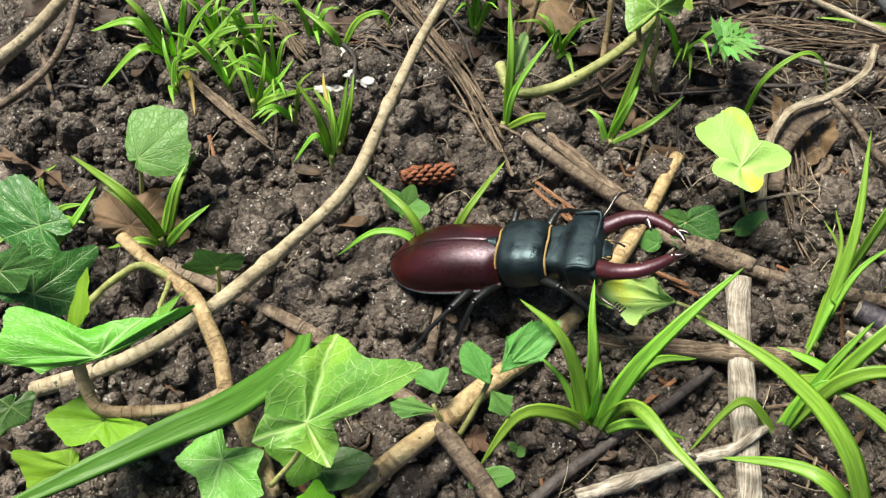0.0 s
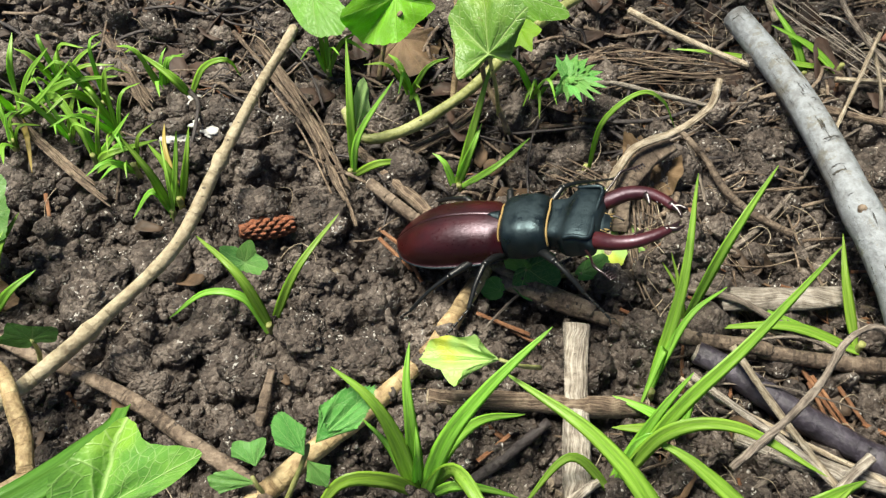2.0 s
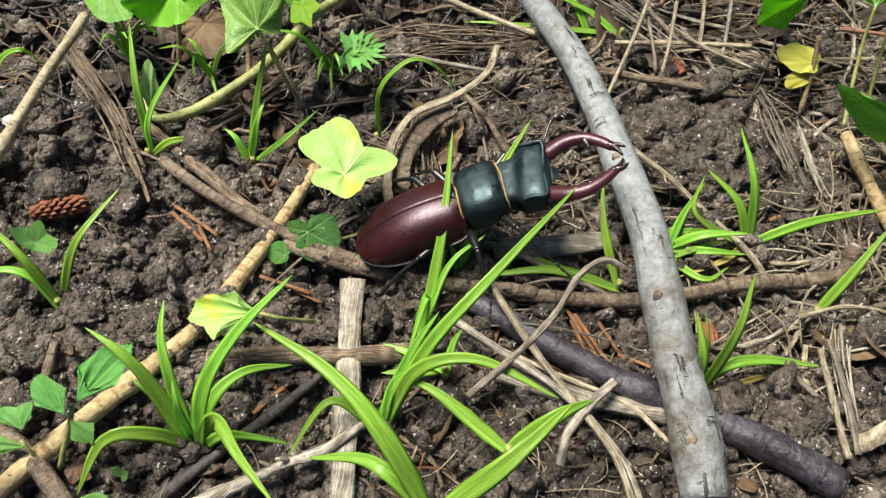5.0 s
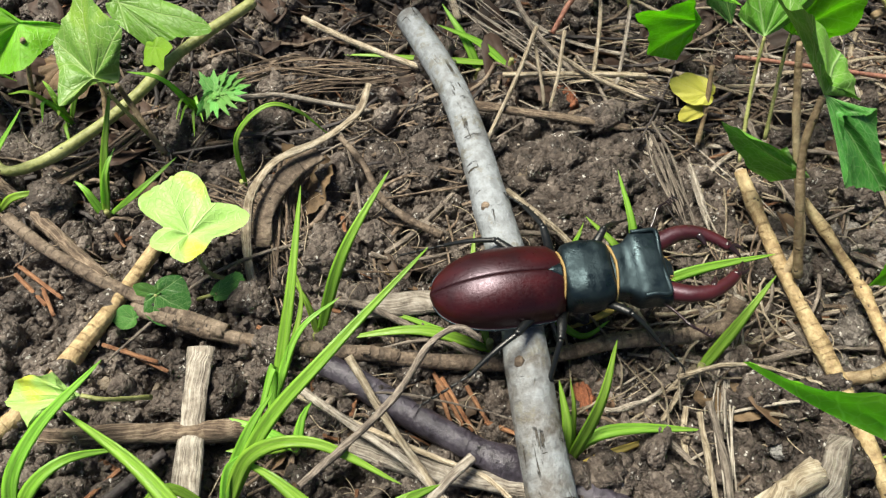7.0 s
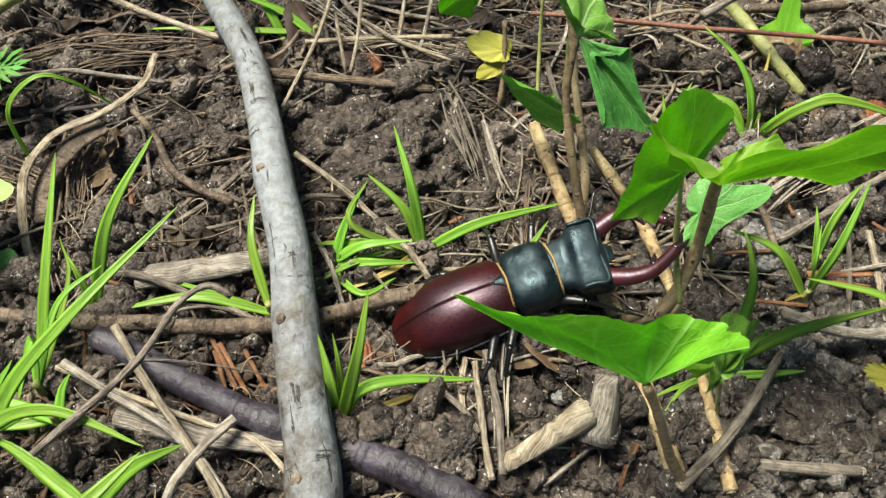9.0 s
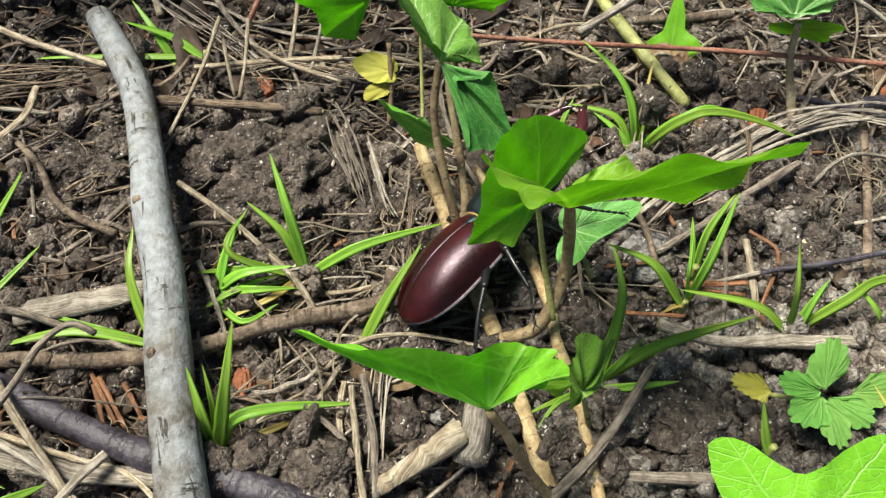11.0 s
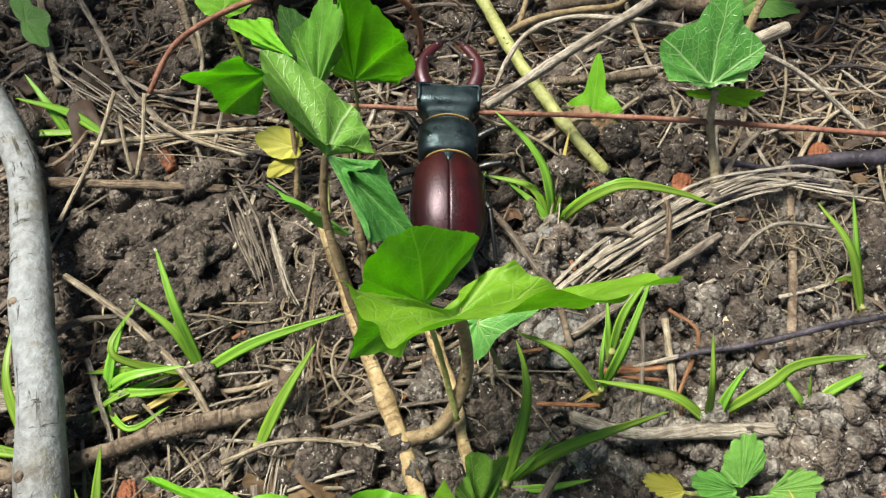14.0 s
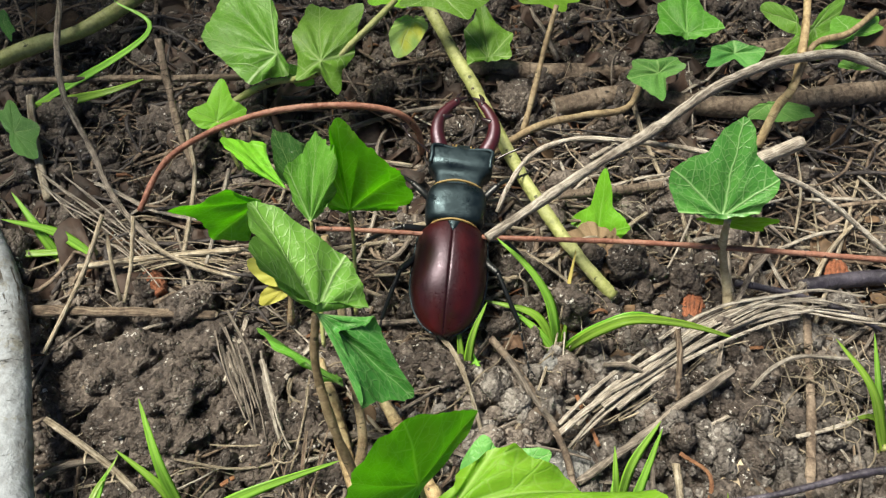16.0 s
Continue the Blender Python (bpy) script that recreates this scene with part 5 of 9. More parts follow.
twig("husk", "brown fibrous husk inside the curled strap", BARK_BROWN, 2.6, 2.2, [(94.0, 126.5, 10.0), (86.4, 121.4, 10.0), (80.2, 113.4, 8.0), (78.6, 104.8, 5.0)], category='husk', flat=0.22, rough=0.2)
straw_bundle("straw_bundle", "dark frayed fibres beside the curled strap", STRAW_BROWN, [(90.7, 131.0, 6.0), (86.5, 120.2, 5.0), (85.7, 109.5, 4.0), (83.8, 96.5, 3.0)], 7, 1.5, 0.5)
straw_bundle("straw_bundle", "tangled dry brown stems in the hollow", STRAW_BROWN, [(191.9, 95.9, 6.0), (187.5, 86.0, 5.0), (185.7, 74.5, 4.0), (181.8, 64.2, 3.0)], 5, 2.4, 0.5)
straw_bundle("straw_bundle", "tangled dry stems over dark soil", STRAW, [(157.1, 146.5, 5.0), (169.2, 144.8, 5.0), (182.1, 139.3, 4.0), (193.7, 133.5, 4.0)], 8, 2.2, 0.4)
straw_bundle("straw_bundle", "loose pale straws among the litter", BLEACHED, [(134.1, 183.2, 6.0), (147.2, 165.1, 5.0), (158.6, 151.9, 4.0), (167.7, 136.4, 3.0)], 6, 2.6, 0.45)
twig("straw", "split pale straw lying among grass blades", STRAW, 0.95, 0.8, [(264.4, 64.7, 4.0), (261.0, 54.8, 4.0), (257.0, 42.9, 3.0)], category='straw', flat=0.35, rough=0.15)
twig("straw", "thin grey dry stem on soil", BLEACHED_DARK, 0.5, 0.6, [(259.1, 65.8, 5.0), (253.8, 54.2, 4.0), (248.7, 44.7, 3.0)], category='straw', rough=0.15)
twig("straw", "brown dry stalk standing against the sheaf", STRAW_BROWN, 0.8, 0.7, [(278.8, 97.3, 6.0), (274.4, 86.9, 9.5), (270.5, 77.6, 5.0)], category='straw', flat=0.6)
twig("twig", "short grey dry twig near the sheaf", BLEACHED_DARK, 0.8, 0.7, [(237.2, 98.1, 5.0), (239.3, 88.0, 5.0), (242.5, 79.4, 4.0)], rough=0.15)
twig("straw", "pale arched straw over clods", BLEACHED, 0.5, 0.55, [(288.6, 75.5, 4.0), (294.2, 77.9, 8.0), (301.4, 78.1, 9.0), (313.4, 75.2, 6.0)], category='straw')
twig("stick", "rust brown stick with flaking bark", BARK_RED, 1.0, 1.3, [(274.2, 9.4, 4.0), (281.7, 12.1, 4.0), (292.6, 15.8, 4.0)], category='stick', rough=0.14)
twig("needle", "broad rust coloured needle on the soil", NEEDLE, 0.95, 0.85, [(244.7, 56.9, 4.0), (259.3, 53.9, 4.0)], category='needle', flat=0.45, group='dry needles')
twig("needle", "long rust coloured needle on the soil", NEEDLE, 0.5, 0.5, [(266.0, 66.5, 4.5), (270.0, 59.0, 4.0), (259.0, 47.0, 4.0)], category='needle', flat=0.5, group='dry needles')
twig("straw", "thin dry stem on dark soil", BLEACHED_DARK, 0.8, 0.9, [(168.8, 53.3, 6.0), (168.2, 41.3, 5.0), (165.9, 28.3, 4.0)], category='straw', flat=0.5, rough=0.16)
twig("straw", "thin tan stem on dark soil", STRAW, 0.7, 0.7, [(165.9, 51.3, 6.0), (164.3, 37.4, 5.0), (163.5, 27.7, 4.0)], category='straw', rough=0.15)
fibres("root_tangle", "tangle of hair thin brown rootlets on clods", STRAW, 110, (276, 312, 56, 82), 61, 5, 20, 0.2, curl=1.6, lift=9.0, flat=1.0, level=0.1)
straw_bundle("straw_bundle", "split brown stems lying on dark soil", STRAW_BROWN, [(66.1, 124.2, 4.0), (76.0, 117.1, 4.0), (84.0, 107.5, 3.0), (95.4, 99.4, 3.0)], 7, 2.2, 0.5)


# ---- grass tufts ----
tuft("thick bright green grass tuft with one dead blade", (-73.0, 150.9, 1.0), [
    (2.6, (-80.9, 153.9, 12.0), (-94.6, 155.0, 8.0)),
    (2.2, (-78.6, 146.7, 10.0), (-90.0, 139.5, 3.0)),
    (2.6, (-76.9, 151.6, 16.0), (-83.9, 157.5, 20.0)),
    (-1.8, (-66.5, 140.5, 5.0), (-64.3, 130.7, 2.0)),
    (2.4, (-58.3, 146.6, 12.0), (-52.4, 139.7, 8.0), (-50.1, 134.5, 2.0)),
    (2.2, (-56.7, 150.7, 12.0), (-44.3, 154.9, 10.0)),
    (2.4, (-64.2, 147.0, 22.0), (-63.6, 154.5, 26.0)),
    (2.2, (-63.5, 149.5, 16.0), (-56.7, 153.1, 22.0)),
    (1.6, (-67.2, 141.3, 20.0), (-70.1, 148.8, 24.0)),
    (1.4, (-61.8, 145.6, 12.0), (-52.7, 153.5, 18.0)),
])
tuft("small loose grass tuft", (-49.6, 134.4, 1.0), [
    (1.6, (-42.1, 134.9, 10.0), (-37.5, 138.7, 14.0)),
    (1.8, (-43.4, 131.0, 8.0), (-32.8, 136.7, 6.0)),
    (1.4, (-45.1, 134.0, 12.0), (-44.3, 139.6, 16.0)),
    (1.6, (-41.4, 135.7, 6.0), (-48.2, 130.6, 2.0)),
    (1.2, (-49.6, 137.8, 10.0), (-50.9, 143.6, 14.0)),
])
tuft("slender three bladed grass seedling", (-27.8, 117.2, 0.0), [
    (2.0, (-29.5, 119.5, 14.0), (-34.7, 124.6, 22.0)),
    (1.7, (-24.2, 120.4, 14.0), (-22.3, 125.5, 22.0)),
    (1.5, (-31.1, 119.3, 8.0), (-37.5, 116.5, 1.0)),
    (1.0, (-26.4, 119.5, 12.0), (-28.2, 128.4, 16.0)),
])
tuft("bright green grass tuft growing from bare soil", (-65.6, 92.6, 1.0), [
    (2.5, (-70.2, 96.2, 16.0), (-84.7, 107.1, 16.0)),
    (2.0, (-58.5, 93.9, 8.0), (-53.9, 99.0, 8.0)),
    (2.2, (-59.7, 99.9, 14.0), (-56.2, 109.2, 16.0)),
    (1.6, (-68.8, 90.6, 6.0), (-77.5, 90.2, 3.0)),
    (1.8, (-59.8, 96.9, 16.0), (-57.2, 103.2, 18.0)),
    (1.2, (-68.3, 94.9, 10.0), (-77.9, 101.3, 12.0)),
])
tuft("grass blades rising beside the ivy", (-94.0, 87.0, 2.0), [
    (2.4, (-82.8, 89.9, 12.0), (-76.9, 98.5, 16.0)),
    (1.8, (-81.9, 91.4, 12.0), (-77.6, 95.3, 14.0)),
])
tuft("slender three bladed grass seedling", (-2.6, 85.6, 0.0), [
    (2.0, (-7.1, 91.8, 14.0), (-17.9, 103.0, 14.0)),
    (1.8, (4.9, 92.8, 14.0), (14.0, 105.6, 16.0)),
    (1.7, (-6.8, 89.5, 8.0), (-15.3, 91.0, 9.0), (-24.5, 88.2, 3.0)),
])
tuft("broad bladed grass tuft, fresh green", (29.9, 47.1, 1.0), [
    (2.9, (25.5, 54.6, 16.0), (21.1, 59.9, 24.0), (14.3, 65.4, 26.0)),
    (2.6, (28.5, 56.1, 18.0), (28.0, 62.8, 24.0), (28.8, 69.6, 26.0)),
    (3.0, (34.6, 52.7, 18.0), (42.6, 59.2, 28.0), (54.6, 68.2, 33.0)),
    (2.6, (34.7, 52.7, 12.0), (41.6, 57.8, 14.0), (51.1, 60.0, 10.0)),
    (2.8, (23.6, 48.3, 10.0), (14.6, 47.6, 12.0), (7.0, 40.3, 3.0)),
    (2.0, (36.0, 47.2, 8.0), (41.9, 46.9, 6.0), (49.0, 45.8, 2.0)),
    (2.7, (36.0, 48.6, 14.0), (42.0, 38.8, 18.0), (48.6, 29.0, 20.0)),
    (1.6, (24.1, 54.6, 10.0), (18.6, 60.4, 12.0)),
    (2.0, (29.5, 51.2, 16.0), (29.4, 55.3, 20.0)),
])
tuft("long arching grass blades over sticks", (67.7, 46.6, 1.0), [
    (2.4, (75.6, 56.7, 16.0), (82.1, 62.6, 22.0)),
    (1.7, (58.8, 51.1, 10.0), (48.7, 43.1, 3.0)),
    (2.6, (76.3, 52.9, 16.0), (88.4, 52.3, 20.0), (103.3, 43.1, 18.0)),
    (2.5, (79.0, 56.7, 18.0), (92.6, 66.5, 26.0), (114.2, 84.4, 30.0)),
    (1.8, (71.8, 52.6, 12.0), (77.7, 53.6, 14.0), (84.6, 56.4, 14.0)),
])
tuft("broad arching grass blade from near the camera", (77.3, 25.1, 8.0), [
    (3.4, (69.5, 36.8, 24.0), (60.4, 49.4, 28.0), (46.0, 62.7, 26.0)),
    (2.8, (69.3, 33.0, 16.0), (63.3, 37.5, 14.0), (53.3, 40.5, 8.0)),
])
tuft("broad grass blade pointing to the branch", (76.9, 24.7, 12.0), [
    (3.6, (90.6, 30.9, 22.0), (104.5, 40.0, 24.0)),
])
tuft("upright thin grass tuft by the ivy stem", (15.1, 126.7, 1.0), [
    (2.0, (16.4, 134.7, 18.0), (16.0, 149.2, 26.0)),
    (1.5, (17.9, 130.7, 12.0), (27.0, 141.1, 20.0)),
    (1.7, (22.8, 125.2, 8.0), (33.5, 128.1, 4.0)),
])
tuft("upright grass tuft among dry stalks", (41.8, 121.0, 1.0), [
    (2.0, (45.3, 128.1, 16.0), (50.1, 138.6, 28.0)),
    (2.0, (45.0, 124.3, 14.0), (47.5, 129.8, 16.0)),
    (1.8, (38.5, 124.6, 8.0), (35.6, 127.7, 8.0)),
    (1.5, (51.4, 123.3, 8.0), (59.9, 129.9, 10.0)),
    (1.0, (40.6, 122.5, 3.0), (44.0, 121.3, 1.0)),
])
tuft("single thread of grass bent in an arch", (74.1, 125.4, 1.0), [
    (1.1, (75.7, 127.0, 18.0), (83.7, 130.5, 24.0), (90.5, 131.4, 20.0), (96.9, 132.9, 8.0)),
])
tuft("grass blades at the soil's edge", (-27.5, 154.5, 1.0), [
    (2.2, (-30.7, 155.3, 8.0), (-39.9, 162.7, 10.0)),
    (1.6, (-22.7, 156.8, 10.0), (-16.1, 157.2, 12.0), (-14.4, 159.3, 3.0)),
])
tuft("grass blades at the soil's edge", (-26.4, 120.2, 1.0), [
    (2.0, (-27.5, 124.0, 10.0), (-31.9, 129.2, 14.0)),
    (1.6, (-22.8, 125.4, 12.0), (-21.9, 131.9, 16.0)),
    (-1.4, (-29.6, 131.4, 8.0), (-31.1, 140.1, 8.0)),
])
tuft("fresh grass tuft beside the grey branch", (161.2, 82.2, 1.0), [
    (2.2, (160.7, 90.1, 16.0), (159.4, 102.8, 22.0)),
    (2.0, (158.7, 88.6, 10.0), (152.0, 96.9, 14.0)),
    (2.2, (174.9, 82.7, 8.0), (194.7, 84.2, 8.0)),
    (2.1, (149.4, 84.6, 5.0), (137.5, 88.1, 3.0)),
    (1.8, (147.4, 80.5, 5.0), (136.8, 78.0, 3.0)),
    (1.6, (146.3, 86.0, 12.0), (151.8, 96.5, 12.0)),
    (-1.5, (153.1, 77.0, 4.0), (141.2, 74.8, 2.0)),
])
tuft("low grass shoots against the branch", (140.4, 82.9, 1.0), [
    (2.2, (147.9, 82.3, 8.0), (159.1, 81.4, 8.0)),
    (2.0, (145.1, 88.2, 8.0), (150.1, 93.0, 14.0)),
    (2.0, (149.7, 78.7, 6.0), (159.0, 77.9, 4.0)),
    (1.6, (146.0, 72.1, 5.0), (154.1, 75.6, 3.0)),
])
tuft("upright grass tuft by the dark twig", (137.0, 45.7, 1.0), [
    (2.3, (136.7, 50.2, 12.0), (136.0, 58.2, 18.0)),
    (2.5, (142.6, 52.2, 18.0), (146.8, 61.5, 26.0)),
    (2.2, (142.3, 48.6, 10.0), (151.3, 48.8, 10.0), (166.6, 48.4, 3.0)),
    (-1.5, (146.1, 46.1, 5.0), (159.5, 48.9, 3.0)),
    (1.5, (138.8, 53.3, 12.0), (138.7, 58.8, 16.0)),
])
tuft("tall grass blades before the curled straw", (78.9, 65.4, 2.0), [
    (2.2, (85.4, 83.0, 18.0), (90.5, 104.2, 28.0)),
    (1.7, (80.8, 71.8, 12.0), (75.4, 61.7, 4.0)),
    (1.6, (86.2, 77.2, 14.0), (95.5, 83.4, 16.0)),
    (1.4, (86.7, 84.6, 10.0), (86.3, 93.5, 14.0)),
])
tuft("tall grass blade before the curled straw", (89.0, 80.9, 2.0), [
    (2.4, (97.3, 92.8, 18.0), (109.1, 106.9, 26.0)),
    (1.4, (88.2, 86.8, 8.0), (85.3, 93.3, 10.0)),
])
tuft("grass blades lying under the branch", (126.2, 73.4, 3.0), [
    (2.2, (111.9, 78.1, 6.0), (94.4, 79.7, 4.0)),
    (2.0, (124.7, 86.6, 10.0), (126.7, 97.7, 12.0)),
    (1.4, (109.2, 82.5, 4.0), (101.9, 85.7, 3.0)),
])
tuft("broad lime grass blades close to the camera", (92.4, 35.7, 12.0), [
    (3.2, (101.6, 38.9, 20.0), (110.2, 42.0, 18.0)),
    (2.6, (80.3, 48.4, 14.0), (73.3, 53.7, 12.0)),
])
tuft("lime grass blades across the sticks", (83.0, 57.1, 4.0), [
    (2.2, (77.3, 60.6, 6.0), (70.3, 64.8, 5.0)),
    (2.4, (77.1, 57.5, 5.0), (69.3, 58.4, 4.0)),
    (1.8, (85.4, 61.6, 8.0), (87.7, 63.9, 10.0)),
])
tuft("broad grass blade among grey straws", (170.4, 61.5, 2.0), [
    (2.3, (177.3, 66.4, 12.0), (186.8, 74.1, 18.0)),
])
tuft("bright green grass tuft growing from bare soil", (244.2, 53.4, 0.0), [
    (2.0, (237.2, 60.8, 10.0), (228.6, 68.8, 10.0)),
    (2.3, (249.6, 58.5, 12.0), (258.4, 68.7, 20.0)),
    (1.3, (243.8, 56.7, 10.0), (246.7, 63.4, 14.0)),
    (-1.1, (242.7, 53.7, 1.0), (238.0, 52.7, 1.0)),
])
tuft("bright green grass tuft growing from bare soil", (265.0, 40.3, 0.0), [
    (2.0, (256.2, 46.3, 8.0), (241.2, 54.4, 8.0)),
    (1.7, (262.6, 44.9, 14.0), (265.0, 53.5, 20.0)),
    (2.0, (268.3, 43.7, 8.0), (272.4, 46.7, 12.0)),
    (2.2, (275.7, 42.1, 10.0), (285.8, 44.5, 10.0), (306.4, 42.4, 6.0)),
    (-1.3, (270.9, 41.4, 4.0), (282.8, 44.2, 4.0)),
])
tuft("bright green grass tuft growing from bare soil", (286.2, 35.2, 0.0), [
    (1.8, (281.8, 38.5, 8.0), (279.2, 45.6, 10.0)),
    (1.8, (284.1, 37.9, 8.0), (284.5, 41.2, 12.0)),
    (2.0, (288.4, 37.5, 8.0), (305.0, 40.0, 8.0)),
    (1.4, (281.2, 35.7, 3.0), (277.9, 36.4, 1.0)),
])
tuft("grass shoots beside the ivy stems", (217.3, 40.1, 0.0), [
    (2.4, (223.5, 49.9, 14.0), (225.5, 57.0, 18.0), (225.5, 62.9, 20.0)),
    (2.4, (228.8, 41.4, 12.0), (251.3, 42.0, 14.0)),
    (1.7, (224.7, 36.7, 4.0), (234.8, 36.1, 2.0)),
    (1.6, (221.3, 41.3, 8.0), (228.0, 44.6, 10.0)),
    (1.5, (206.8, 37.1, 6.0), (200.8, 33.2, 4.0)),
    (1.4, (205.9, 37.7, 5.0), (199.6, 37.0, 3.0)),
])
tuft("grass tuft on gravelly soil with a dead blade", (250.5, 97.8, 0.0), [
    (2.4, (249.5, 101.4, 9.0), (248.9, 106.5, 14.0), (246.0, 112.7, 18.0), (241.0, 121.2, 20.0)),
    (1.9, (246.7, 105.7, 7.0), (235.9, 113.1, 7.0)),
    (1.8, (246.4, 102.2, 5.0), (241.3, 109.3, 7.0)),
    (-1.2, (253.3, 105.1, 9.0), (260.0, 116.4, 14.0)),
    (2.2, (253.2, 95.7, 9.0), (257.6, 95.1, 14.0), (264.7, 94.1, 17.0), (276.7, 90.9, 14.0), (289.6, 86.5, 8.0)),
    (2.0, (254.3, 96.7, 9.0), (258.6, 96.0, 14.0), (264.6, 95.3, 17.0), (272.9, 93.5, 14.0)),
    (1.4, (251.9, 100.0, 6.0), (253.2, 102.5, 8.0)),
])
tuft("pale grass tuft behind the beetle", (226.0, 95.1, 0.0), [
    (2.0, (229.6, 102.6, 10.0), (235.0, 108.7, 14.0)),
    (1.8, (226.7, 101.5, 8.0), (227.6, 108.1, 12.0)),
    (1.7, (224.1, 99.3, 5.0), (230.8, 98.8, 5.0)),
    (1.4, (229.7, 95.2, 4.0), (229.5, 101.6, 6.0)),
])
tuft("fresh grass tuft by a dark twig", (312.0, 55.0, 0.0), [
    (2.2, (308.6, 65.5, 14.0), (304.8, 77.2, 18.0)),
    (2.0, (310.6, 66.3, 14.0), (312.2, 75.4, 20.0)),
    (1.6, (312.5, 61.6, 4.0), (306.6, 63.0, 3.0)),
])
tuft("small pointed grass shoot", (249.4, 60.3, 2.0), [
    (2.2, (253.2, 66.1, 10.0), (261.3, 71.8, 14.0)),
    (1.6, (249.5, 65.3, 8.0), (251.1, 70.5, 10.0)),
])
tuft("grass blade under the near leaf", (245.6, 16.9, 4.0), [
    (2.0, (244.3, 19.6, 8.0), (245.1, 25.3, 12.0)),
])
tuft("yellowing grass blade close to the camera", (270.0, -3.3, 8.0), [
    (-1.6, (267.7, 7.5, 14.0), (264.4, 21.2, 18.0)),
])
tuft("grass blades beside the branch", (138.5, 154.3, 1.0), [
    (2.2, (136.0, 160.8, 8.0), (131.0, 171.7, 12.0)),
])
tuft("broad grass blade in the back", (134.3, 206.1, 6.0), [
    (2.6, (154.3, 200.2, 12.0), (165.8, 202.6, 12.0)),
    (2.0, (169.7, 211.1, 20.0), (162.7, 222.4, 24.0)),
])
tuft("grass blades over the top of the branch", (147.4, 153.8, 4.0), [
    (2.2, (139.5, 159.7, 8.0), (128.6, 163.8, 12.0)),
    (1.6, (113.7, 160.3, 6.0), (101.5, 164.5, 4.0)),
])


def loose_tuft(label, base, count, reach, height, width, seed):
    """A thin tuft whose blades fan out and bend over."""
    rnd = np.random.RandomState(seed)
    b = np.asarray(base, float)
    blades = []
    for k in range(count):
        a, r, h = rnd.rand() * 6.28, reach * (0.5 + 0.6 * rnd.rand()), height * (0.5 + 0.7 * rnd.rand())
        d = np.array([math.cos(a), math.sin(a), 0.0])
        blades.append((width * (0.6 + 0.6 * rnd.rand()), tuple(b + d * r * 0.45 + (0, 0, h * 0.8)), tuple(b + d * r + (0, 0, h * (0.5 + 0.6 * rnd.rand())))))
    return tuft(label, base, blades)


for seed, (base, count, reach, height, width) in enumerate((((-44.0, 141.0, 1.0), 9, 15, 17, 1.3), ((-57.0, 141.5, 1.0), 8, 13, 15, 1.2), ((-50.0, 152.0, 1.0), 8, 14, 18, 1.3), ((-62.0, 158.0, 1.0), 9, 15, 20, 1.6), ((-35.0, 157.0, 1.0), 6, 12, 14, 1.3), ((-39.0, 131.0, 1.0), 6, 10, 12, 1.1), ((-71.0, 140.0, 1.0), 6, 12, 13, 1.3), ((-91.0, 95.0, 2.0), 6, 13, 14, 1.8), ((31.0, 151.0, 2.0), 7, 14, 17, 1.4), ((64.0, 150.0, 2.0), 6, 13, 15, 1.3), ((9.0, 160.0, 2.0), 6, 13, 16, 1.4))):
    loose_tuft("thin loose tuft of bright grass blades", base, count, reach, height, width, 300 + seed)

# ---- ivy and other leaves ----
ivy_one = thing("ivy_plant", (-45.1, 54.8, 3.0), "young ivy with waxy lobed green leaves", "ivy", "ivy plants")
stem("stem", BARK_YELLOW, 1.3, 1.9, [(-69.5, 86.5, 14.0), (-62.9, 80.9, 14.0), (-56.2, 75.6, 15.0), (-50.4, 70.5, 16.0), (-46.3, 63.7, 17.0), (-43.2, 57.7, 17.0), (-41.1, 50.9, 17.0), (-39.2, 47.5, 14.0), (-35.5, 41.1, 10.0), (-32.7, 33.6, 6.0)], ivy_one, "knobbly yellow brown ivy stem")
stem("stem", STEM_BROWN, 1.0, 1.2, [(-41.1, 50.9, 17.0), (-46.6, 47.4, 18.0), (-56.0, 45.5, 20.0), (-61.9, 45.6, 22.0), (-63.6, 48.6, 26.0), (-63.7, 51.7, 31.0)], ivy_one)
stem("stem", STEM_GREEN, 0.9, 0.7, [(-56.2, 75.6, 15.0), (-62.0, 77.2, 18.0), (-66.0, 70.5, 22.0), (-66.6, 63.1, 27.0)], ivy_one)
palmate("leaf_blade", "broad bright green ivy leaf with brown nicks", IVY_NICKED, (-23.6, 41.5, 26.5), [(-118, (-19.0, 34.2, 24.5)), (-62, (-32.0, 37.3, 29.0)), (-30, (-29.4, 46.5, 32.5)), (0, (-18.4, 55.5, 32.5)), (62, (-3.7, 45.8, 41.0))], sinus=(0.8, 0.9, 1.03, 0.88), basal=0.75, parent=ivy_one, wave=0.05, puff=0.05, stalk=[(-32.1, 34.8, 10.0), (-25.5, 38.3, 20.0)])
leaf("leaf_blade", "", IVY_DARK, IVY5, (-87.9, 89.4, 14.0), (-106.9, 101.7, 18.0), (-92.7, 100.1, 18.0), lobe_angle=-62, parent=ivy_one, cup=0.1)
leaf("leaf_blade", "", IVY_DARK, IVY5, (-85.9, 73.8, 12.0), (-73.4, 85.1, 14.0), (-76.7, 73.2, 8.0), lobe_angle=-62, parent=ivy_one)
leaf("leaf_blade", "", IVY_DARK, IVY3, (-90.6, 75.9, 18.0), (-76.1, 74.5, 24.0), (-84.0, 79.0, 24.0), lobe_angle=62, parent=ivy_one)
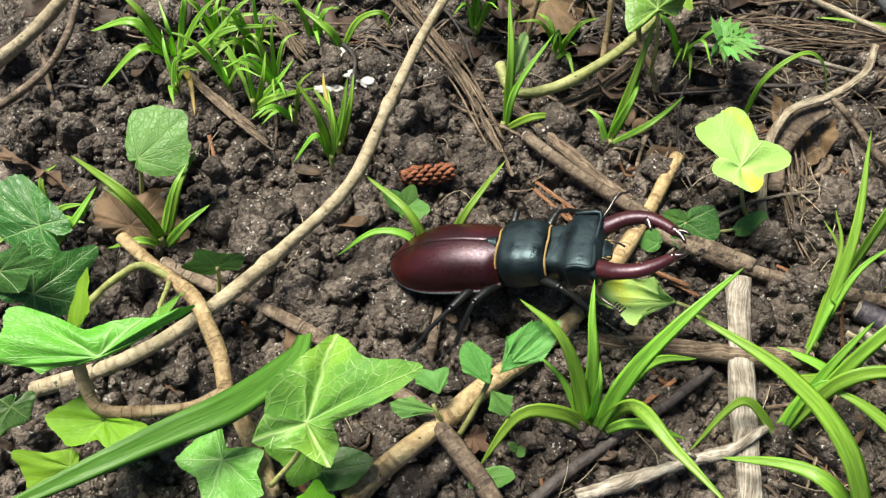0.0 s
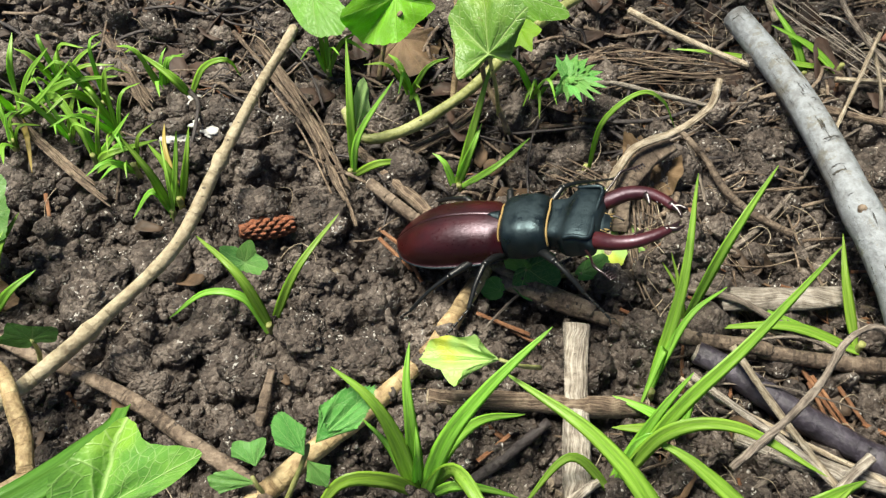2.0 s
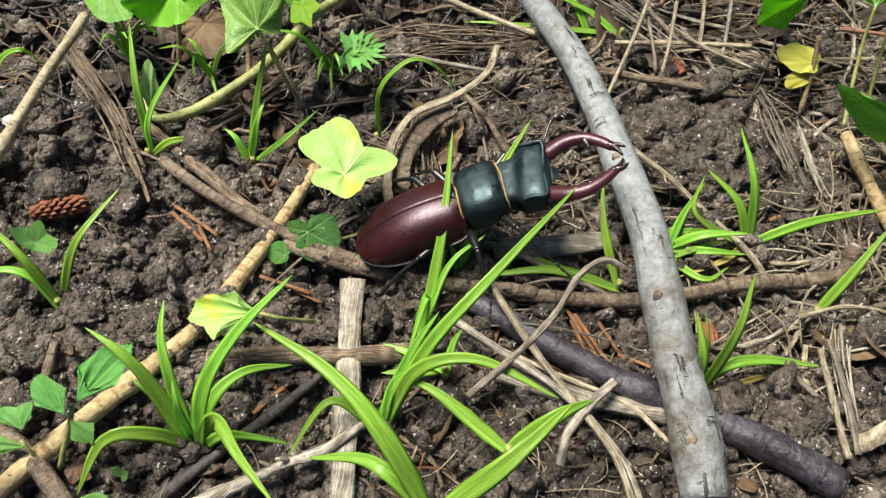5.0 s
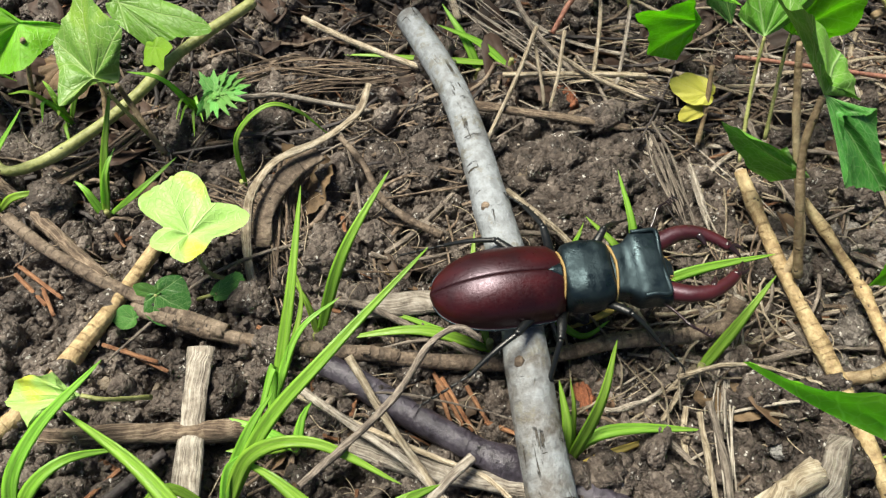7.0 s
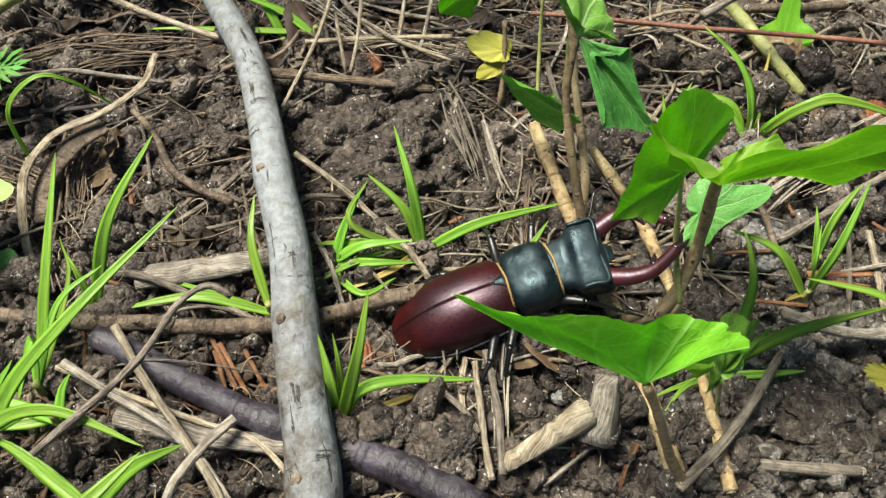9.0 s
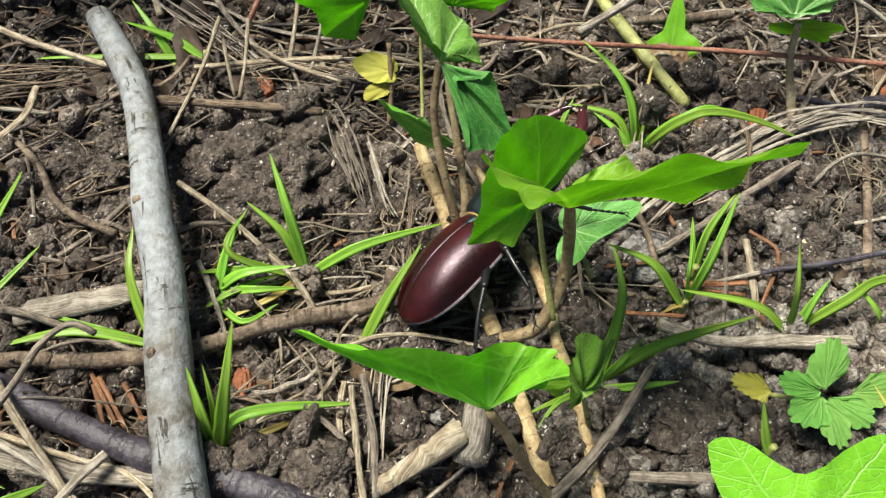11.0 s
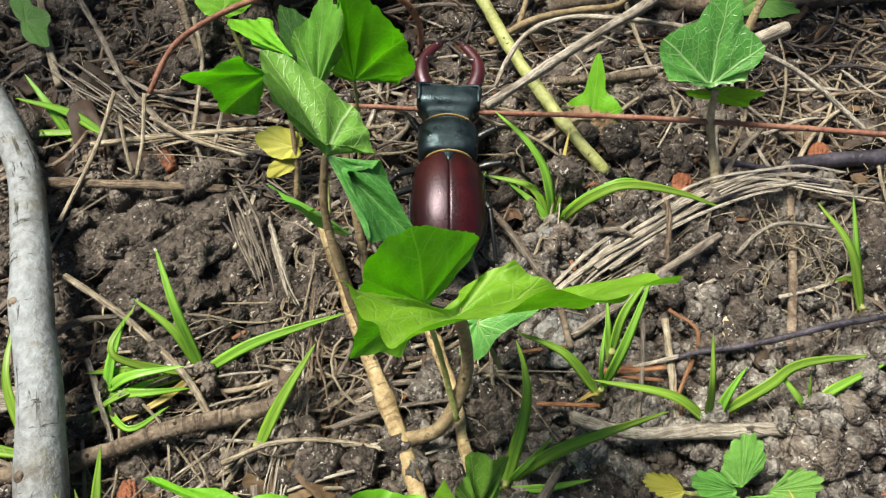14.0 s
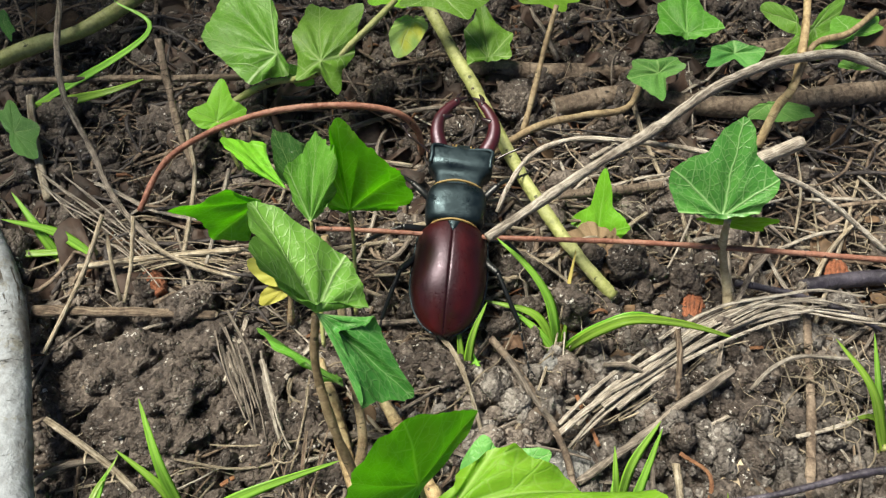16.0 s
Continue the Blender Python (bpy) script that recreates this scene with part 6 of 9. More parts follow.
leaf("leaf_blade", "", IVY, IVY3, (-24.9, 39.7, 15.0), (-33.6, 40.4, 16.0), (-28.9, 34.8, 10.0), lobe_angle=-62, parent=ivy_one)
leaf("leaf_blade", "", IVY_DARK, ROUND, (-23.1, 37.9, 8.0), (-14.1, 39.5, 8.0), (-19.2, 42.7, 8.0), lobe_angle=50, parent=ivy_one)
leaf("leaf_blade", "", IVY_LIME, IVY3, (-23.8, 30.7, 10.0), (-23.1, 35.3, 14.0), (-27.7, 32.7, 10.0), lobe_angle=62, parent=ivy_one)
leaf("leaf_blade", "", IVY_DARK, IVY3, (-83.6, 49.3, 12.0), (-87.6, 41.1, 10.0), (-80.6, 47.2, 10.0), lobe_angle=-60, parent=ivy_one)
palmate("leaf_blade", "", IVY, (-59.5, 51.3, 32.0), [(-118, (-69.0, 48.6, 31.0)), (-62, (-79.0, 50.5, 33.0)), (0, (-77.0, 60.0, 34.0)), (62, (-52.5, 58.0, 33.5)), (118, (-43.8, 60.7, 33.0))], sinus=(0.95, 0.9, 0.6, 1.0), basal=0.3, parent=ivy_one, puff=0.05)
palmate("leaf_blade", "", IVY_LIME, (-64.4, 55.8, 32.0), [(-62, (-68.2, 57.7, 30.0)), (0, (-62.7, 66.5, 37.0)), (62, (-61.5, 58.0, 35.0))], sinus=1.05, basal=0.3, parent=ivy_one)
palmate("leaf_blade", "", IVY, (-54.5, 65.0, 23.0), [(-62, (-57.0, 62.0, 22.0)), (0, (-53.5, 59.0, 25.0)), (62, (-48.2, 66.4, 28.0))], sinus=0.9, basal=0.5, parent=ivy_one, stalk=[(-56.3, 74.4, 16.0)])
palmate("leaf_blade", "", IVY_LIME, (-61.3, 43.9, 20.0), [(-118, (-64.8, 49.1, 21.5)), (-62, (-72.5, 44.5, 20.0)), (-20, (-66.5, 39.0, 21.0)), (50, (-55.4, 36.2, 21.5)), (118, (-51.5, 41.7, 22.0))], sinus=(1.0, 1.0, 0.62, 1.0), basal=0.6, parent=ivy_one, stalk=[(-64.2, 49.1, 22.0)])
palmate("leaf_blade", "", IVY_LIME, (-66.8, 36.4, 17.0), [(-118, (-66.5, 39.4, 18.5)), (-62, (-78.8, 39.4, 16.0)), (0, (-75.0, 33.5, 14.0)), (62, (-57.0, 37.0, 18.0))], sinus=(0.8, 1.0, 0.8), basal=0.6, parent=ivy_one)
palmate("leaf_blade", "", IVY_DEEP, (-41.1, 38.9, 12.5), [(-118, (-33.5, 40.5, 13.0)), (-62, (-33.0, 32.5, 12.0)), (0, (-43.0, 31.0, 12.0)), (62, (-50.1, 38.9, 12.0)), (118, (-45.4, 51.0, 14.0))], sinus=(0.85, 1.0, 0.8, 0.75), basal=0.5, parent=ivy_one)
leaf("ivy_leaf", "blue green fan shaped ivy leaf on a thin stalk", HERB, FAN, (-68.2, 104.4, 18.0), (-59.2, 114.4, 21.0), (-70.7, 116.1, 22.0), lobe_angle=60, stalk=[(-71.8, 103.7, 4.0), (-69.5, 104.5, 12.0)], cup=0.15, wave=0.06, category='ivy leaf')
leaf("ivy_leaf", "small blue green ivy leaf on soil", HERB, IVY3, (-47.7, 79.2, 14.0), (-50.7, 80.7, 19.0), (-41.5, 79.8, 17.0), lobe_angle=-75, stalk=[(-49.8, 76.6, 4.0), (-48.7, 78.6, 8.0)], category='ivy leaf')
leaf("dead_leaf", "withered curled ivy leaf, brown and tan", LITTER, IVY5, (-90.7, 103.1, 16.0), (-100.4, 107.5, 17.0), (-86.1, 101.4, 14.0), lobe_angle=-70, category='dead leaf', cup=0.4, wave=0.3)
leaf("dead_leaf", "crumpled pale dead leaf under the grass", LITTER, IVY3, (-72.6, 95.1, 5.0), (-65.0, 105.5, 6.0), (-80.1, 104.1, 8.0), lobe_angle=62, category='dead leaf', cup=0.4, wave=0.3)
strap = thing("strap_leaf", (-28.6, 65.7, 10.0), "broad dark green strap leaf held over the soil", "grass")
part("blade", blade_mesh([(0, 0, 0)] + [tuple(np.array(p) - np.array((-28.6, 65.7, 10.0))) for p in [(-29.1, 59.6, 14.0), (-32.6, 52.7, 18.0), (-39.1, 45.6, 22.0), (-47.7, 40.6, 24.0), (-57.4, 34.7, 26.0), (-69.0, 28.7, 26.0), (-77.0, 24.7, 26.0)]], 6.0, 3, STRAP), strap)
herb = thing("herb_seedling", (5.3, 47.3, 3.0), "young herb with toothed blue green leaflets", "herb")
stem("stalk", STEM_GREEN, 0.6, 0.5, [(3.1, 46.4, 3.0), (5.6, 49.2, 8.0), (8.3, 53.0, 13.0), (9.0, 54.5, 15.0)], herb)
stem("stalk", STEM_GREEN, 0.5, 0.4, [(0.5, 47.5, 4.0), (-1.0, 48.7, 8.0), (-2.1, 50.5, 10.0)], herb)
palmate("leaflet", "", HERB, (10.7, 54.1, 17.0), [(-60, (18.6, 55.6, 19.5)), (-25, (21.5, 59.5, 21.5)), (0, (22.0, 62.6, 22.0)), (25, (16.5, 62.6, 22.0)), (60, (11.8, 59.6, 21.0))], sinus=1.0, basal=0.9, parent=herb, bulge=0.03, teeth=0.07, wave=0.03)
palmate("leaflet", "", HERB, (8.8, 51.8, 17.0), [(-60, (9.4, 56.2, 19.2)), (0, (4.6, 59.2, 20.5)), (35, (3.0, 57.0, 20.0)), (70, (3.8, 53.6, 18.6))], sinus=1.05, basal=0.9, parent=herb, bulge=0.05, teeth=0.05, wave=0.03)
palmate("leaflet", "", HERB, (9.0, 51.6, 15.0), [(-60, (13.2, 50.8, 14.0)), (0, (12.4, 47.3, 12.0)), (60, (8.4, 48.6, 12.5))], sinus=1.05, basal=0.8, parent=herb, teeth=0.06)
palmate("leaflet", "", HERB, (-1.0, 51.6, 12.5), [(-90, (0.8, 53.6, 13.0)), (-45, (0.8, 56.6, 14.0)), (45, (-5.2, 56.0, 14.0)), (90, (-5.6, 53.4, 13.0))], sinus=(1.05, 0.9, 1.05), basal=0.7, parent=herb, bulge=0.12)
palmate("leaflet", "", HERB, (-1.2, 49.4, 9.0), [(-60, (-6.2, 52.2, 10.0)), (0, (-10.6, 50.6, 10.0)), (60, (-8.0, 47.6, 9.0))], sinus=1.08, basal=0.8, parent=herb)
leaf("dead_leaf", "shrivelled pale herb leaf on soil", LITTER, IVY3, (6.0, 46.0, 3.0), (9.3, 43.6, 2.0), (5.8, 42.6, 3.0), lobe_angle=-60, category='dead leaf', wave=0.3)
seedling = thing("herb_seedling", (55.5, 92.9, 1.0), "tiny seedling with smooth oval leaves", "herb")
leaf("leaflet", "dark green oval seed leaf", IVY_DARK, ROUND, (55.4, 94.7, 7.0), (61.9, 90.5, 5.0), (62.3, 95.9, 9.0), lobe_angle=50, stalk=[(53.5, 93.3, 2.0)], parent=seedling, wave=0.02)
leaf("leaflet", "", HERB, ROUND, (55.4, 94.7, 7.0), (50.1, 96.9, 7.0), (52.5, 94.7, 5.0), lobe_angle=50, parent=seedling, wave=0.02)
leaf("leaflet", "", HERB, ROUND, (49.5, 91.5, 3.0), (44.9, 92.9, 4.0), (48.4, 94.0, 5.0), lobe_angle=-50, parent=seedling, wave=0.02)
leaf("leaflet", "", HERB, ROUND, (68.2, 94.1, 5.0), (74.9, 96.8, 7.0), (70.6, 97.0, 7.0), lobe_angle=50, stalk=[(62.9, 95.5, 1.0)], parent=seedling, wave=0.02)
seedling_two = thing("herb_seedling", (-11.0, 102.9, 0.0), "tiny blue green seedling by the cone", "herb")
leaf("leaflet", "", HERB, ROUND, (-9.1, 101.6, 3.0), (-14.6, 104.5, 5.0), (-10.7, 104.5, 5.0), lobe_angle=50, parent=seedling_two, wave=0.03)
leaf("leaflet", "", HERB, ROUND, (-9.1, 101.6, 3.0), (-3.8, 98.8, 4.0), (-5.1, 102.3, 5.0), lobe_angle=50, parent=seedling_two, wave=0.03)
leaf("leaflet", "", HERB, ROUND, (-9.1, 101.6, 3.0), (-7.4, 105.0, 7.0), (-10.6, 103.7, 5.0), lobe_angle=50, parent=seedling_two, wave=0.03)
clover = thing("herb_seedling", (9.1, 38.4, 0.0), "small round leaved seedlings on bare soil", "herb")
leaf("leaflet", "", HERB, ROUND, (8.4, 37.8, 3.0), (13.6, 38.6, 4.0), (11.8, 36.3, 3.0), lobe_angle=50, parent=clover, wave=0.03)
leaf("leaflet", "", HERB, ROUND, (7.8, 37.8, 3.0), (5.3, 35.9, 3.0), (8.0, 35.6, 3.0), lobe_angle=50, parent=clover, wave=0.03)
leaf("leaflet", "", HERB, ROUND, (14.6, 44.3, 1.0), (12.9, 45.0, 2.0), (13.9, 45.5, 2.0), lobe_angle=50, parent=clover, wave=0.03)
leaf("leaflet", "", HERB, ROUND, (14.9, 43.9, 1.0), (16.4, 42.9, 2.0), (16.0, 44.3, 2.0), lobe_angle=50, parent=clover, wave=0.03)
yellow_ivy = palmate("ivy_leaf", "pale lime ivy leaf turning yellow at its base", IVY_YELLOW, (65.4, 101.6, 18.6), [(-150, (65.2, 93.0, 20.6)), (-90, (58.0, 98.8, 21.2)), (-30, (55.6, 110.0, 22.0)), (25, (65.8, 115.7, 22.8)), (90, (78.2, 105.7, 17.2))], sinus=(0.9, 0.55, 1.0, 0.74), basal=1.25, bulge=0.16, wave=0.03, stalk=[(72.1, 98.0, 3.0), (67.5, 96.5, 11.0)], category="ivy leaf")
palmate("ivy_leaf", "fallen yellow green ivy leaf resting on grass", IVY_YELLOW, (46.0, 68.2, 19.0), [(-62, (41.3, 72.2, 22.0)), (-20, (32.5, 73.5, 17.0)), (0, (31.0, 70.0, 14.2)), (50, (36.6, 63.8, 19.6))], sinus=(1.05, 1.02, 0.95), basal=0.3, bulge=0.1, wave=0.10, stalk=[(55.5, 70.5, 8.0), (50.0, 67.5, 17.0)], category="ivy leaf")
ivy_two = thing("ivy_plant", (32.3, 147.4, 4.0), "ivy shoot with shiny leaves over the pale stem", "ivy", "ivy plants")
stem("stem", STEM_BROWN, 0.8, 0.7, [(41.5, 144.4, 6.0), (42.5, 150.2, 12.0), (43.0, 155.5, 22.0), (43.0, 158.7, 28.0)], ivy_two)
stem("stem", STEM_BROWN, 0.7, 0.6, [(22.6, 154.6, 6.0), (25.1, 158.3, 16.0), (29.3, 154.9, 28.0)], ivy_two)
stem("stem", STEM_BROWN, 0.8, 0.7, [(55.3, 136.3, 4.0), (53.0, 139.0, 10.0), (49.9, 144.5, 14.0), (48.4, 145.6, 20.0)], ivy_two)
leaf("leaf_blade", "", IVY, ARROW, (49.7, 166.9, 26.0), (71.3, 158.3, 24.0), (61.0, 155.0, 22.0), lobe_angle=-60, parent=ivy_two, cup=0.2, wave=0.08)
leaf("leaf_blade", "", IVY, SHIELD, (6.6, 168.9, 22.0), (8.5, 155.7, 20.0), (16.2, 156.9, 22.0), lobe_angle=60, parent=ivy_two)
leaf("leaf_blade", "", IVY_LIME, IVY3, (58.2, 152.6, 24.0), (60.3, 144.3, 24.0), (55.3, 148.9, 22.0), lobe_angle=-60, parent=ivy_two)
palmate("leaf_blade", "ivy leaf with a yellow blotched edge", IVY_NICKED, (48.6, 135.5, 33.0), [(-118, (53.5, 134.5, 32.0)), (-62, (57.0, 140.0, 42.0)), (0, (47.5, 153.0, 44.0)), (62, (40.5, 146.0, 34.5)), (118, (41.4, 129.0, 32.0))], sinus=(1.0, 0.98, 1.0, 0.95), basal=0.4, parent=ivy_two, puff=0.05, stalk=[(53.0, 139.0, 8.0), (51.0, 136.0, 22.0)])
palmate("leaf_blade", "", IVY_LIME, (28.0, 160.0, 28.5), [(-118, (38.0, 159.5, 26.0)), (-62, (28.0, 148.0, 25.0)), (0, (19.5, 152.0, 21.5)), (62, (14.8, 151.5, 30.0)), (118, (22.0, 163.0, 33.0))], sinus=(1.0, 1.05, 1.0, 0.95), basal=0.4, parent=ivy_two)
palmate("ivy_leaf", "small pale folded ivy leaf bud", IVY_BUD, (17.0, 134.8, 9.0), [(-62, (15.6, 137.0, 14.5)), (0, (19.8, 140.5, 21.5)), (62, (21.2, 136.4, 15.0))], sinus=1.15, basal=0.6, stalk=[(15.2, 135.3, 5.0)], category="ivy leaf")
feather = thing("herb_seedling", (70.0, 145.6, 8.0), "feathery blue green herb leaf spray", "herb")
leaf("leaflet", "", HERB, OVAL, (70.0, 143.6, 16.0), (67.6, 148.1, 18.3), (70.1, 146.6, 17.0), lobe_angle=25, parent=feather, teeth=0.35, tooth_count=18, veins=(0,))
leaf("leaflet", "", HERB, OVAL, (70.0, 143.6, 16.0), (70.4, 149.6, 17.1), (71.5, 146.0, 17.0), lobe_angle=25, parent=feather, teeth=0.35, tooth_count=18, veins=(0,))
leaf("leaflet", "", HERB, OVAL, (70.0, 143.6, 16.0), (73.2, 150.4, 15.9), (72.7, 145.2, 17.0), lobe_angle=25, parent=feather, teeth=0.35, tooth_count=18, veins=(0,))
leaf("leaflet", "", HERB, OVAL, (70.0, 143.6, 16.0), (75.6, 150.0, 15.1), (73.6, 144.0, 17.0), lobe_angle=25, parent=feather, teeth=0.35, tooth_count=18, veins=(0,))
leaf("leaflet", "", HERB, OVAL, (70.0, 143.6, 16.0), (77.4, 148.1, 15.1), (74.2, 142.7, 17.0), lobe_angle=25, parent=feather, teeth=0.35, tooth_count=18, veins=(0,))
leaf("leaflet", "", HERB, OVAL, (70.0, 143.6, 16.0), (78.3, 145.1, 15.9), (74.3, 141.4, 17.0), lobe_angle=25, parent=feather, teeth=0.35, tooth_count=18, veins=(0,))
leaf("leaflet", "", HERB, OVAL, (70.0, 143.6, 16.0), (78.3, 141.6, 17.1), (73.9, 140.3, 17.0), lobe_angle=25, parent=feather, teeth=0.35, tooth_count=18, veins=(0,))
leaf("leaflet", "", HERB, OVAL, (70.0, 143.6, 16.0), (77.5, 138.2, 18.3), (73.2, 139.3, 17.0), lobe_angle=25, parent=feather, teeth=0.35, tooth_count=18, veins=(0,))
leaf("leaflet", "", HERB, OVAL, (70.0, 143.6, 16.0), (75.9, 135.7, 18.9), (72.1, 138.7, 17.0), lobe_angle=25, parent=feather, teeth=0.35, tooth_count=18, veins=(0,))
leaf("leaflet", "", HERB, OVAL, (70.0, 143.6, 16.0), (73.8, 134.5, 18.8), (70.8, 138.5, 17.0), lobe_angle=25, parent=feather, teeth=0.35, tooth_count=18, veins=(0,))
leaf("leaflet", "", HERB, OVAL, (70.0, 143.6, 16.0), (71.4, 134.7, 18.0), (69.4, 138.7, 17.0), lobe_angle=25, parent=feather, teeth=0.35, tooth_count=18, veins=(0,))
leaf("leaflet", "", HERB, OVAL, (70.0, 143.6, 16.0), (68.9, 136.0, 16.8), (68.1, 139.4, 17.0), lobe_angle=25, parent=feather, teeth=0.35, tooth_count=18, veins=(0,))
leaf("leaflet", "", HERB, OVAL, (70.0, 143.6, 16.0), (66.4, 137.9, 15.6), (67.0, 140.3, 17.0), lobe_angle=25, parent=feather, teeth=0.35, tooth_count=18, veins=(0,))


# ---- the ivy that hides the beetle ----
ivy_three = thing("ivy_plant", (209.0, 54.3, 2.0), "tall ivy shoot with broad lime leaves over the soil", "ivy", "ivy plants")
stem("stem", STEM_BROWN, 1.6, 1.1, [(199.9, 54.7, 3.0), (206.9, 53.4, 8.0), (213.1, 58.4, 14.0), (214.7, 61.7, 22.0), (212.9, 62.7, 36.0), (211.3, 61.9, 43.0)], ivy_three, "brown ivy stem")
stem("stem", STEM_GREEN, 0.7, 0.5, [(210.6, 53.5, 10.0), (209.8, 61.4, 20.0), (208.1, 64.5, 32.0), (207.0, 66.3, 39.0)], ivy_three)
stem("stem", STEM_BROWN, 1.1, 0.8, [(199.2, 17.9, 6.0), (195.0, 21.5, 14.0), (189.5, 26.0, 30.0), (186.3, 28.8, 38.0)], ivy_three)
stem("stem", STEM_BROWN, 1.1, 0.8, [(195.8, 79.6, 5.0), (200.0, 84.9, 10.0), (201.4, 94.8, 16.0), (202.0, 105.6, 23.0), (202.8, 114.5, 30.0), (202.3, 120.2, 38.0)], ivy_three)
stem("stem", STEM_BROWN, 1.1, 0.8, [(197.5, 78.0, 8.0), (195.3, 86.5, 22.0), (194.8, 95.0, 33.0), (197.0, 100.6, 42.5)], ivy_three)
palmate("leaf_blade", "curled fresh ivy leaf", IVY, (207.7, 33.8, 20.0), [(-118, (205.0, 31.4, 16.0)), (-62, (204.4, 37.0, 27.0)), (0, (207.9, 40.4, 32.0)), (62, (214.6, 39.0, 29.0)), (118, (211.7, 33.5, 21.0))], sinus=(0.85, 0.8, 1.0, 0.85), basal=0.5, parent=ivy_three, puff=0.1, wave=0.1, stalk=[(210.8, 30.9, 6.0)])
palmate("leaf_blade", "", IVY_LIME, (204.4, 33.5, 26.0), [(-62, (202.1, 32.9, 22.0)), (0, (198.4, 35.1, 26.0)), (62, (202.5, 38.0, 30.0))], sinus=1.0, basal=0.5, parent=ivy_three)
leaf("leaf_blade", "", HERB, ARROW, (219.7, 69.5, 18.0), (234.9, 69.6, 22.0), (221.4, 64.4, 16.0), lobe_angle=-60, stalk=[(223.7, 63.0, 6.0)], parent=ivy_three, cup=0.1, wave=0.06)
leaf("leaf_blade", "bright ivy leaf close to the camera", IVY_LIME, VEE, (221.3, -2.8, 46.0), (237.0, 5.9, 54.0), (213.7, 12.5, 52.0), lobe_angle=66, parent=ivy_three, cup=0.12, wave=0.08)
palmate("leaf_blade", "broad fresh ivy leaf tilted up on its stalk", IVY_FRESH, (210.6, 60.2, 43.0), [(-118, (191.0, 60.0, 58.5)), (-62, (200.5, 50.4, 66.5)), (0, (235.5, 42.0, 72.6)), (62, (232.6, 59.4, 44.5)), (118, (220.2, 68.0, 41.5))], sinus=(0.98, 1.02, 1.06, 1.0), basal=0.45, parent=ivy_three, wave=0.11)
palmate("leaf_blade", "lime ivy leaf lit from behind", IVY_LIME, (207.0, 66.3, 39.6), [(-118, (201.0, 60.5, 33.0)), (-62, (192.0, 61.5, 35.5)), (-20, (195.5, 64.5, 50.0)), (20, (197.5, 66.2, 61.0)), (62, (206.7, 70.6, 57.0)), (118, (220.2, 75.0, 42.5))], sinus=(0.9, 0.92, 1.0, 1.05, 1.05), basal=0.3, parent=ivy_three, wave=0.05)
palmate("leaf_blade", "broad lime ivy leaf tilted up on its stalk", IVY_LIME, (186.0, 29.0, 38.4), [(-118, (197.0, 27.0, 54.5)), (-62, (192.5, 33.0, 50.0)), (-30, (178.8, 36.8, 53.5)), (0, (157.5, 45.3, 45.5)), (62, (176.0, 40.5, 37.5)), (118, (191.0, 37.0, 35.5))], sinus=(1.0, 1.0, 0.98, 0.95, 0.9), basal=0.5, parent=ivy_three, wave=0.12)
palmate("leaf_blade", "large fresh ivy leaf with pale veins", IVY_DEEP, (197.2, 100.6, 43.0), [(-118, (192.7, 101.5, 51.2)), (-62, (187.9, 105.7, 60.0)), (0, (191.1, 121.5, 53.8)), (62, (204.9, 111.0, 43.0)), (118, (207.2, 101.5, 39.6))], sinus=(0.97, 0.9, 1.0, 1.05), basal=0.9, parent=ivy_three, wave=0.07, puff=0.05)
# Greener-dark than its upper half: the underside's shadow is put into the colour.
palmate("leaf_blade", "ivy leaf with pale veins, brushed by the beetle", IVY_GLOSS, (197.2, 100.6, 43.0), [(-62, (207.6, 98.0, 41.0)), (0, (211.2, 85.9, 26.9)), (62, (201.2, 83.4, 35.8))], sinus=(1.0, 0.95), basal=0.75, parent=ivy_three, wave=0.06, puff=0.05)
pushed_blade = BLADES[-1]
palmate("leaf_blade", "", IVY, (199.0, 93.0, 25.0), [(-62, (198.5, 101.0, 12.0)), (0, (184.0, 109.5, 25.5)), (62, (192.5, 97.0, 31.0))], sinus=(1.1, 1.1), basal=0.35, parent=ivy_three, wave=0.06)
palmate("leaf_blade", "lime ivy leaf speckled with dark spots", IVY_LIME, (190.9, 141.5, 26.0), [(-90, (186.0, 138.0, 16.5)), (-62, (178.0, 139.5, 18.5)), (0, (171.4, 139.5, 32.6)), (62, (185.0, 139.5, 35.0))], sinus=(1.0, 0.85, 0.95), basal=0.5, parent=ivy_three, wave=0.05)
palmate("leaf_blade", "", IVY, (200.5, 129.5, 31.0), [(-118, (196.5, 138.0, 29.0)), (-62, (198.5, 138.5, 40.0)), (0, (205.4, 138.0, 49.5)), (62, (208.8, 128.3, 53.0)), (118, (205.0, 126.0, 38.0))], sinus=(1.0, 0.95, 0.95, 0.95), basal=0.3, parent=ivy_three, wave=0.07, stalk=[(197.0, 112.0, 6.0), (199.5, 124.0, 20.0)])
palmate("leaf_blade", "", IVY_LIME, (209.4, 132.3, 27.9), [(-118, (203.5, 131.5, 33.5)), (-62, (206.0, 131.6, 47.0)), (0, (208.9, 131.4, 58.0)), (40, (217.4, 128.0, 48.5)), (90, (223.6, 129.3, 31.2)), (118, (219.9, 131.5, 25.0))], sinus=(1.02, 1.05, 1.05, 1.05, 1.02), basal=0.9, parent=ivy_three, wave=0.05, stalk=[(206.0, 118.0, 6.0), (209.0, 129.0, 20.0)], bulge=0.06)
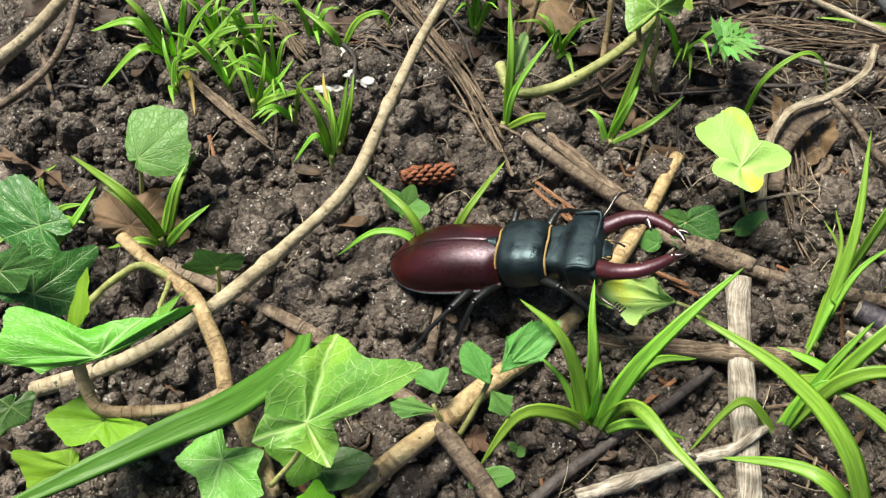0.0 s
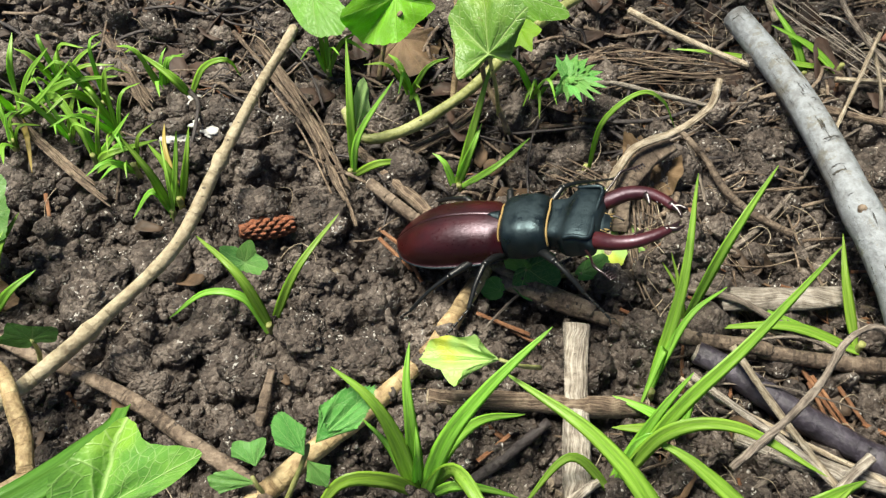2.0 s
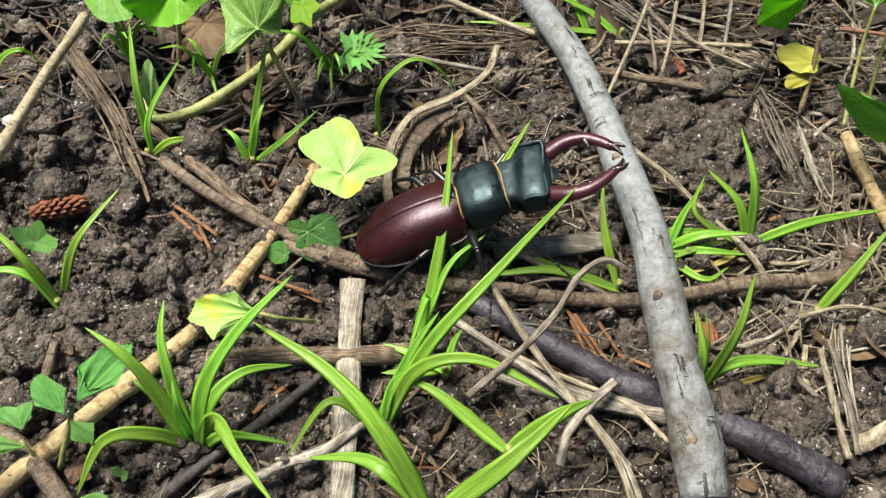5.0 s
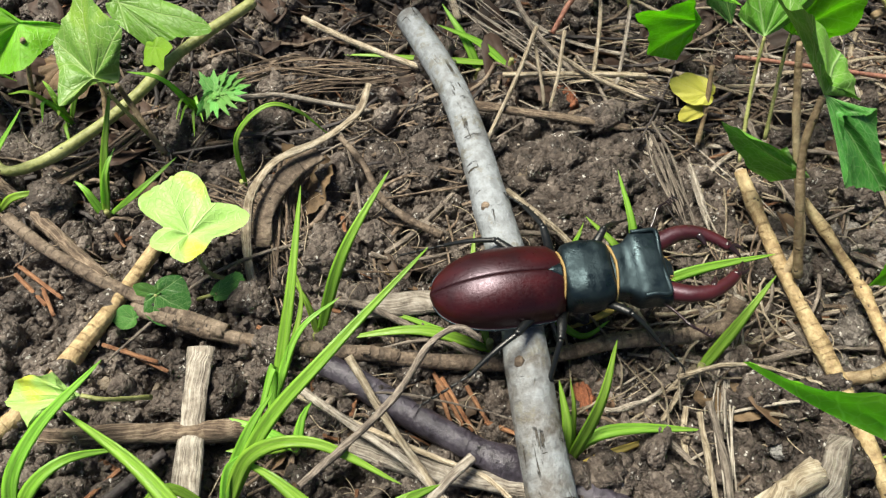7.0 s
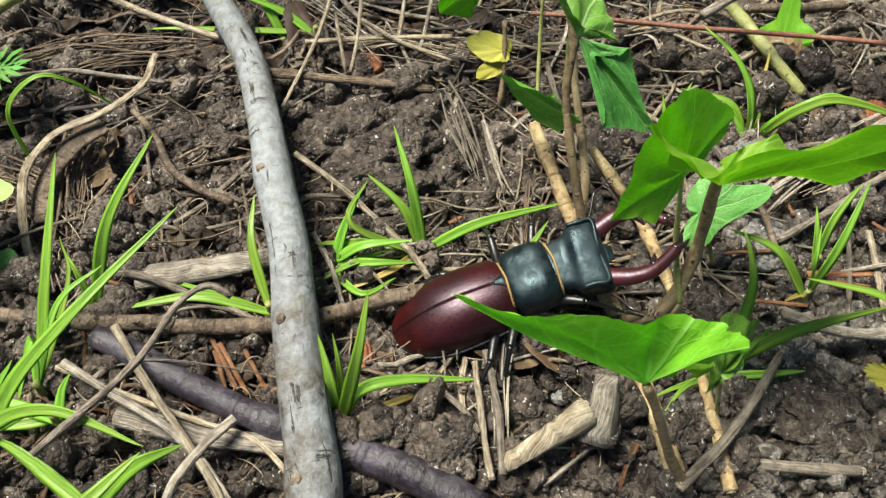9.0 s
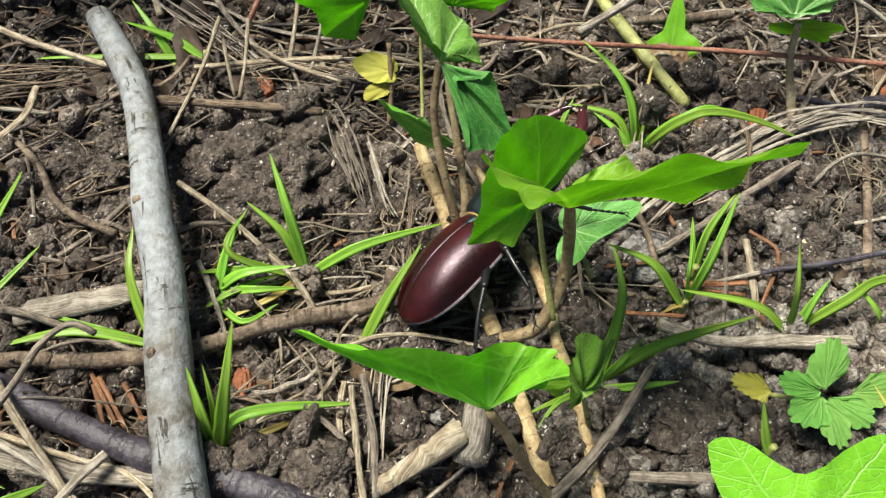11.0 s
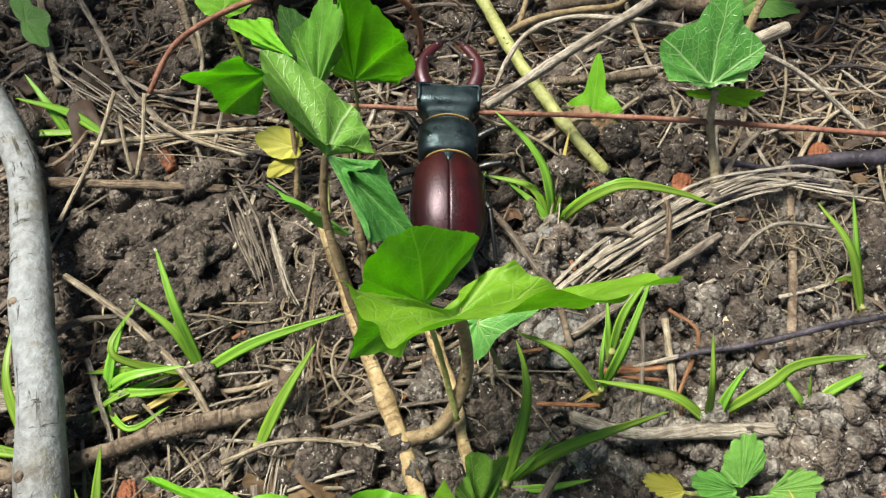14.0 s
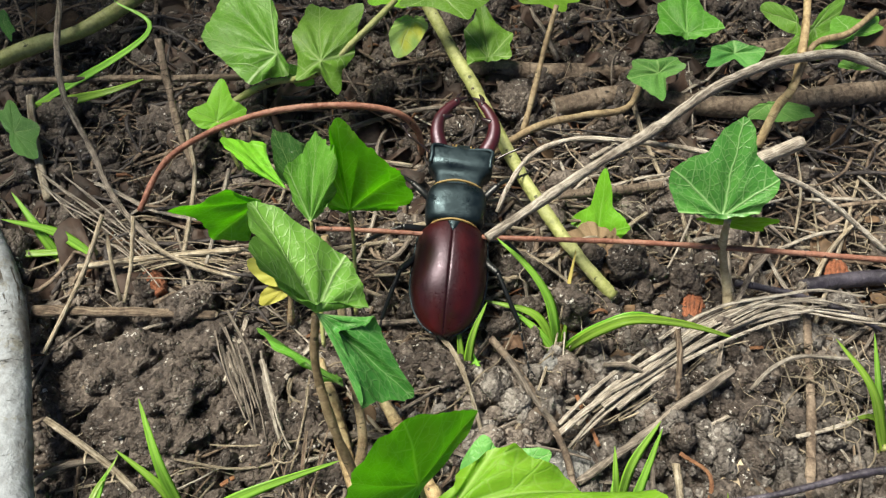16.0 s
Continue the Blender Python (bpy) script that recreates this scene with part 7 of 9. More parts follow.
palmate("leaf_blade", "", IVY_DARK, (200.5, 143.0, 22.0), [(-62, (195.0, 149.0, 24.0)), (0, (197.0, 155.0, 33.5)), (62, (203.5, 150.0, 32.0))], sinus=1.05, basal=0.4, parent=ivy_three)
palmate("leaf_blade", "", IVY_LIME, (197.0, 137.5, 33.5), [(-62, (189.0, 152.0, 26.0)), (0, (183.5, 166.0, 22.0)), (62, (193.5, 154.5, 31.0))], sinus=1.05, basal=0.3, parent=ivy_three)
ivy_four = thing("ivy_plant", (293.9, 94.7, 2.0), "upright ivy leaf on a ringed pale stem", "ivy", "ivy plants")
stem("stem", BARK_TAN, 1.3, 0.8, [(292.3, 91.2, 2.0), (294.2, 101.0, 8.0), (291.7, 105.2, 18.0), (290.4, 107.1, 28.0)], ivy_four, "ringed pale woody stem")
leaf("leaf_blade", "", IVY_LIME, IVY3, (291.6, 107.5, 26.0), (301.8, 105.7, 20.0), (287.3, 110.3, 22.0), lobe_angle=-70, parent=ivy_four, cup=0.2)
palmate("leaf_blade", "glossy pointed ivy leaf with pale veins", IVY_GLOSS, (287.6, 106.5, 31.0), [(-118, (277.9, 109.5, 31.5)), (-62, (278.5, 117.5, 37.5)), (0, (293.6, 119.6, 47.6)), (62, (297.3, 106.0, 41.0)), (118, (293.8, 103.2, 33.8))], sinus=(1.08, 0.88, 0.88, 1.08), basal=0.95, parent=ivy_four, wave=0.04, bulge=0.13)
palmate("ivy_leaf", "lime coloured pointed ivy leaf", IVY_LIME, (271.5, 124.8, 2.2), [(-118, (267.0, 127.0, 1.2)), (-62, (267.0, 132.4, 2.8)), (0, (276.3, 136.5, 16.1)), (62, (276.9, 121.0, 10.6)), (118, (274.0, 120.5, 5.0))], sinus=(1.1, 0.72, 0.72, 1.1), basal=0.6, stalk=[(263.1, 117.8, 0.5)], category="ivy leaf", wave=0.04)
leaf("ivy_leaf", "small lime ivy leaf by the red stem", IVY_LIME, SPEAR, (183.6, 177.8, 16.0), (186.9, 188.1, 20.0), (176.5, 180.5, 18.0), lobe_angle=72, stalk=[(186.0, 170.5, 4.0)], category='ivy leaf', cup=0.1)
ivy_five = thing("ivy_plant", (210.1, 185.4, 6.0), "ivy trailing at the back with many leaves", "ivy", "ivy plants")
stem("stem", STEM_GREEN, 1.0, 0.8, [(182.4, 190.8, 6.0), (197.8, 189.6, 14.0), (211.3, 182.0, 22.0), (225.1, 186.9, 28.0), (236.5, 195.2, 30.0)], ivy_five)


palmate("leaf_blade", "", IVY, (213.0, 182.0, 26.0), [(-118, (205.4, 181.0, 22.0)), (-62, (208.0, 193.4, 26.0)), (-10, (214.0, 202.3, 28.0)), (50, (227.7, 195.7, 30.0)), (118, (222.2, 182.9, 26.0)), (160, (215.5, 174.5, 20.0))], sinus=(0.85, 1.0, 0.9, 0.95, 0.8), basal=0.6, parent=ivy_five, puff=0.05)
palmate("leaf_blade", "", IVY, (202.5, 189.8, 24.0), [(-118, (204.1, 185.0, 20.0)), (-62, (193.6, 184.0, 21.0)), (0, (184.2, 199.1, 25.0)), (62, (192.0, 212.4, 28.0)), (118, (204.3, 204.9, 30.0))], sinus=(0.9, 1.0, 1.0, 0.95), basal=0.7, parent=ivy_five, puff=0.05)
leaf("leaf_blade", "", IVY, OVAL, (204.3, 186.0, 20.0), (211.1, 183.0, 18.0), (207.4, 185.2, 22.0), lobe_angle=30, parent=ivy_five, cup=0.12, wave=0.08)
leaf("leaf_blade", "", IVY_YELLOW, OVAL, (241.2, 195.5, 22.0), (233.0, 183.1, 20.0), (241.9, 189.4, 20.0), lobe_angle=30, parent=ivy_five, cup=0.12, wave=0.08)


leaf("leaf_blade", "", IVY, SPEAR, (249.6, 196.6, 28.0), (254.6, 186.4, 26.0), (263.4, 193.1, 26.0), lobe_angle=68, parent=ivy_five, cup=0.12, wave=0.08)
leaf("leaf_blade", "", IVY_LIME, IVY3, (279.1, 193.9, 24.0), (282.9, 187.5, 22.0), (272.6, 194.4, 22.0), lobe_angle=-62, parent=ivy_five, cup=0.12, wave=0.08)
leaf("leaf_blade", "", IVY_LIME, IVY3, (234.6, 200.6, 28.0), (239.1, 193.5, 28.0), (230.6, 196.9, 28.0), lobe_angle=-60, parent=ivy_five, cup=0.12, wave=0.08)
palmate("leaf_blade", "", IVY, (260.1, 183.0, 14.0), [(-118, (253.0, 180.4, 16.0)), (-62, (256.5, 194.9, 16.0)), (0, (264.1, 203.4, 16.0)), (62, (269.3, 189.0, 16.0)), (118, (265.8, 180.4, 16.0))], sinus=0.92, basal=0.75, parent=ivy_five, puff=0.05)
palmate("leaf_blade", "", IVY, (319.6, 177.8, 14.0), [(-118, (309.2, 178.3, 16.0)), (-62, (315.9, 190.4, 16.0)), (0, (327.6, 195.3, 16.0)), (62, (330.6, 175.5, 16.0)), (118, (322.5, 172.3, 16.0))], sinus=0.92, basal=0.75, parent=ivy_five, puff=0.05)
palmate("leaf_blade", "", HERB, (304.5, 165.2, 14.0), [(-118, (299.4, 153.0, 16.0)), (-62, (294.3, 164.7, 16.0)), (0, (298.0, 169.9, 16.0)), (62, (311.5, 168.1, 16.0)), (118, (312.0, 163.8, 16.0))], sinus=0.92, basal=0.75, parent=ivy_five, puff=0.05)
palmate("leaf_blade", "", HERB, (329.4, 166.7, 14.0), [(-118, (317.4, 162.3, 16.0)), (-62, (322.2, 168.8, 16.0)), (0, (330.5, 170.1, 16.0)), (62, (336.9, 163.6, 16.0)), (118, (330.3, 156.6, 16.0))], sinus=0.92, basal=0.75, parent=ivy_five, puff=0.05)
ivy_six = thing("ivy_plant", (330.1, 137.6, 8.0), "ivy leaves hanging over dark branches", "ivy", "ivy plants")
stem("stem", BARK_YELLOW, 1.2, 1.0, [(318.3, 133.5, 14.0), (323.7, 138.8, 22.0), (326.8, 140.2, 28.0), (333.5, 150.9, 34.0), (339.4, 162.3, 38.0)], ivy_six)
stem("stem", STEM_BROWN, 0.9, 0.8, [(327.2, 140.1, 27.0), (335.5, 148.3, 32.0), (344.3, 148.0, 34.0), (356.5, 153.6, 34.0)], ivy_six)


leaf("leaf_blade", "", HERB, FAN, (332.3, 149.3, 10.0), (338.5, 142.8, 8.0), (326.6, 147.2, 8.0), lobe_angle=-60, parent=ivy_six, cup=0.12, wave=0.08)
leaf("leaf_blade", "", IVY, ARROW, (341.0, 155.8, 30.0), (341.9, 148.4, 26.0), (352.1, 159.7, 30.0), lobe_angle=60, parent=ivy_six, cup=0.12, wave=0.08)
leaf("leaf_blade", "", IVY, OVAL, (335.7, 157.1, 32.0), (328.6, 164.0, 32.0), (333.0, 156.8, 30.0), lobe_angle=30, parent=ivy_six, cup=0.12, wave=0.08)
leaf("leaf_blade", "", IVY, IVY5, (347.9, 149.3, 32.0), (345.0, 154.4, 34.0), (359.0, 153.1, 32.0), lobe_angle=-66, parent=ivy_six, cup=0.12, wave=0.08)
leaf("leaf_blade", "", LITTER, IVY3, (358.8, 151.0, 30.0), (360.4, 143.9, 28.0), (351.3, 148.6, 28.0), lobe_angle=-66, parent=ivy_six, cup=0.12, wave=0.08)
leaf("leaf_blade", "", IVY, ROUND, (353.5, 147.8, 20.0), (356.9, 149.2, 22.0), (353.1, 151.3, 20.0), lobe_angle=40, parent=ivy_six, cup=0.12, wave=0.08)
leaf("ivy_leaf", "blue green ivy leaf beside the branch", HERB, IVY5, (131.7, 191.7, 12.0), (138.7, 191.8, 12.0), (132.6, 198.9, 16.0), lobe_angle=62, category='ivy leaf')
leaf("ivy_leaf", "blue green ivy leaf beside the branch", HERB, IVY3, (130.3, 231.1, 16.0), (133.2, 229.1, 14.0), (131.9, 233.2, 18.0), lobe_angle=62, category='ivy leaf')
yellow_pair = thing("fading_sprig", (191.7, 127.7, 4.0), "pair of small yellow dying leaves", "leaf")
leaf("leaf_blade", "", YELLOW, ROUND, (192.8, 129.9, 12.0), (184.3, 135.2, 13.0), (190.4, 135.5, 14.0), lobe_angle=-50, stalk=[(191.3, 122.7, 3.0)], parent=yellow_pair, wave=0.12)
leaf("leaf_blade", "", YELLOW, ROUND, (192.2, 128.0, 9.0), (184.9, 127.0, 9.0), (190.0, 130.0, 10.0), lobe_angle=-50, parent=yellow_pair, wave=0.12)
stem("stalk", STEM_BROWN, 0.7, 0.6, [(190.5, 121.8, 2.0), (192.5, 127.9, 10.0), (193.5, 133.8, 18.0)], yellow_pair)
strawberry = thing("wild_strawberry", (264.2, 25.6, 1.0), "wild strawberry with toothed crinkled leaves", "herb")


def crenate(label, mat, base, tip, side, parent, count=7):
    """A fan of round teeth: tip is the middle tooth, side the one at 60 degrees."""
    b, t, q = (np.asarray(p, float) for p in (base, tip, side))
    ex = t - b
    ey = (q - b - ex * 0.5 * 0.9) / (0.9 * 0.866) * 0.8
    teeth = []
    for k in range(count):
        a = -76 + 152 * k / (count - 1)
        r = 1.0 - 0.24 * (abs(a) / 76) ** 2
        teeth.append((a, b + (ex * math.cos(radians(a)) + ey * math.sin(radians(a))) * r))
    return palmate("leaflet", label, mat, b, teeth, sinus=0.93, basal=0.5, parent=parent, bulge=0.16, wave=0.08, puff=0.05, teeth=0.03)


for base, tip, side in (((260.9, 25.0, 8.0), (263.9, 33.7, 14.0), (268.3, 28.9, 12.0)), ((259.8, 24.8, 8.0), (250.3, 28.0, 11.0), (255.0, 30.4, 12.0)), ((259.5, 23.8, 8.0), (251.7, 18.8, 9.0), (249.8, 25.0, 10.0)), ((260.8, 23.2, 8.0), (265.8, 15.4, 8.0), (268.0, 20.3, 10.0)), ((259.8, 22.5, 8.0), (258.2, 13.1, 7.0), (263.4, 16.7, 8.0)), ((265.4, 22.8, 9.0), (274.9, 20.1, 11.0), (273.6, 25.5, 12.0))):
    crenate("", BERRY, base, tip, side, strawberry, 9)
crenate("bright yellow toothed leaflet", YELLOW, (250.3, 27.8, 7.0), (242.3, 31.6, 9.0), (246.8, 32.7, 10.0), strawberry, 13)
stem("stalk", STEM_GREEN, 0.5, 0.5, [(263.6, 25.3, 2.0), (256.8, 25.8, 4.0), (249.6, 28.1, 5.0)], strawberry)

# ---- small litter with a shape of its own ----
twig("needle", "dry red brown needle on the soil", NEEDLE, 0.55, 0.45, [(47.3, 84.7, 2.0), (57.0, 78.2, 2.0)], category='needle', flat=0.6, group='dry needles')
twig("needle", "dry red brown needle on the soil", NEEDLE, 0.55, 0.45, [(28.4, 102.9, 2.0), (31.7, 95.3, 2.0)], category='needle', flat=0.6, group='dry needles')
twig("needle", "dry red brown needle on the soil", NEEDLE, 0.55, 0.45, [(97.5, 111.9, 3.0), (98.1, 95.7, 2.0)], category='needle', flat=0.6, group='dry needles')
twig("needle", "dry red brown needle on the soil", NEEDLE, 0.55, 0.45, [(112.8, 71.0, 2.0), (117.6, 57.0, 2.0)], category='needle', flat=0.6, group='dry needles')
twig("needle", "dry red brown needle on the soil", NEEDLE, 0.55, 0.45, [(113.7, 66.8, 2.0), (115.3, 57.5, 2.0)], category='needle', flat=0.6, group='dry needles')
twig("needle", "dry red brown needle on the soil", NEEDLE, 0.55, 0.45, [(242.4, 50.3, 2.0), (229.5, 54.6, 2.0)], category='needle', flat=0.6, group='dry needles')
twig("needle", "dry red brown needle on the soil", NEEDLE, 0.55, 0.45, [(228.6, 67.1, 2.0), (242.2, 65.1, 2.0)], category='needle', flat=0.6, group='dry needles')
twig("needle", "dry red brown needle on the soil", NEEDLE, 0.55, 0.45, [(169.2, 87.9, 2.0), (180.9, 91.9, 3.0)], category='needle', flat=0.6, group='dry needles')
twig("needle", "dry red brown needle on the soil", NEEDLE, 0.55, 0.45, [(288.1, 62.6, 2.0), (286.5, 52.6, 2.0)], category='needle', flat=0.6, group='dry needles')
twig("needle", "dry red brown needle on the soil", NEEDLE, 0.55, 0.45, [(-24.5, 138.4, 3.0), (-21.0, 126.9, 2.0)], category='needle', flat=0.6, group='dry needles')
twig("needle", "dry red brown needle on the soil", NEEDLE, 0.55, 0.45, [(41.5, 53.3, 2.0), (48.4, 58.2, 3.0)], category='needle', flat=0.6, group='dry needles')
twig("needle", "dry red brown needle on the soil", NEEDLE, 0.55, 0.45, [(-59.6, 124.1, 2.0), (-57.1, 117.0, 2.0)], category='needle', flat=0.6, group='dry needles')
twig("needle", "dry red brown needle on the soil", NEEDLE, 0.55, 0.45, [(76.1, 86.1, 2.0), (83.7, 81.4, 2.0)], category='needle', flat=0.6, group='dry needles')
twig("needle", "dry red brown needle on the soil", NEEDLE, 0.55, 0.45, [(22.0, 110.1, 2.0), (33.2, 99.5, 2.0)], category='needle', flat=0.6, group='dry needles')
twig("needle", "dry red brown needle on the soil", NEEDLE, 0.55, 0.45, [(22.0, 107.5, 2.0), (29.8, 98.2, 2.0)], category='needle', flat=0.6, group='dry needles')
twig("needle", "dry red brown needle on the soil", NEEDLE, 0.55, 0.45, [(114.8, 68.2, 2.0), (119.5, 55.6, 2.0)], category='needle', flat=0.6, group='dry needles')
twig("needle", "dry red brown needle on the soil", NEEDLE, 0.55, 0.45, [(119.8, 65.5, 2.0), (123.3, 55.7, 2.0)], category='needle', flat=0.6, group='dry needles')
twig("needle", "dry red brown needle on the soil", NEEDLE, 0.55, 0.45, [(289.0, 86.2, 3.0), (297.2, 84.6, 3.0)], category='needle', flat=0.6, group='dry needles')
twig("needle", "dry red brown needle on the soil", NEEDLE, 0.55, 0.45, [(259.7, 46.3, 2.0), (257.1, 38.2, 2.0)], category='needle', flat=0.6, group='dry needles')
twig("needle", "dry red brown needle on the soil", NEEDLE, 0.55, 0.45, [(274.3, 10.4, 3.0), (287.7, 14.3, 3.0)], category='needle', flat=0.6, group='dry needles')
twig("needle", "dry red brown needle on the soil", NEEDLE, 0.55, 0.45, [(245.2, 56.7, 3.0), (257.9, 51.4, 3.0)], category='needle', flat=0.6, group='dry needles')
twig("needle", "dry red brown needle on the soil", NEEDLE, 0.55, 0.45, [(226.5, 160.1, 3.0), (231.6, 152.7, 3.0)], category='needle', flat=0.6, group='dry needles')
twig("needle", "dry red brown needle on the soil", NEEDLE, 0.55, 0.45, [(249.7, 85.6, 3.0), (250.4, 73.4, 2.0)], category='needle', flat=0.6, group='dry needles')
twig("needle", "dry red brown needle on the soil", NEEDLE, 0.55, 0.45, [(55.0, 80.3, 3.0), (43.5, 85.7, 4.0)], category='needle', flat=0.6, group='dry needles')
twig("needle", "dry red brown needle on the soil", NEEDLE, 0.55, 0.45, [(122.3, 57.2, 2.0), (134.1, 50.2, 2.0)], category='needle', flat=0.6, group='dry needles')


# ---- clods, cones and scraps ----


def clod(name, label, mat, at_mm, size, seed, category="soil", squash=0.75, rough=0.42, lift=0.0):
    """A lump with a broken, uneven skin, pressed a little into the ground."""
    soil = mat in (SOIL, CLAY)
    v, f = BALLS[4 if soil else 3]
    o = Vector((seed * 3.1, seed * 1.7, seed * 0.9))
    k = np.array([rough * noise.noise(Vector(p) * 1.3 + o) + 0.6 * rough * noise.noise(Vector(p) * 3.2 + o) + 0.3 * rough * noise.noise(Vector(p) * 7 + o) for p in v])
    if soil:
        # crumbs that cling to it
        cell = [noise.voronoi(Vector(p) * 2.6 + o)[0][0] for p in v]
        fine = [noise.voronoi(Vector(p) * 6.0 + o)[0][0] for p in v]
        k += 0.34 * np.sqrt(np.maximum(0, 1 - (np.array(cell) / 0.8) ** 2)) + 0.13 * np.sqrt(np.maximum(0, 1 - (np.array(fine) / 0.8) ** 2)) - 0.3
    q = v * (1 + k[:, None]) * np.array(size) * (1, 1, squash)
    ob = new(name, build(name, q, list(f), mat))
    ob.location = Vector((at_mm[0], at_mm[1], soil_height(at_mm[0], at_mm[1]) + size[2] * squash * 0.35 + lift)) * MM
    return tagged(ob, label, category)


def cone(at_mm, turn, length, r, label):
    """A fallen scaly catkin: overlapping scales round a spindle."""
    body = thing("fallen_cone", at_mm, label, "cone")
    body.rotation_euler = (0, 0, turn)
    v, f, u = tube([(-length / 2, 0, 0), (0, 0, 0.2), (length / 2, 0, 0)], r * 0.62, r * 0.4, 9, 1, 0.1, 1, 3)
    part("spindle", build("spindle", v, f, CONE, u), body)
    for i in range(11):
        x = -length / 2 + length * i / 10.5
        rr = r * math.sin(math.pi * (0.16 + 0.74 * i / 11)) ** 0.7
        for k in range(7):
            a = 6.283 * (k + 0.5 * (i % 2)) / 7
            c, s = math.cos(a), math.sin(a)
            v, f, u = tube([(x, c * rr * 0.5, s * rr * 0.5), (x + 0.8, c * rr * 0.95, s * rr * 0.95), (x + 1.7, c * rr * 0.9, s * rr * 0.9)], 0.95, 0.4, 6, 0.5, 0.12, 0.45, i * 7 + k)
            part("scale", build("scale", v, f, CONE, u), body)
    return body


CONE = bark_material("rust_cone", (0.18, 0.055, 0.024), (0.34, 0.115, 0.052), (0.46, 0.20, 0.11), 0.6, along=0.4)

cone((-4.3, 109.6, 5.2), 0.12, 11.5, 2.6, "rust brown scaly fallen cone on soil")
cone((144.0, 58.0, 1.2), 1.5, 6.5, 2.2, "crumbling rust red cone by the grass")
clod("soil_clod", "dark crumbly soil clod on the ground", SOIL, (7.5, 113.4), (7, 6, 6), 1)
clod("soil_clod", "dark crumbly soil clod on the ground", SOIL, (-5.4, 96.9), (5, 4, 3), 2)
clod("soil_clod", "dark crumbly soil clod on the ground", SOIL, (-16.2, 86.2), (6, 5, 4), 3)
clod("soil_clod", "dark crumbly soil clod on the ground", SOIL, (-31.0, 108.3), (7, 5, 4), 4)
clod("soil_clod", "dark crumbly soil clod on the ground", SOIL, (-44.9, 98.5), (8, 6, 4), 5)
clod("soil_clod", "dark crumbly soil clod on the ground", SOIL, (5.1, 82.4), (5, 5, 5), 6)
clod("soil_clod", "dark crumbly soil clod on the ground", SOIL, (12.1, 78.1), (6, 5, 4), 7)
clod("soil_clod", "dark crumbly soil clod on the ground", SOIL, (-8.1, 76.1), (7, 6, 4), 8)
clod("soil_clod", "dark crumbly soil clod on the ground", SOIL, (-77.6, 127.9), (6, 5, 5), 9)
clod("soil_clod", "dark crumbly soil clod on the ground", SOIL, (-86.9, 124.2), (5, 5, 4), 10)
clod("soil_clod", "dark crumbly soil clod on the ground", SOIL, (-60.2, 137.4), (6, 5, 4), 11)
clod("soil_clod", "dark crumbly soil clod on the ground", SOIL, (2.8, 78.0), (7, 6, 4), 12)
clod("soil_clod", "dark crumbly soil clod on the ground", SOIL, (-12.9, 93.1), (7, 6, 4), 13)
clod("soil_clod", "dark crumbly soil clod on the ground", SOIL, (20.5, 76.1), (6, 5, 5), 14)
clod("soil_clod", "dark crumbly soil clod on the ground", SOIL, (30.5, 96.5), (6, 5, 4), 15)
clod("soil_clod", "dark crumbly soil clod on the ground", SOIL, (109.2, 113.0), (6, 5, 4), 16)
clod("soil_clod", "dark crumbly soil clod on the ground", SOIL, (121.0, 125.5), (6, 5, 5), 17)
clod("soil_clod", "dark crumbly soil clod on the ground", SOIL, (105.0, 123.1), (5, 5, 4), 18)
clod("soil_clod", "dark crumbly soil clod on the ground", SOIL, (121.8, 132.7), (6, 5, 4), 19)
clod("soil_clod", "dark crumbly soil clod on the ground", SOIL, (109.8, 130.7), (6, 5, 5), 20)
clod("soil_clod", "dark crumbly soil clod on the ground", SOIL, (147.8, 117.4), (8, 6, 6), 21)
clod("soil_clod", "dark crumbly soil clod on the ground", SOIL, (158.9, 100.9), (7, 6, 6), 22)
clod("soil_clod", "dark crumbly soil clod on the ground", SOIL, (145.0, 127.4), (6, 5, 5), 23)
clod("soil_clod", "dark crumbly soil clod on the ground", SOIL, (111.1, 128.5), (6, 5, 5), 24)
clod("soil_clod", "dark crumbly soil clod on the ground", SOIL, (104.5, 137.4), (6, 5, 4), 25)
clod("soil_clod", "dark crumbly soil clod on the ground", SOIL, (152.0, 41.1), (6, 5, 5), 26)
clod("soil_clod", "dark crumbly soil clod on the ground", SOIL, (155.6, 41.8), (6, 5, 5), 27)
clod("soil_clod", "dark crumbly soil clod on the ground", SOIL, (161.0, 112.4), (9, 7, 7), 28)
clod("soil_clod", "dark crumbly soil clod on the ground", SOIL, (143.9, 120.6), (8, 6, 6), 29)
clod("soil_clod", "dark crumbly soil clod on the ground", SOIL, (166.7, 103.8), (7, 6, 5), 30)
clod("soil_clod", "dark crumbly soil clod on the ground", SOIL, (180.0, 93.4), (7, 6, 6), 31)
clod("soil_clod", "dark crumbly soil clod on the ground", SOIL, (231.8, 56.9), (6, 5, 5), 32)
clod("soil_clod", "dark crumbly soil clod on the ground", SOIL, (234.4, 33.5), (9, 7, 4), 33)
clod("soil_clod", "dark crumbly soil clod on the ground", SOIL, (239.6, 21.7), (8, 6, 4), 34)
clod("soil_clod", "dark crumbly soil clod on the ground", SOIL, (219.5, 57.3), (6, 5, 5), 35)
clod("soil_clod", "dark crumbly soil clod on the ground", SOIL, (287.7, 73.4), (7, 6, 6), 36)
clod("soil_clod", "dark crumbly soil clod on the ground", SOIL, (153.0, 122.4), (9, 7, 7), 37)
clod("soil_clod", "dark crumbly soil clod on the ground", SOIL, (153.2, 108.2), (9, 7, 7), 38)
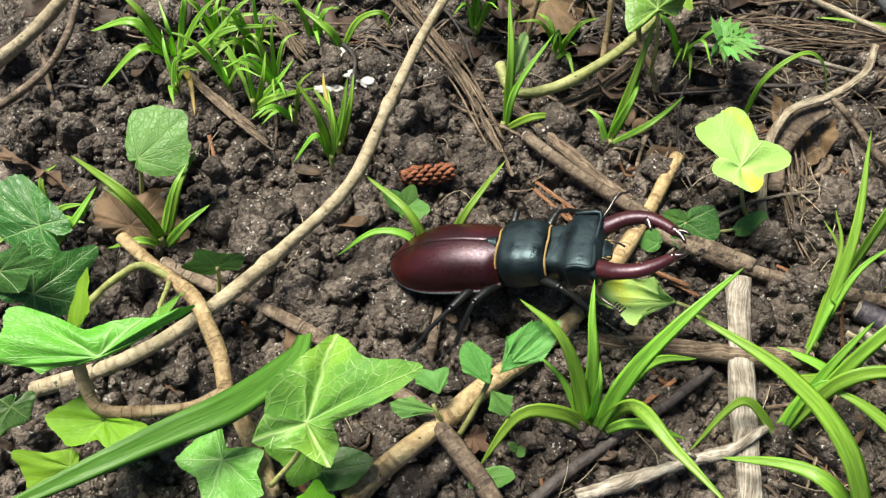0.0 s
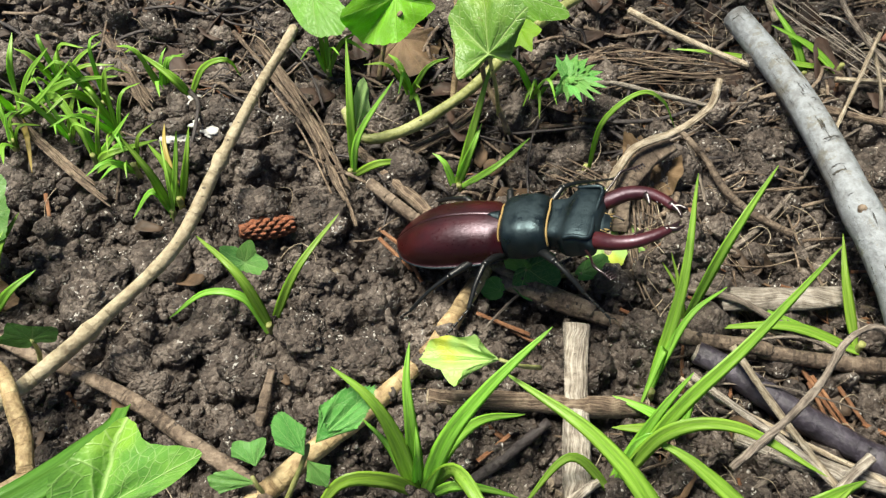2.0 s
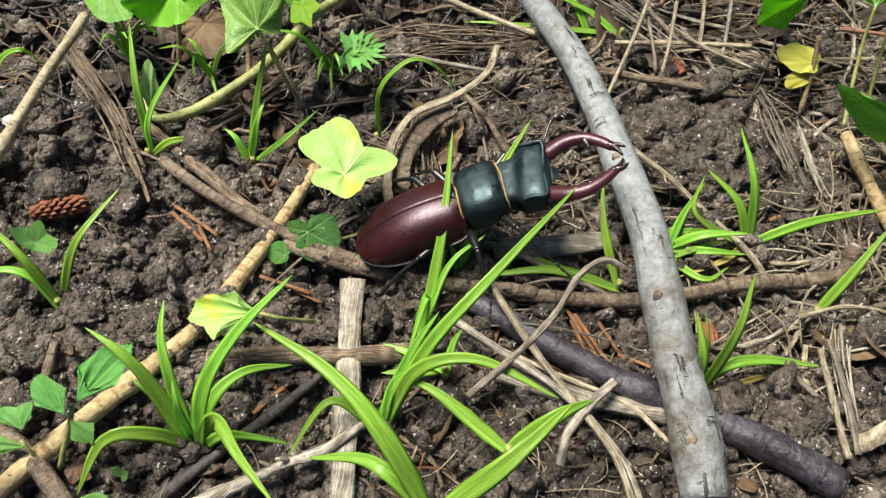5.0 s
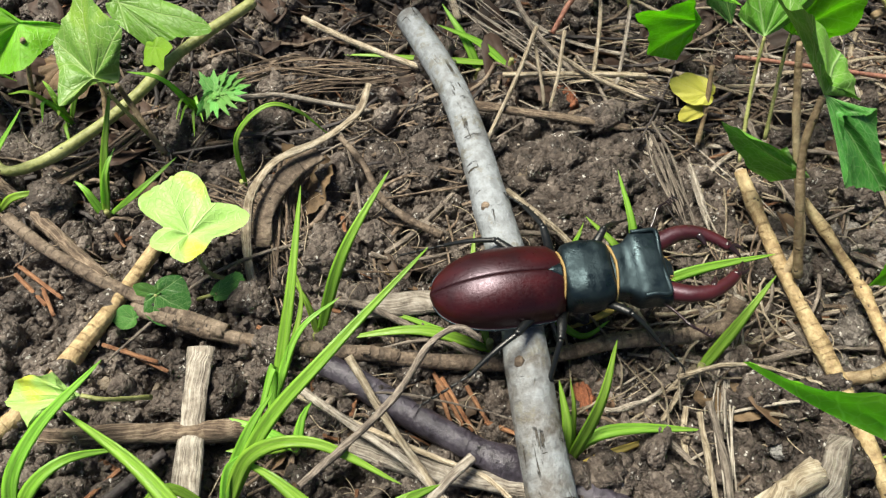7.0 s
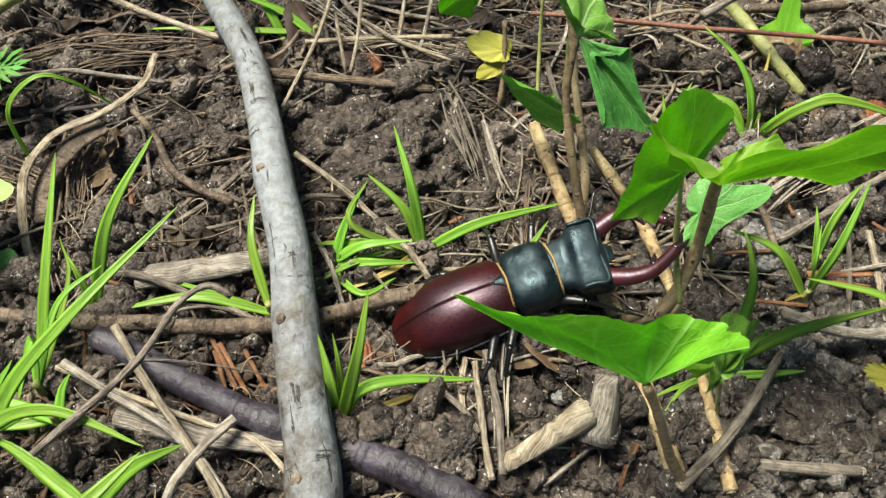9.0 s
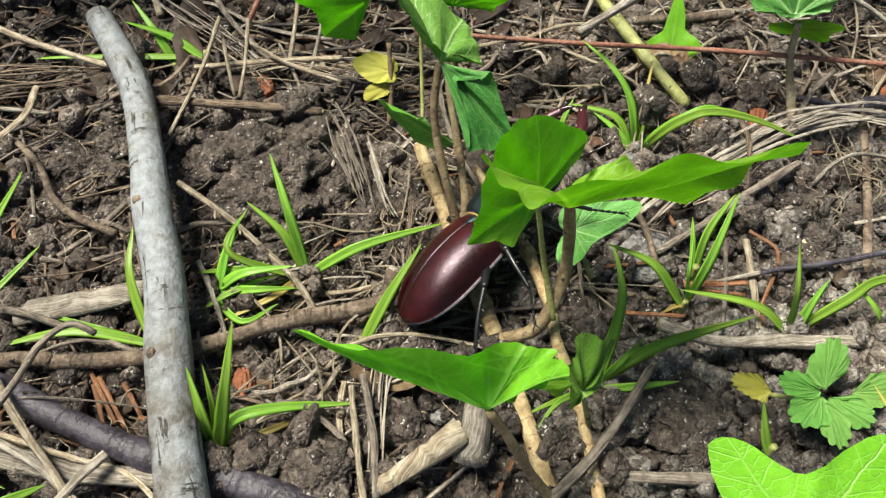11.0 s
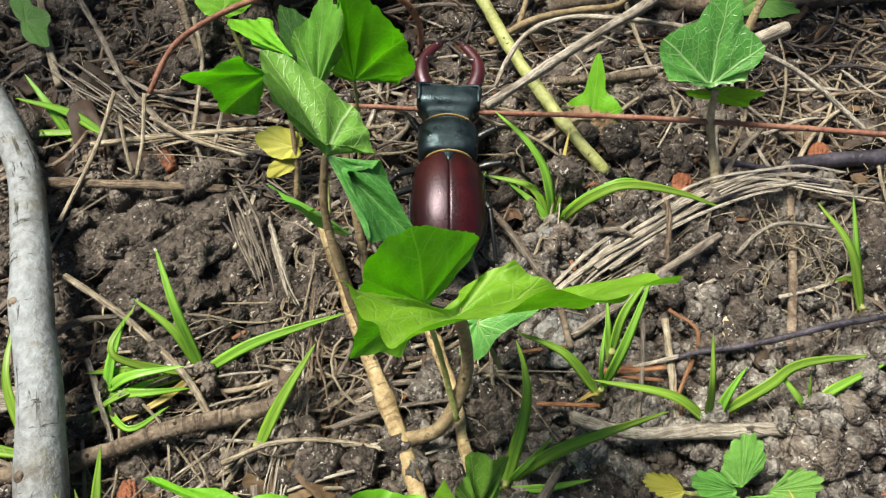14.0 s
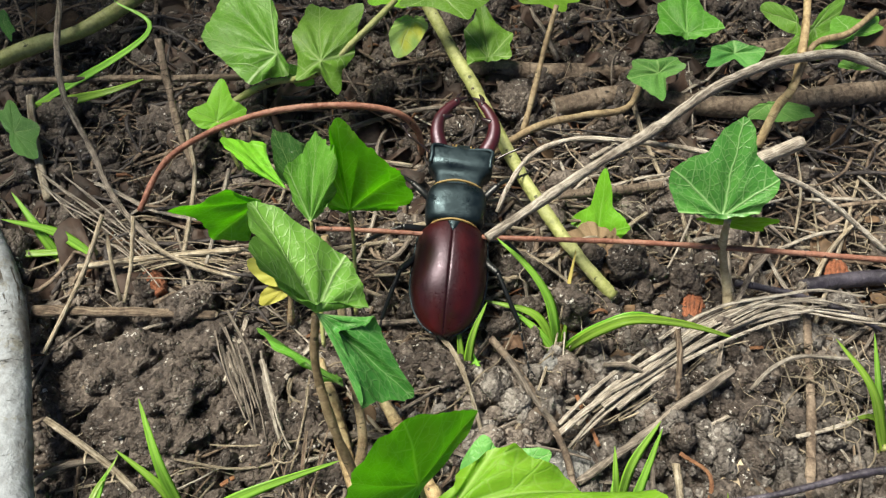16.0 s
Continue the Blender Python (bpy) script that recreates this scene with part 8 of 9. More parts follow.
clod("soil_clod", "dark crumbly soil clod on the ground", SOIL, (175.8, 108.6), (9, 7, 6), 39)
clod("soil_clod", "dark crumbly soil clod on the ground", SOIL, (170.0, 123.6), (8, 6, 6), 40)
clod("soil_clod", "dark crumbly soil clod on the ground", SOIL, (217.3, 104.1), (5, 4, 4), 41)
clod("soil_clod", "dark crumbly soil clod on the ground", SOIL, (222.5, 98.2), (5, 4, 4), 42)
clod("soil_clod", "dark crumbly soil clod on the ground", SOIL, (234.7, 97.6), (5, 4, 3), 43)
clod("soil_clod", "dark crumbly soil clod on the ground", SOIL, (293.9, 80.7), (6, 5, 5), 44)
clod("soil_clod", "dark crumbly soil clod on the ground", SOIL, (219.9, 33.8), (8, 6, 4), 45)
clod("soil_clod", "dark crumbly soil clod on the ground", SOIL, (233.9, 28.2), (10, 8, 4), 46)
clod("soil_clod", "dark crumbly soil clod on the ground", SOIL, (156.6, 36.4), (7, 6, 5), 47)
clod("soil_clod", "dark crumbly soil clod on the ground", SOIL, (144.9, 42.3), (6, 5, 5), 48)
clod("soil_clod", "dark crumbly soil clod on the ground", SOIL, (94.7, 41.4), (6, 5, 4), 49)
clod("soil_clod", "dark crumbly soil clod on the ground", SOIL, (88.2, 38.5), (5, 4, 4), 50)
clod("soil_clod", "dark crumbly soil clod on the ground", SOIL, (61.4, 71.8), (5, 4, 4), 51)
clod("soil_clod", "dark crumbly soil clod on the ground", SOIL, (194.5, 110.6), (7, 6, 5), 52)
clod("soil_clod", "dark crumbly soil clod on the ground", SOIL, (143.2, 129.7), (7, 6, 5), 53)
clod("soil_clod", "dark crumbly soil clod on the ground", SOIL, (186.4, 95.9), (8, 6, 5), 54)
clod("clay_clod", "pale ochre clay clod on soil", CLAY, (147.1, 119.1), (5, 4, 4), 55)
clod("clay_clod", "pale ochre clay clod on soil", CLAY, (153.0, 123.0), (5, 4, 4), 56)
clod("clay_clod", "pale ochre clay clod on soil", CLAY, (145.7, 120.2), (5, 4, 4), 57)
clod("pebble", "smooth grey pebble half sunk in soil", STONE, (231.2, 103.6), (3, 2.6, 2.4), 58, category='stone', rough=0.18)
clod("pebble", "smooth grey pebble half sunk in soil", STONE, (247.2, 94.5), (3, 2.6, 2.4), 59, category='stone', rough=0.18)
clod("pebble", "smooth grey pebble half sunk in soil", STONE, (240.6, 68.8), (9, 7, 4), 60, category='stone', rough=0.18)
clod("pebble", "smooth grey pebble half sunk in soil", STONE, (183.7, 43.2), (3, 3, 2), 61, category='stone', rough=0.18)
clod("pebble", "smooth grey pebble half sunk in soil", STONE, (240.0, 66.3), (3, 2.4, 2), 62, category='stone', rough=0.18)
clod("pebble", "smooth grey pebble half sunk in soil", STONE, (303.1, 80.1), (2.4, 2, 2), 63, category='stone', rough=0.18)
clod("white_flake", "chalky white flake on soil", FLAKE, (-27.7, 151.5), (2.4, 1.8, 0.9), 60, category='flake', rough=0.7, lift=1.4)
clod("white_flake", "chalky white flake on soil", FLAKE, (-25.4, 147.4), (3.0, 1.8, 0.9), 61, category='flake', rough=0.7, lift=1.4)
clod("white_flake", "chalky white flake on soil", FLAKE, (-21.8, 142.3), (3.5999999999999996, 1.8, 0.9), 62, category='flake', rough=0.7, lift=1.4)
clod("white_flake", "chalky white flake on soil", FLAKE, (-20.2, 139.3), (2.4, 1.8, 0.9), 63, category='flake', rough=0.7, lift=1.4)
clod("white_flake", "chalky white flake on soil", FLAKE, (-27.9, 143.3), (3.0, 1.8, 0.9), 64, category='flake', rough=0.7, lift=1.4)
clod("white_flake", "chalky white flake on soil", FLAKE, (-23.6, 146.4), (3.5999999999999996, 1.8, 0.9), 65, category='flake', rough=0.7, lift=1.4)
clod("white_flake", "chalky white flake on soil", FLAKE, (-18.8, 141.3), (2.4, 1.8, 0.9), 66, category='flake', rough=0.7, lift=1.4)
clod("white_flake", "chalky white flake on soil", FLAKE, (-26.7, 152.6), (3.0, 1.8, 0.9), 67, category='flake', rough=0.7, lift=1.4)
clod("white_flake", "chalky white flake on soil", FLAKE, (-30.8, 141.3), (3.5999999999999996, 1.8, 0.9), 68, category='flake', rough=0.7, lift=1.4)
leaf("dead_leaf", "curled brown dead leaf on the litter", LITTER_PALE, SHIELD, (267.5, 117.3, 7.0), (258.5, 122.3, 10.0), (259.5, 112.8, 6.0), lobe_angle=60, category='dead leaf', cup=0.5, wave=0.35)
leaf("dead_leaf", "curled brown dead leaf on the litter", LITTER_PALE, SHIELD, (273.1, 118.9, 7.0), (277.3, 109.4, 6.0), (268.3, 111.8, 7.0), lobe_angle=-60, category='dead leaf', cup=0.5, wave=0.35)
leaf("dead_leaf", "curled brown dead leaf on the litter", LITTER, SHIELD, (91.6, 127.1, 3.0), (87.3, 114.0, 3.0), (95.9, 116.4, 5.0), lobe_angle=-60, category='dead leaf', cup=0.5, wave=0.35)
leaf("dead_leaf", "curled brown dead leaf on the litter", LITTER, SHIELD, (240.4, 109.9, 2.0), (241.3, 100.2, 2.0), (234.7, 106.2, 3.0), lobe_angle=-60, category='dead leaf', cup=0.5, wave=0.35)

leaf("dead_leaf", "curled brown dead leaf on the litter", LITTER, SHIELD, (29.2, 169.1, 6.0), (34.8, 158.0, 4.0), (22.5, 161.3, 5.0), lobe_angle=-60, category='dead leaf', cup=0.5, wave=0.35)
leaf("dead_leaf", "curled brown dead leaf on the litter", LITTER, SHIELD, (138.8, 240.8, 6.0), (145.4, 244.5, 8.0), (135.6, 247.1, 8.0), lobe_angle=50, category='dead leaf', cup=0.5, wave=0.35)
leaf("dead_leaf", "curled brown dead leaf on the litter", LITTER, SHIELD, (173.6, 55.4, 3.0), (176.8, 48.3, 2.0), (168.2, 53.3, 2.0), lobe_angle=60, category='dead leaf', cup=0.5, wave=0.35)
leaf("dead_leaf", "curled brown dead leaf on the litter", LITTER, SHIELD, (144.3, 63.0, 2.0), (150.3, 56.4, 2.0), (147.3, 65.9, 3.0), lobe_angle=60, category='dead leaf', cup=0.5, wave=0.35)
clod("wood_chip", "pale tan flake of rotten wood", STRAW, (278.3, 60.1), (3.2, 2.4, 0.7), 154, category='wood', rough=0.5, lift=3.0)
clod("wood_chip", "pale tan flake of rotten wood", STRAW, (274.3, 57.2), (3.2, 2.4, 0.7), 155, category='wood', rough=0.5, lift=3.0)
# These three cone shapes stand in for reddish brown crumbs.
cone((285.8, 98.6, 2.0), 1.0, 6.0, 2.6, "cone shape for weathered rust brown crumbs on litter")
cone((325.9, 97.4, 2.0), 1.0, 6.0, 2.6, "cone shape for weathered rust brown crumbs on litter")
cone((160.5, 141.5, 2.0), 2.0, 6.0, 2.6, "cone shape for weathered rust brown crumbs on litter")


# ---- the stag beetle ----
def loft(stations, n=22, power=2.3):
    """A shell along x: stations of (x, half width, top, bottom), with rounded, slightly boxy cross sections."""
    st = np.asarray(stations, float)
    xs = np.linspace(st[0, 0], st[-1, 0], 26)
    c = [np.interp(xs, st[:, 0], st[:, k]) for k in (1, 2, 3)]
    ker = np.array([0.2, 0.6, 0.2])
    c = [np.r_[v[0], np.convolve(v, ker, "valid"), v[-1]] for v in c]
    verts, faces = [], []
    for x, w, zt, zb in zip(xs, *c):
        mid, h = (zt * 0.35 + zb * 0.65), 1.0
        for k in range(n):
            a = 2 * math.pi * k / n
            cy, sz = math.cos(a), math.sin(a)
            y = w * math.copysign(abs(cy) ** (2 / power), cy)
            h = (zt - mid) if sz > 0 else (mid - zb)
            verts.append((x, y, mid + h * math.copysign(abs(sz) ** (2 / power), sz)))
    m = len(xs)
    faces = [(i * n + k, i * n + (k + 1) % n, (i + 1) * n + (k + 1) % n, (i + 1) * n + k) for i in range(m - 1) for k in range(n)]
    faces += [tuple(range(n))[::-1], tuple((m - 1) * n + k for k in range(n))]
    return verts, faces


def case_width(u):
    """Half the width over both wing cases, u from the shoulder to the end."""
    shoulder = min(1.0, 0.80 + 2.6 * u) if u < 0.08 else 1.0
    w = 8.6 * shoulder * (0.90 + 0.10 * math.sin(min(1, u / 0.45) * math.pi / 2)) * (1 - max(0.0, (u - 0.45) / 0.55) ** 2.4) ** 0.55
    return max(w, 0.15)


def case_rim(sign):
    return [(0.9 - 26.9 * u, sign * (case_width(u) + 0.36), 3.1 + 0.6 * u) for u in np.linspace(0.02, 0.985, 26)]


def elytron_mesh(sign):
    """One wing case: a domed half shell with a raised rim and a groove at the seam."""
    M_, N_ = 40, 26
    verts, faces = [], []
    for i in range(M_):
        u = i / (M_ - 1)
        x, w = 0.9 - 26.9 * u, case_width(u)
        top = 4.0 + 6.6 * (1 - (abs(u - 0.38) / 0.62) ** 2.2 * 0.85 if u > 0.38 else 1 - ((0.38 - u) / 0.38) ** 2 * 0.22)
        edge = 3.2 + 0.6 * u
        for k in range(N_):
            f = (k / (N_ - 1)) ** 1.35
            a = f * math.pi * 0.5
            y = w * math.sin(a) ** 0.92
            z = edge + (top - edge) * math.cos(a) ** 0.85
            z -= 0.16 * math.exp(-((y / 0.16) ** 2)) * (1 if u > 0.03 else 0)
            if k == N_ - 1:
                y, z = y + 0.35 * min(1, w), z - 0.15
            verts.append((x, sign * (y + 0.03), z))
    for i in range(M_ - 1):
        for k in range(N_ - 1):
            q = (i * N_ + k, i * N_ + k + 1, (i + 1) * N_ + k + 1, (i + 1) * N_ + k)
            faces.append(q if sign < 0 else q[::-1])
    lid = len(verts)
    verts += [(x, y, z - 0.3) for x, y, z in verts]
    faces += [tuple(v + lid for v in f[::-1]) for f in faces]
    rim = [i * N_ + N_ - 1 for i in range(M_)]
    faces += [(p, q, q + lid, p + lid) for p, q in zip(rim, rim[1:])]
    return build("wing_case", verts, faces, ELYTRON)


def rod(points, r0, r1, mat, name, sides=10, flat=1.0, rough=0.03, knots=()):
    v, f, u = tube(points, r0, r1, sides, 0.5, rough, flat, next_seed(), knots)
    return build(name, v, f, mat, u)


beetle = thing("stag_beetle", (0, 0, 0), "male stag beetle, chestnut wing cases and maroon antler jaws", "beetle")
v, f = loft([(-24, 1.5, 4.4, 2.8), (-20, 5.8, 4.8, 1.2), (-10, 8.0, 5.5, 0.4), (0, 7.6, 6.5, 0.6), (1.2, 5.5, 7.5, 1.5)])
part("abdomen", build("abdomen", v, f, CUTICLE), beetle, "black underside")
for sign in (1, -1):
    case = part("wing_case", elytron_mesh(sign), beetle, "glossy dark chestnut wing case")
    part("rim", rod(case_rim(sign), 0.24, 0.2, CUTICLE, "rim", 8, 1.0, 0.0), case, "black raised rim")
v, f = loft([(-2.2, 0.15, 9.75, 8.4), (-1.2, 0.9, 9.95, 8.4), (0.6, 1.7, 9.7, 8.0)], 14)
part("scutellum", build("scutellum", v, f, CUTICLE), beetle, "small black shield between the wing cases")
v, f = loft([(0.9, 5.4, 8.9, 2.0), (1.3, 6.5, 9.5, 1.3), (2.2, 7.0, 9.9, 1.0), (5.0, 7.35, 10.4, 0.9), (8.6, 7.2, 10.1, 1.2), (10.2, 6.7, 9.5, 1.6), (10.9, 6.0, 8.9, 2.2)], 40, 3.4)
thorax = part("thorax_shield", build("thorax_shield", v, f, CUTICLE), beetle, "black thorax shield, sky's blue tinted into its gloss")


def fringe(x, w, top, width, name="hair_fringe"):
    """A fringe of short golden hairs over the back, from flank to flank."""
    pieces = []
    rnd = np.random.RandomState(int(x * 10) + 50)
    for k in range(90):
        a = math.pi * (0.06 + 0.88 * (k + rnd.rand()) / 90)
        c, s = math.cos(a), math.sin(a)
        y, z = w * math.copysign(abs(c) ** 0.8, c), 3.5 + (top - 3.5) * s**0.8
        d = width * (0.6 + 0.6 * rnd.rand())
        bow = 0.7 * (1 - abs(c))
        pieces.append(tube([(x - d * 0.5 + bow, y, z - 0.25), (x + bow, y * 1.01, z + 0.1), (x + d * 0.5 + bow, y * 1.015, z + 0.12 + 0.15 * rnd.rand())], 0.12, 0.04, 4, 0.4, 0, 1, k))
    arc = []
    for k in range(25):
        a = math.pi * (0.05 + 0.90 * k / 24)
        c, s = math.cos(a), math.sin(a)
        arc.append((x + 0.7 * (1 - abs(c)), w * math.copysign(abs(c) ** 0.8, c), 3.5 + (top - 3.5) * s**0.8))
    pieces.append(tube(arc, 0.34, 0.34, 6, 0.5, 0.12, 0.7, 5))
    return join(pieces)


for x, w, top, wd in ((0.45, 5.8, 9.35, 0.5), (10.95, 6.2, 9.15, 0.5)):
    v, f, u = fringe(x, w, top, wd)
    part("hair_fringe", build("hair_fringe", v, f, GOLD, u), beetle, "golden hair fringe at the joint")

# the head swings on the neck, so its pieces hang under it
HEAD_AT = (11.0, 0.0, 6.0)
hx, hz = HEAD_AT[0], HEAD_AT[2]
v, f = loft([(-1.0, 5.2, 2.0, -3.6), (1.2, 5.5, 2.2, -4.0), (3.0, 5.9, 2.0, -4.2), (4.0, 7.0, 2.2, -3.8), (4.8, 7.8, 2.9, -3.5), (6.0, 7.9, 3.2, -3.4), (8.0, 7.7, 3.0, -3.2), (9.6, 8.1, 2.6, -3.0), (10.6, 8.3, 2.0, -2.6), (11.2, 7.9, 0.6, -1.8)], 44, 5.5)
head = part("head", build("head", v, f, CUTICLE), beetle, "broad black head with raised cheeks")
head.location = Vector(HEAD_AT) * MM
part("brow_ridge", rod([(5.0, -7.3, 2.5), (7.4, -7.2, 2.8), (9.8, -7.4, 2.5), (10.4, -6.0, 2.2), (10.1, -2.5, 1.9), (9.9, 0, 1.8), (10.1, 2.5, 1.9), (10.4, 6.0, 2.2), (9.8, 7.4, 2.5), (7.4, 7.2, 2.8), (5.0, 7.3, 2.5)], 0.5, 0.5, CUTICLE, "brow_ridge"), head)
v, f = loft([(10.0, 3.4, 0.6, -2.4), (11.6, 3.0, 0.2, -2.2), (12.8, 1.8, -0.6, -1.8)], 14)
part("mouth_plate", build("mouth_plate", v, f, CUTICLE), head)
v, f, u = join([tube([(11.2, y, -0.4 + 0.3 * math.sin(y * 9)), (12.6 + 0.4 * math.cos(y * 7), y * 1.05, -0.9)], 0.12, 0.05, 4, 0.5, 0, 1, 3) for y in np.linspace(-2.6, 2.6, 46)])
part("mouth_brush", build("mouth_brush", v, f, GOLD, u), head, "tan bristles at the mouth")
for s in (1, -1):
    jaw = part("mandible", rod([(9.4, s * 5.3, -0.4), (11.6, s * 5.9, 0.1), (15.0, s * 7.0, 0.7), (19.0, s * 6.9, 0.9), (22.6, s * 5.1, 0.7), (25.2, s * 3.0, 0.4)], 2.15, 1.05, JAW, "mandible", 14, 0.8, 0.02), head, "curved maroon antler jaw")
    part("jaw_tip", rod([(24.4, s * 3.7, 0.5), (26.0, s * 2.2, 0.3), (26.9, s * 0.5, 0.1)], 1.05, 0.22, JAW_TIP, "jaw_tip", 12), jaw, "blackish forked jaw tip")
    part("jaw_tip", rod([(25.0, s * 3.1, 0.4), (26.6, s * 3.1, 0.5), (27.8, s * 2.2, 0.5)], 0.9, 0.2, JAW_TIP, "jaw_tip", 10), jaw)
    part("jaw_tooth", rod([(19.4, s * 6.2, 0.9), (20.0, s * 4.6, 0.9), (20.4, s * 3.4, 0.8)], 1.15, 0.2, JAW_TIP, "jaw_tooth", 10), jaw, "inner tooth of the jaw")
    for q in (21.6, 22.6, 23.5):
        part("jaw_tooth", rod([(q, s * (5.0 - (q - 21.6) * 0.6), 0.7), (q + 0.2, s * (3.9 - (q - 21.6) * 0.6), 0.7)], 0.4, 0.12, JAW_TIP, "jaw_tooth", 7), jaw)
    eye = bmesh.new()
    bmesh.ops.create_uvsphere(eye, u_segments=14, v_segments=9, radius=1.15 * MM)
    em = bpy.data.meshes.new("eye")
    eye.to_mesh(em)
    eye.free()
    em.materials.append(JAW_TIP)
    em.shade_smooth()
    part("eye", em, head, "shiny black eye").location = Vector((5.6, s * 6.7, 0.2)) * MM
    antenna = part("antenna", rod([(8.6, s * 6.8, -1.0), (11.0, s * 10.5, 0.2), (12.6, s * 13.6, 1.0), (14.6, s * 15.0, 0.6), (16.6, s * 16.6, 0.4)], 0.30, 0.24, JAW_TIP, "antenna", 8, knots=((0.62, 0.5),)), head, "elbowed black antenna")
    for k in range(4):
        part("antenna_comb", rod([(14.9 + k * 0.55, s * (15.2 + k * 0.45), 0.6), (15.7 + k * 0.55, s * (14.2 + k * 0.45), 0.5)], 0.24, 0.16, JAW_TIP, "antenna_comb", 6), antenna)
    part("palp", rod([(11.4, s * 2.4, -1.6), (13.2, s * 3.0, -1.9), (14.8, s * 2.4, -2.6)], 0.3, 0.22, JAW_TIP, "palp", 7), head)

# six legs, each on its hip: (hip, knee, ankle, toe, phase)
LEG_ROWS = (
    ((7.6, 4.6, 2.4), (5.0, 6.2, 2.2), (10.0, 10.4, -3.4), (14.6, 13.8, -8.6), 0.0),
    ((0.5, 5.2, 2.0), (-1.6, 7.8, 2.6), (-4.4, 14.6, -4.0), (-9.6, 20.4, -8.0), 0.5),
    ((-4.0, 5.2, 2.0), (-6.4, 6.6, 2.2), (-17.0, 10.6, -3.4), (-27.5, 12.4, -8.0), 0.0),
)
legs = []
for hip, knee, ankle, toe, phase in LEG_ROWS:
    for s in (1, -1):
        h = np.array((hip[0], s * hip[1], hip[2]))
        k, an, to = (np.array((p[0], s * p[1], p[2])) for p in (knee, ankle, toe))
        leg = part("leg", rod([(0, 0, 0), k * 0.5 + (0, 0, 0.5), k], 1.25, 0.8, LEG, "thigh", 10, 0.75), beetle, "spiny black leg")
        leg.location = Vector(h) * MM
        shin = part("shin", rod([k, (k + an) / 2 + (0, 0, 0.6), an], 0.6, 0.5, LEG, "shin", 9, 0.8), leg)
        for q in (0.35, 0.6, 0.85):
            c = k + (an - k) * q
            out = np.cross(an - k, (0, 0, 1))
            out = out / np.linalg.norm(out) * s
            part("spine", rod([c, c + out * 1.1 + (an - k) * 0.06], 0.3, 0.06, LEG, "spine", 6), leg)
        d = to - an
        pieces = []
        for q in range(5):
            p0, p1 = an + d * (q / 5.3), an + d * ((q + 0.86) / 5.3)
            pieces.append(tube([p0, p1], 0.22, 0.34, 7, 0.6, 0.02, 1, 3))
        e = an + d * 0.93
        sp = np.cross(d, (0, 0, 1))
        sp = sp / np.linalg.norm(sp)
        pieces += [tube([e, e + d * 0.10 + sp * w * 0.7, e + d * 0.15 + sp * w * 0.9 - (0, 0, 0.7)], 0.18, 0.05, 6, 0.4, 0, 1, 3) for w in (1, -1)]
        v, f, u = join(pieces)
        part("foot", build("foot", v, f, LEG, u), leg, "jointed foot with two claws")
        legs.append((leg, h, s, phase + (0.5 if s < 0 else 0.0)))

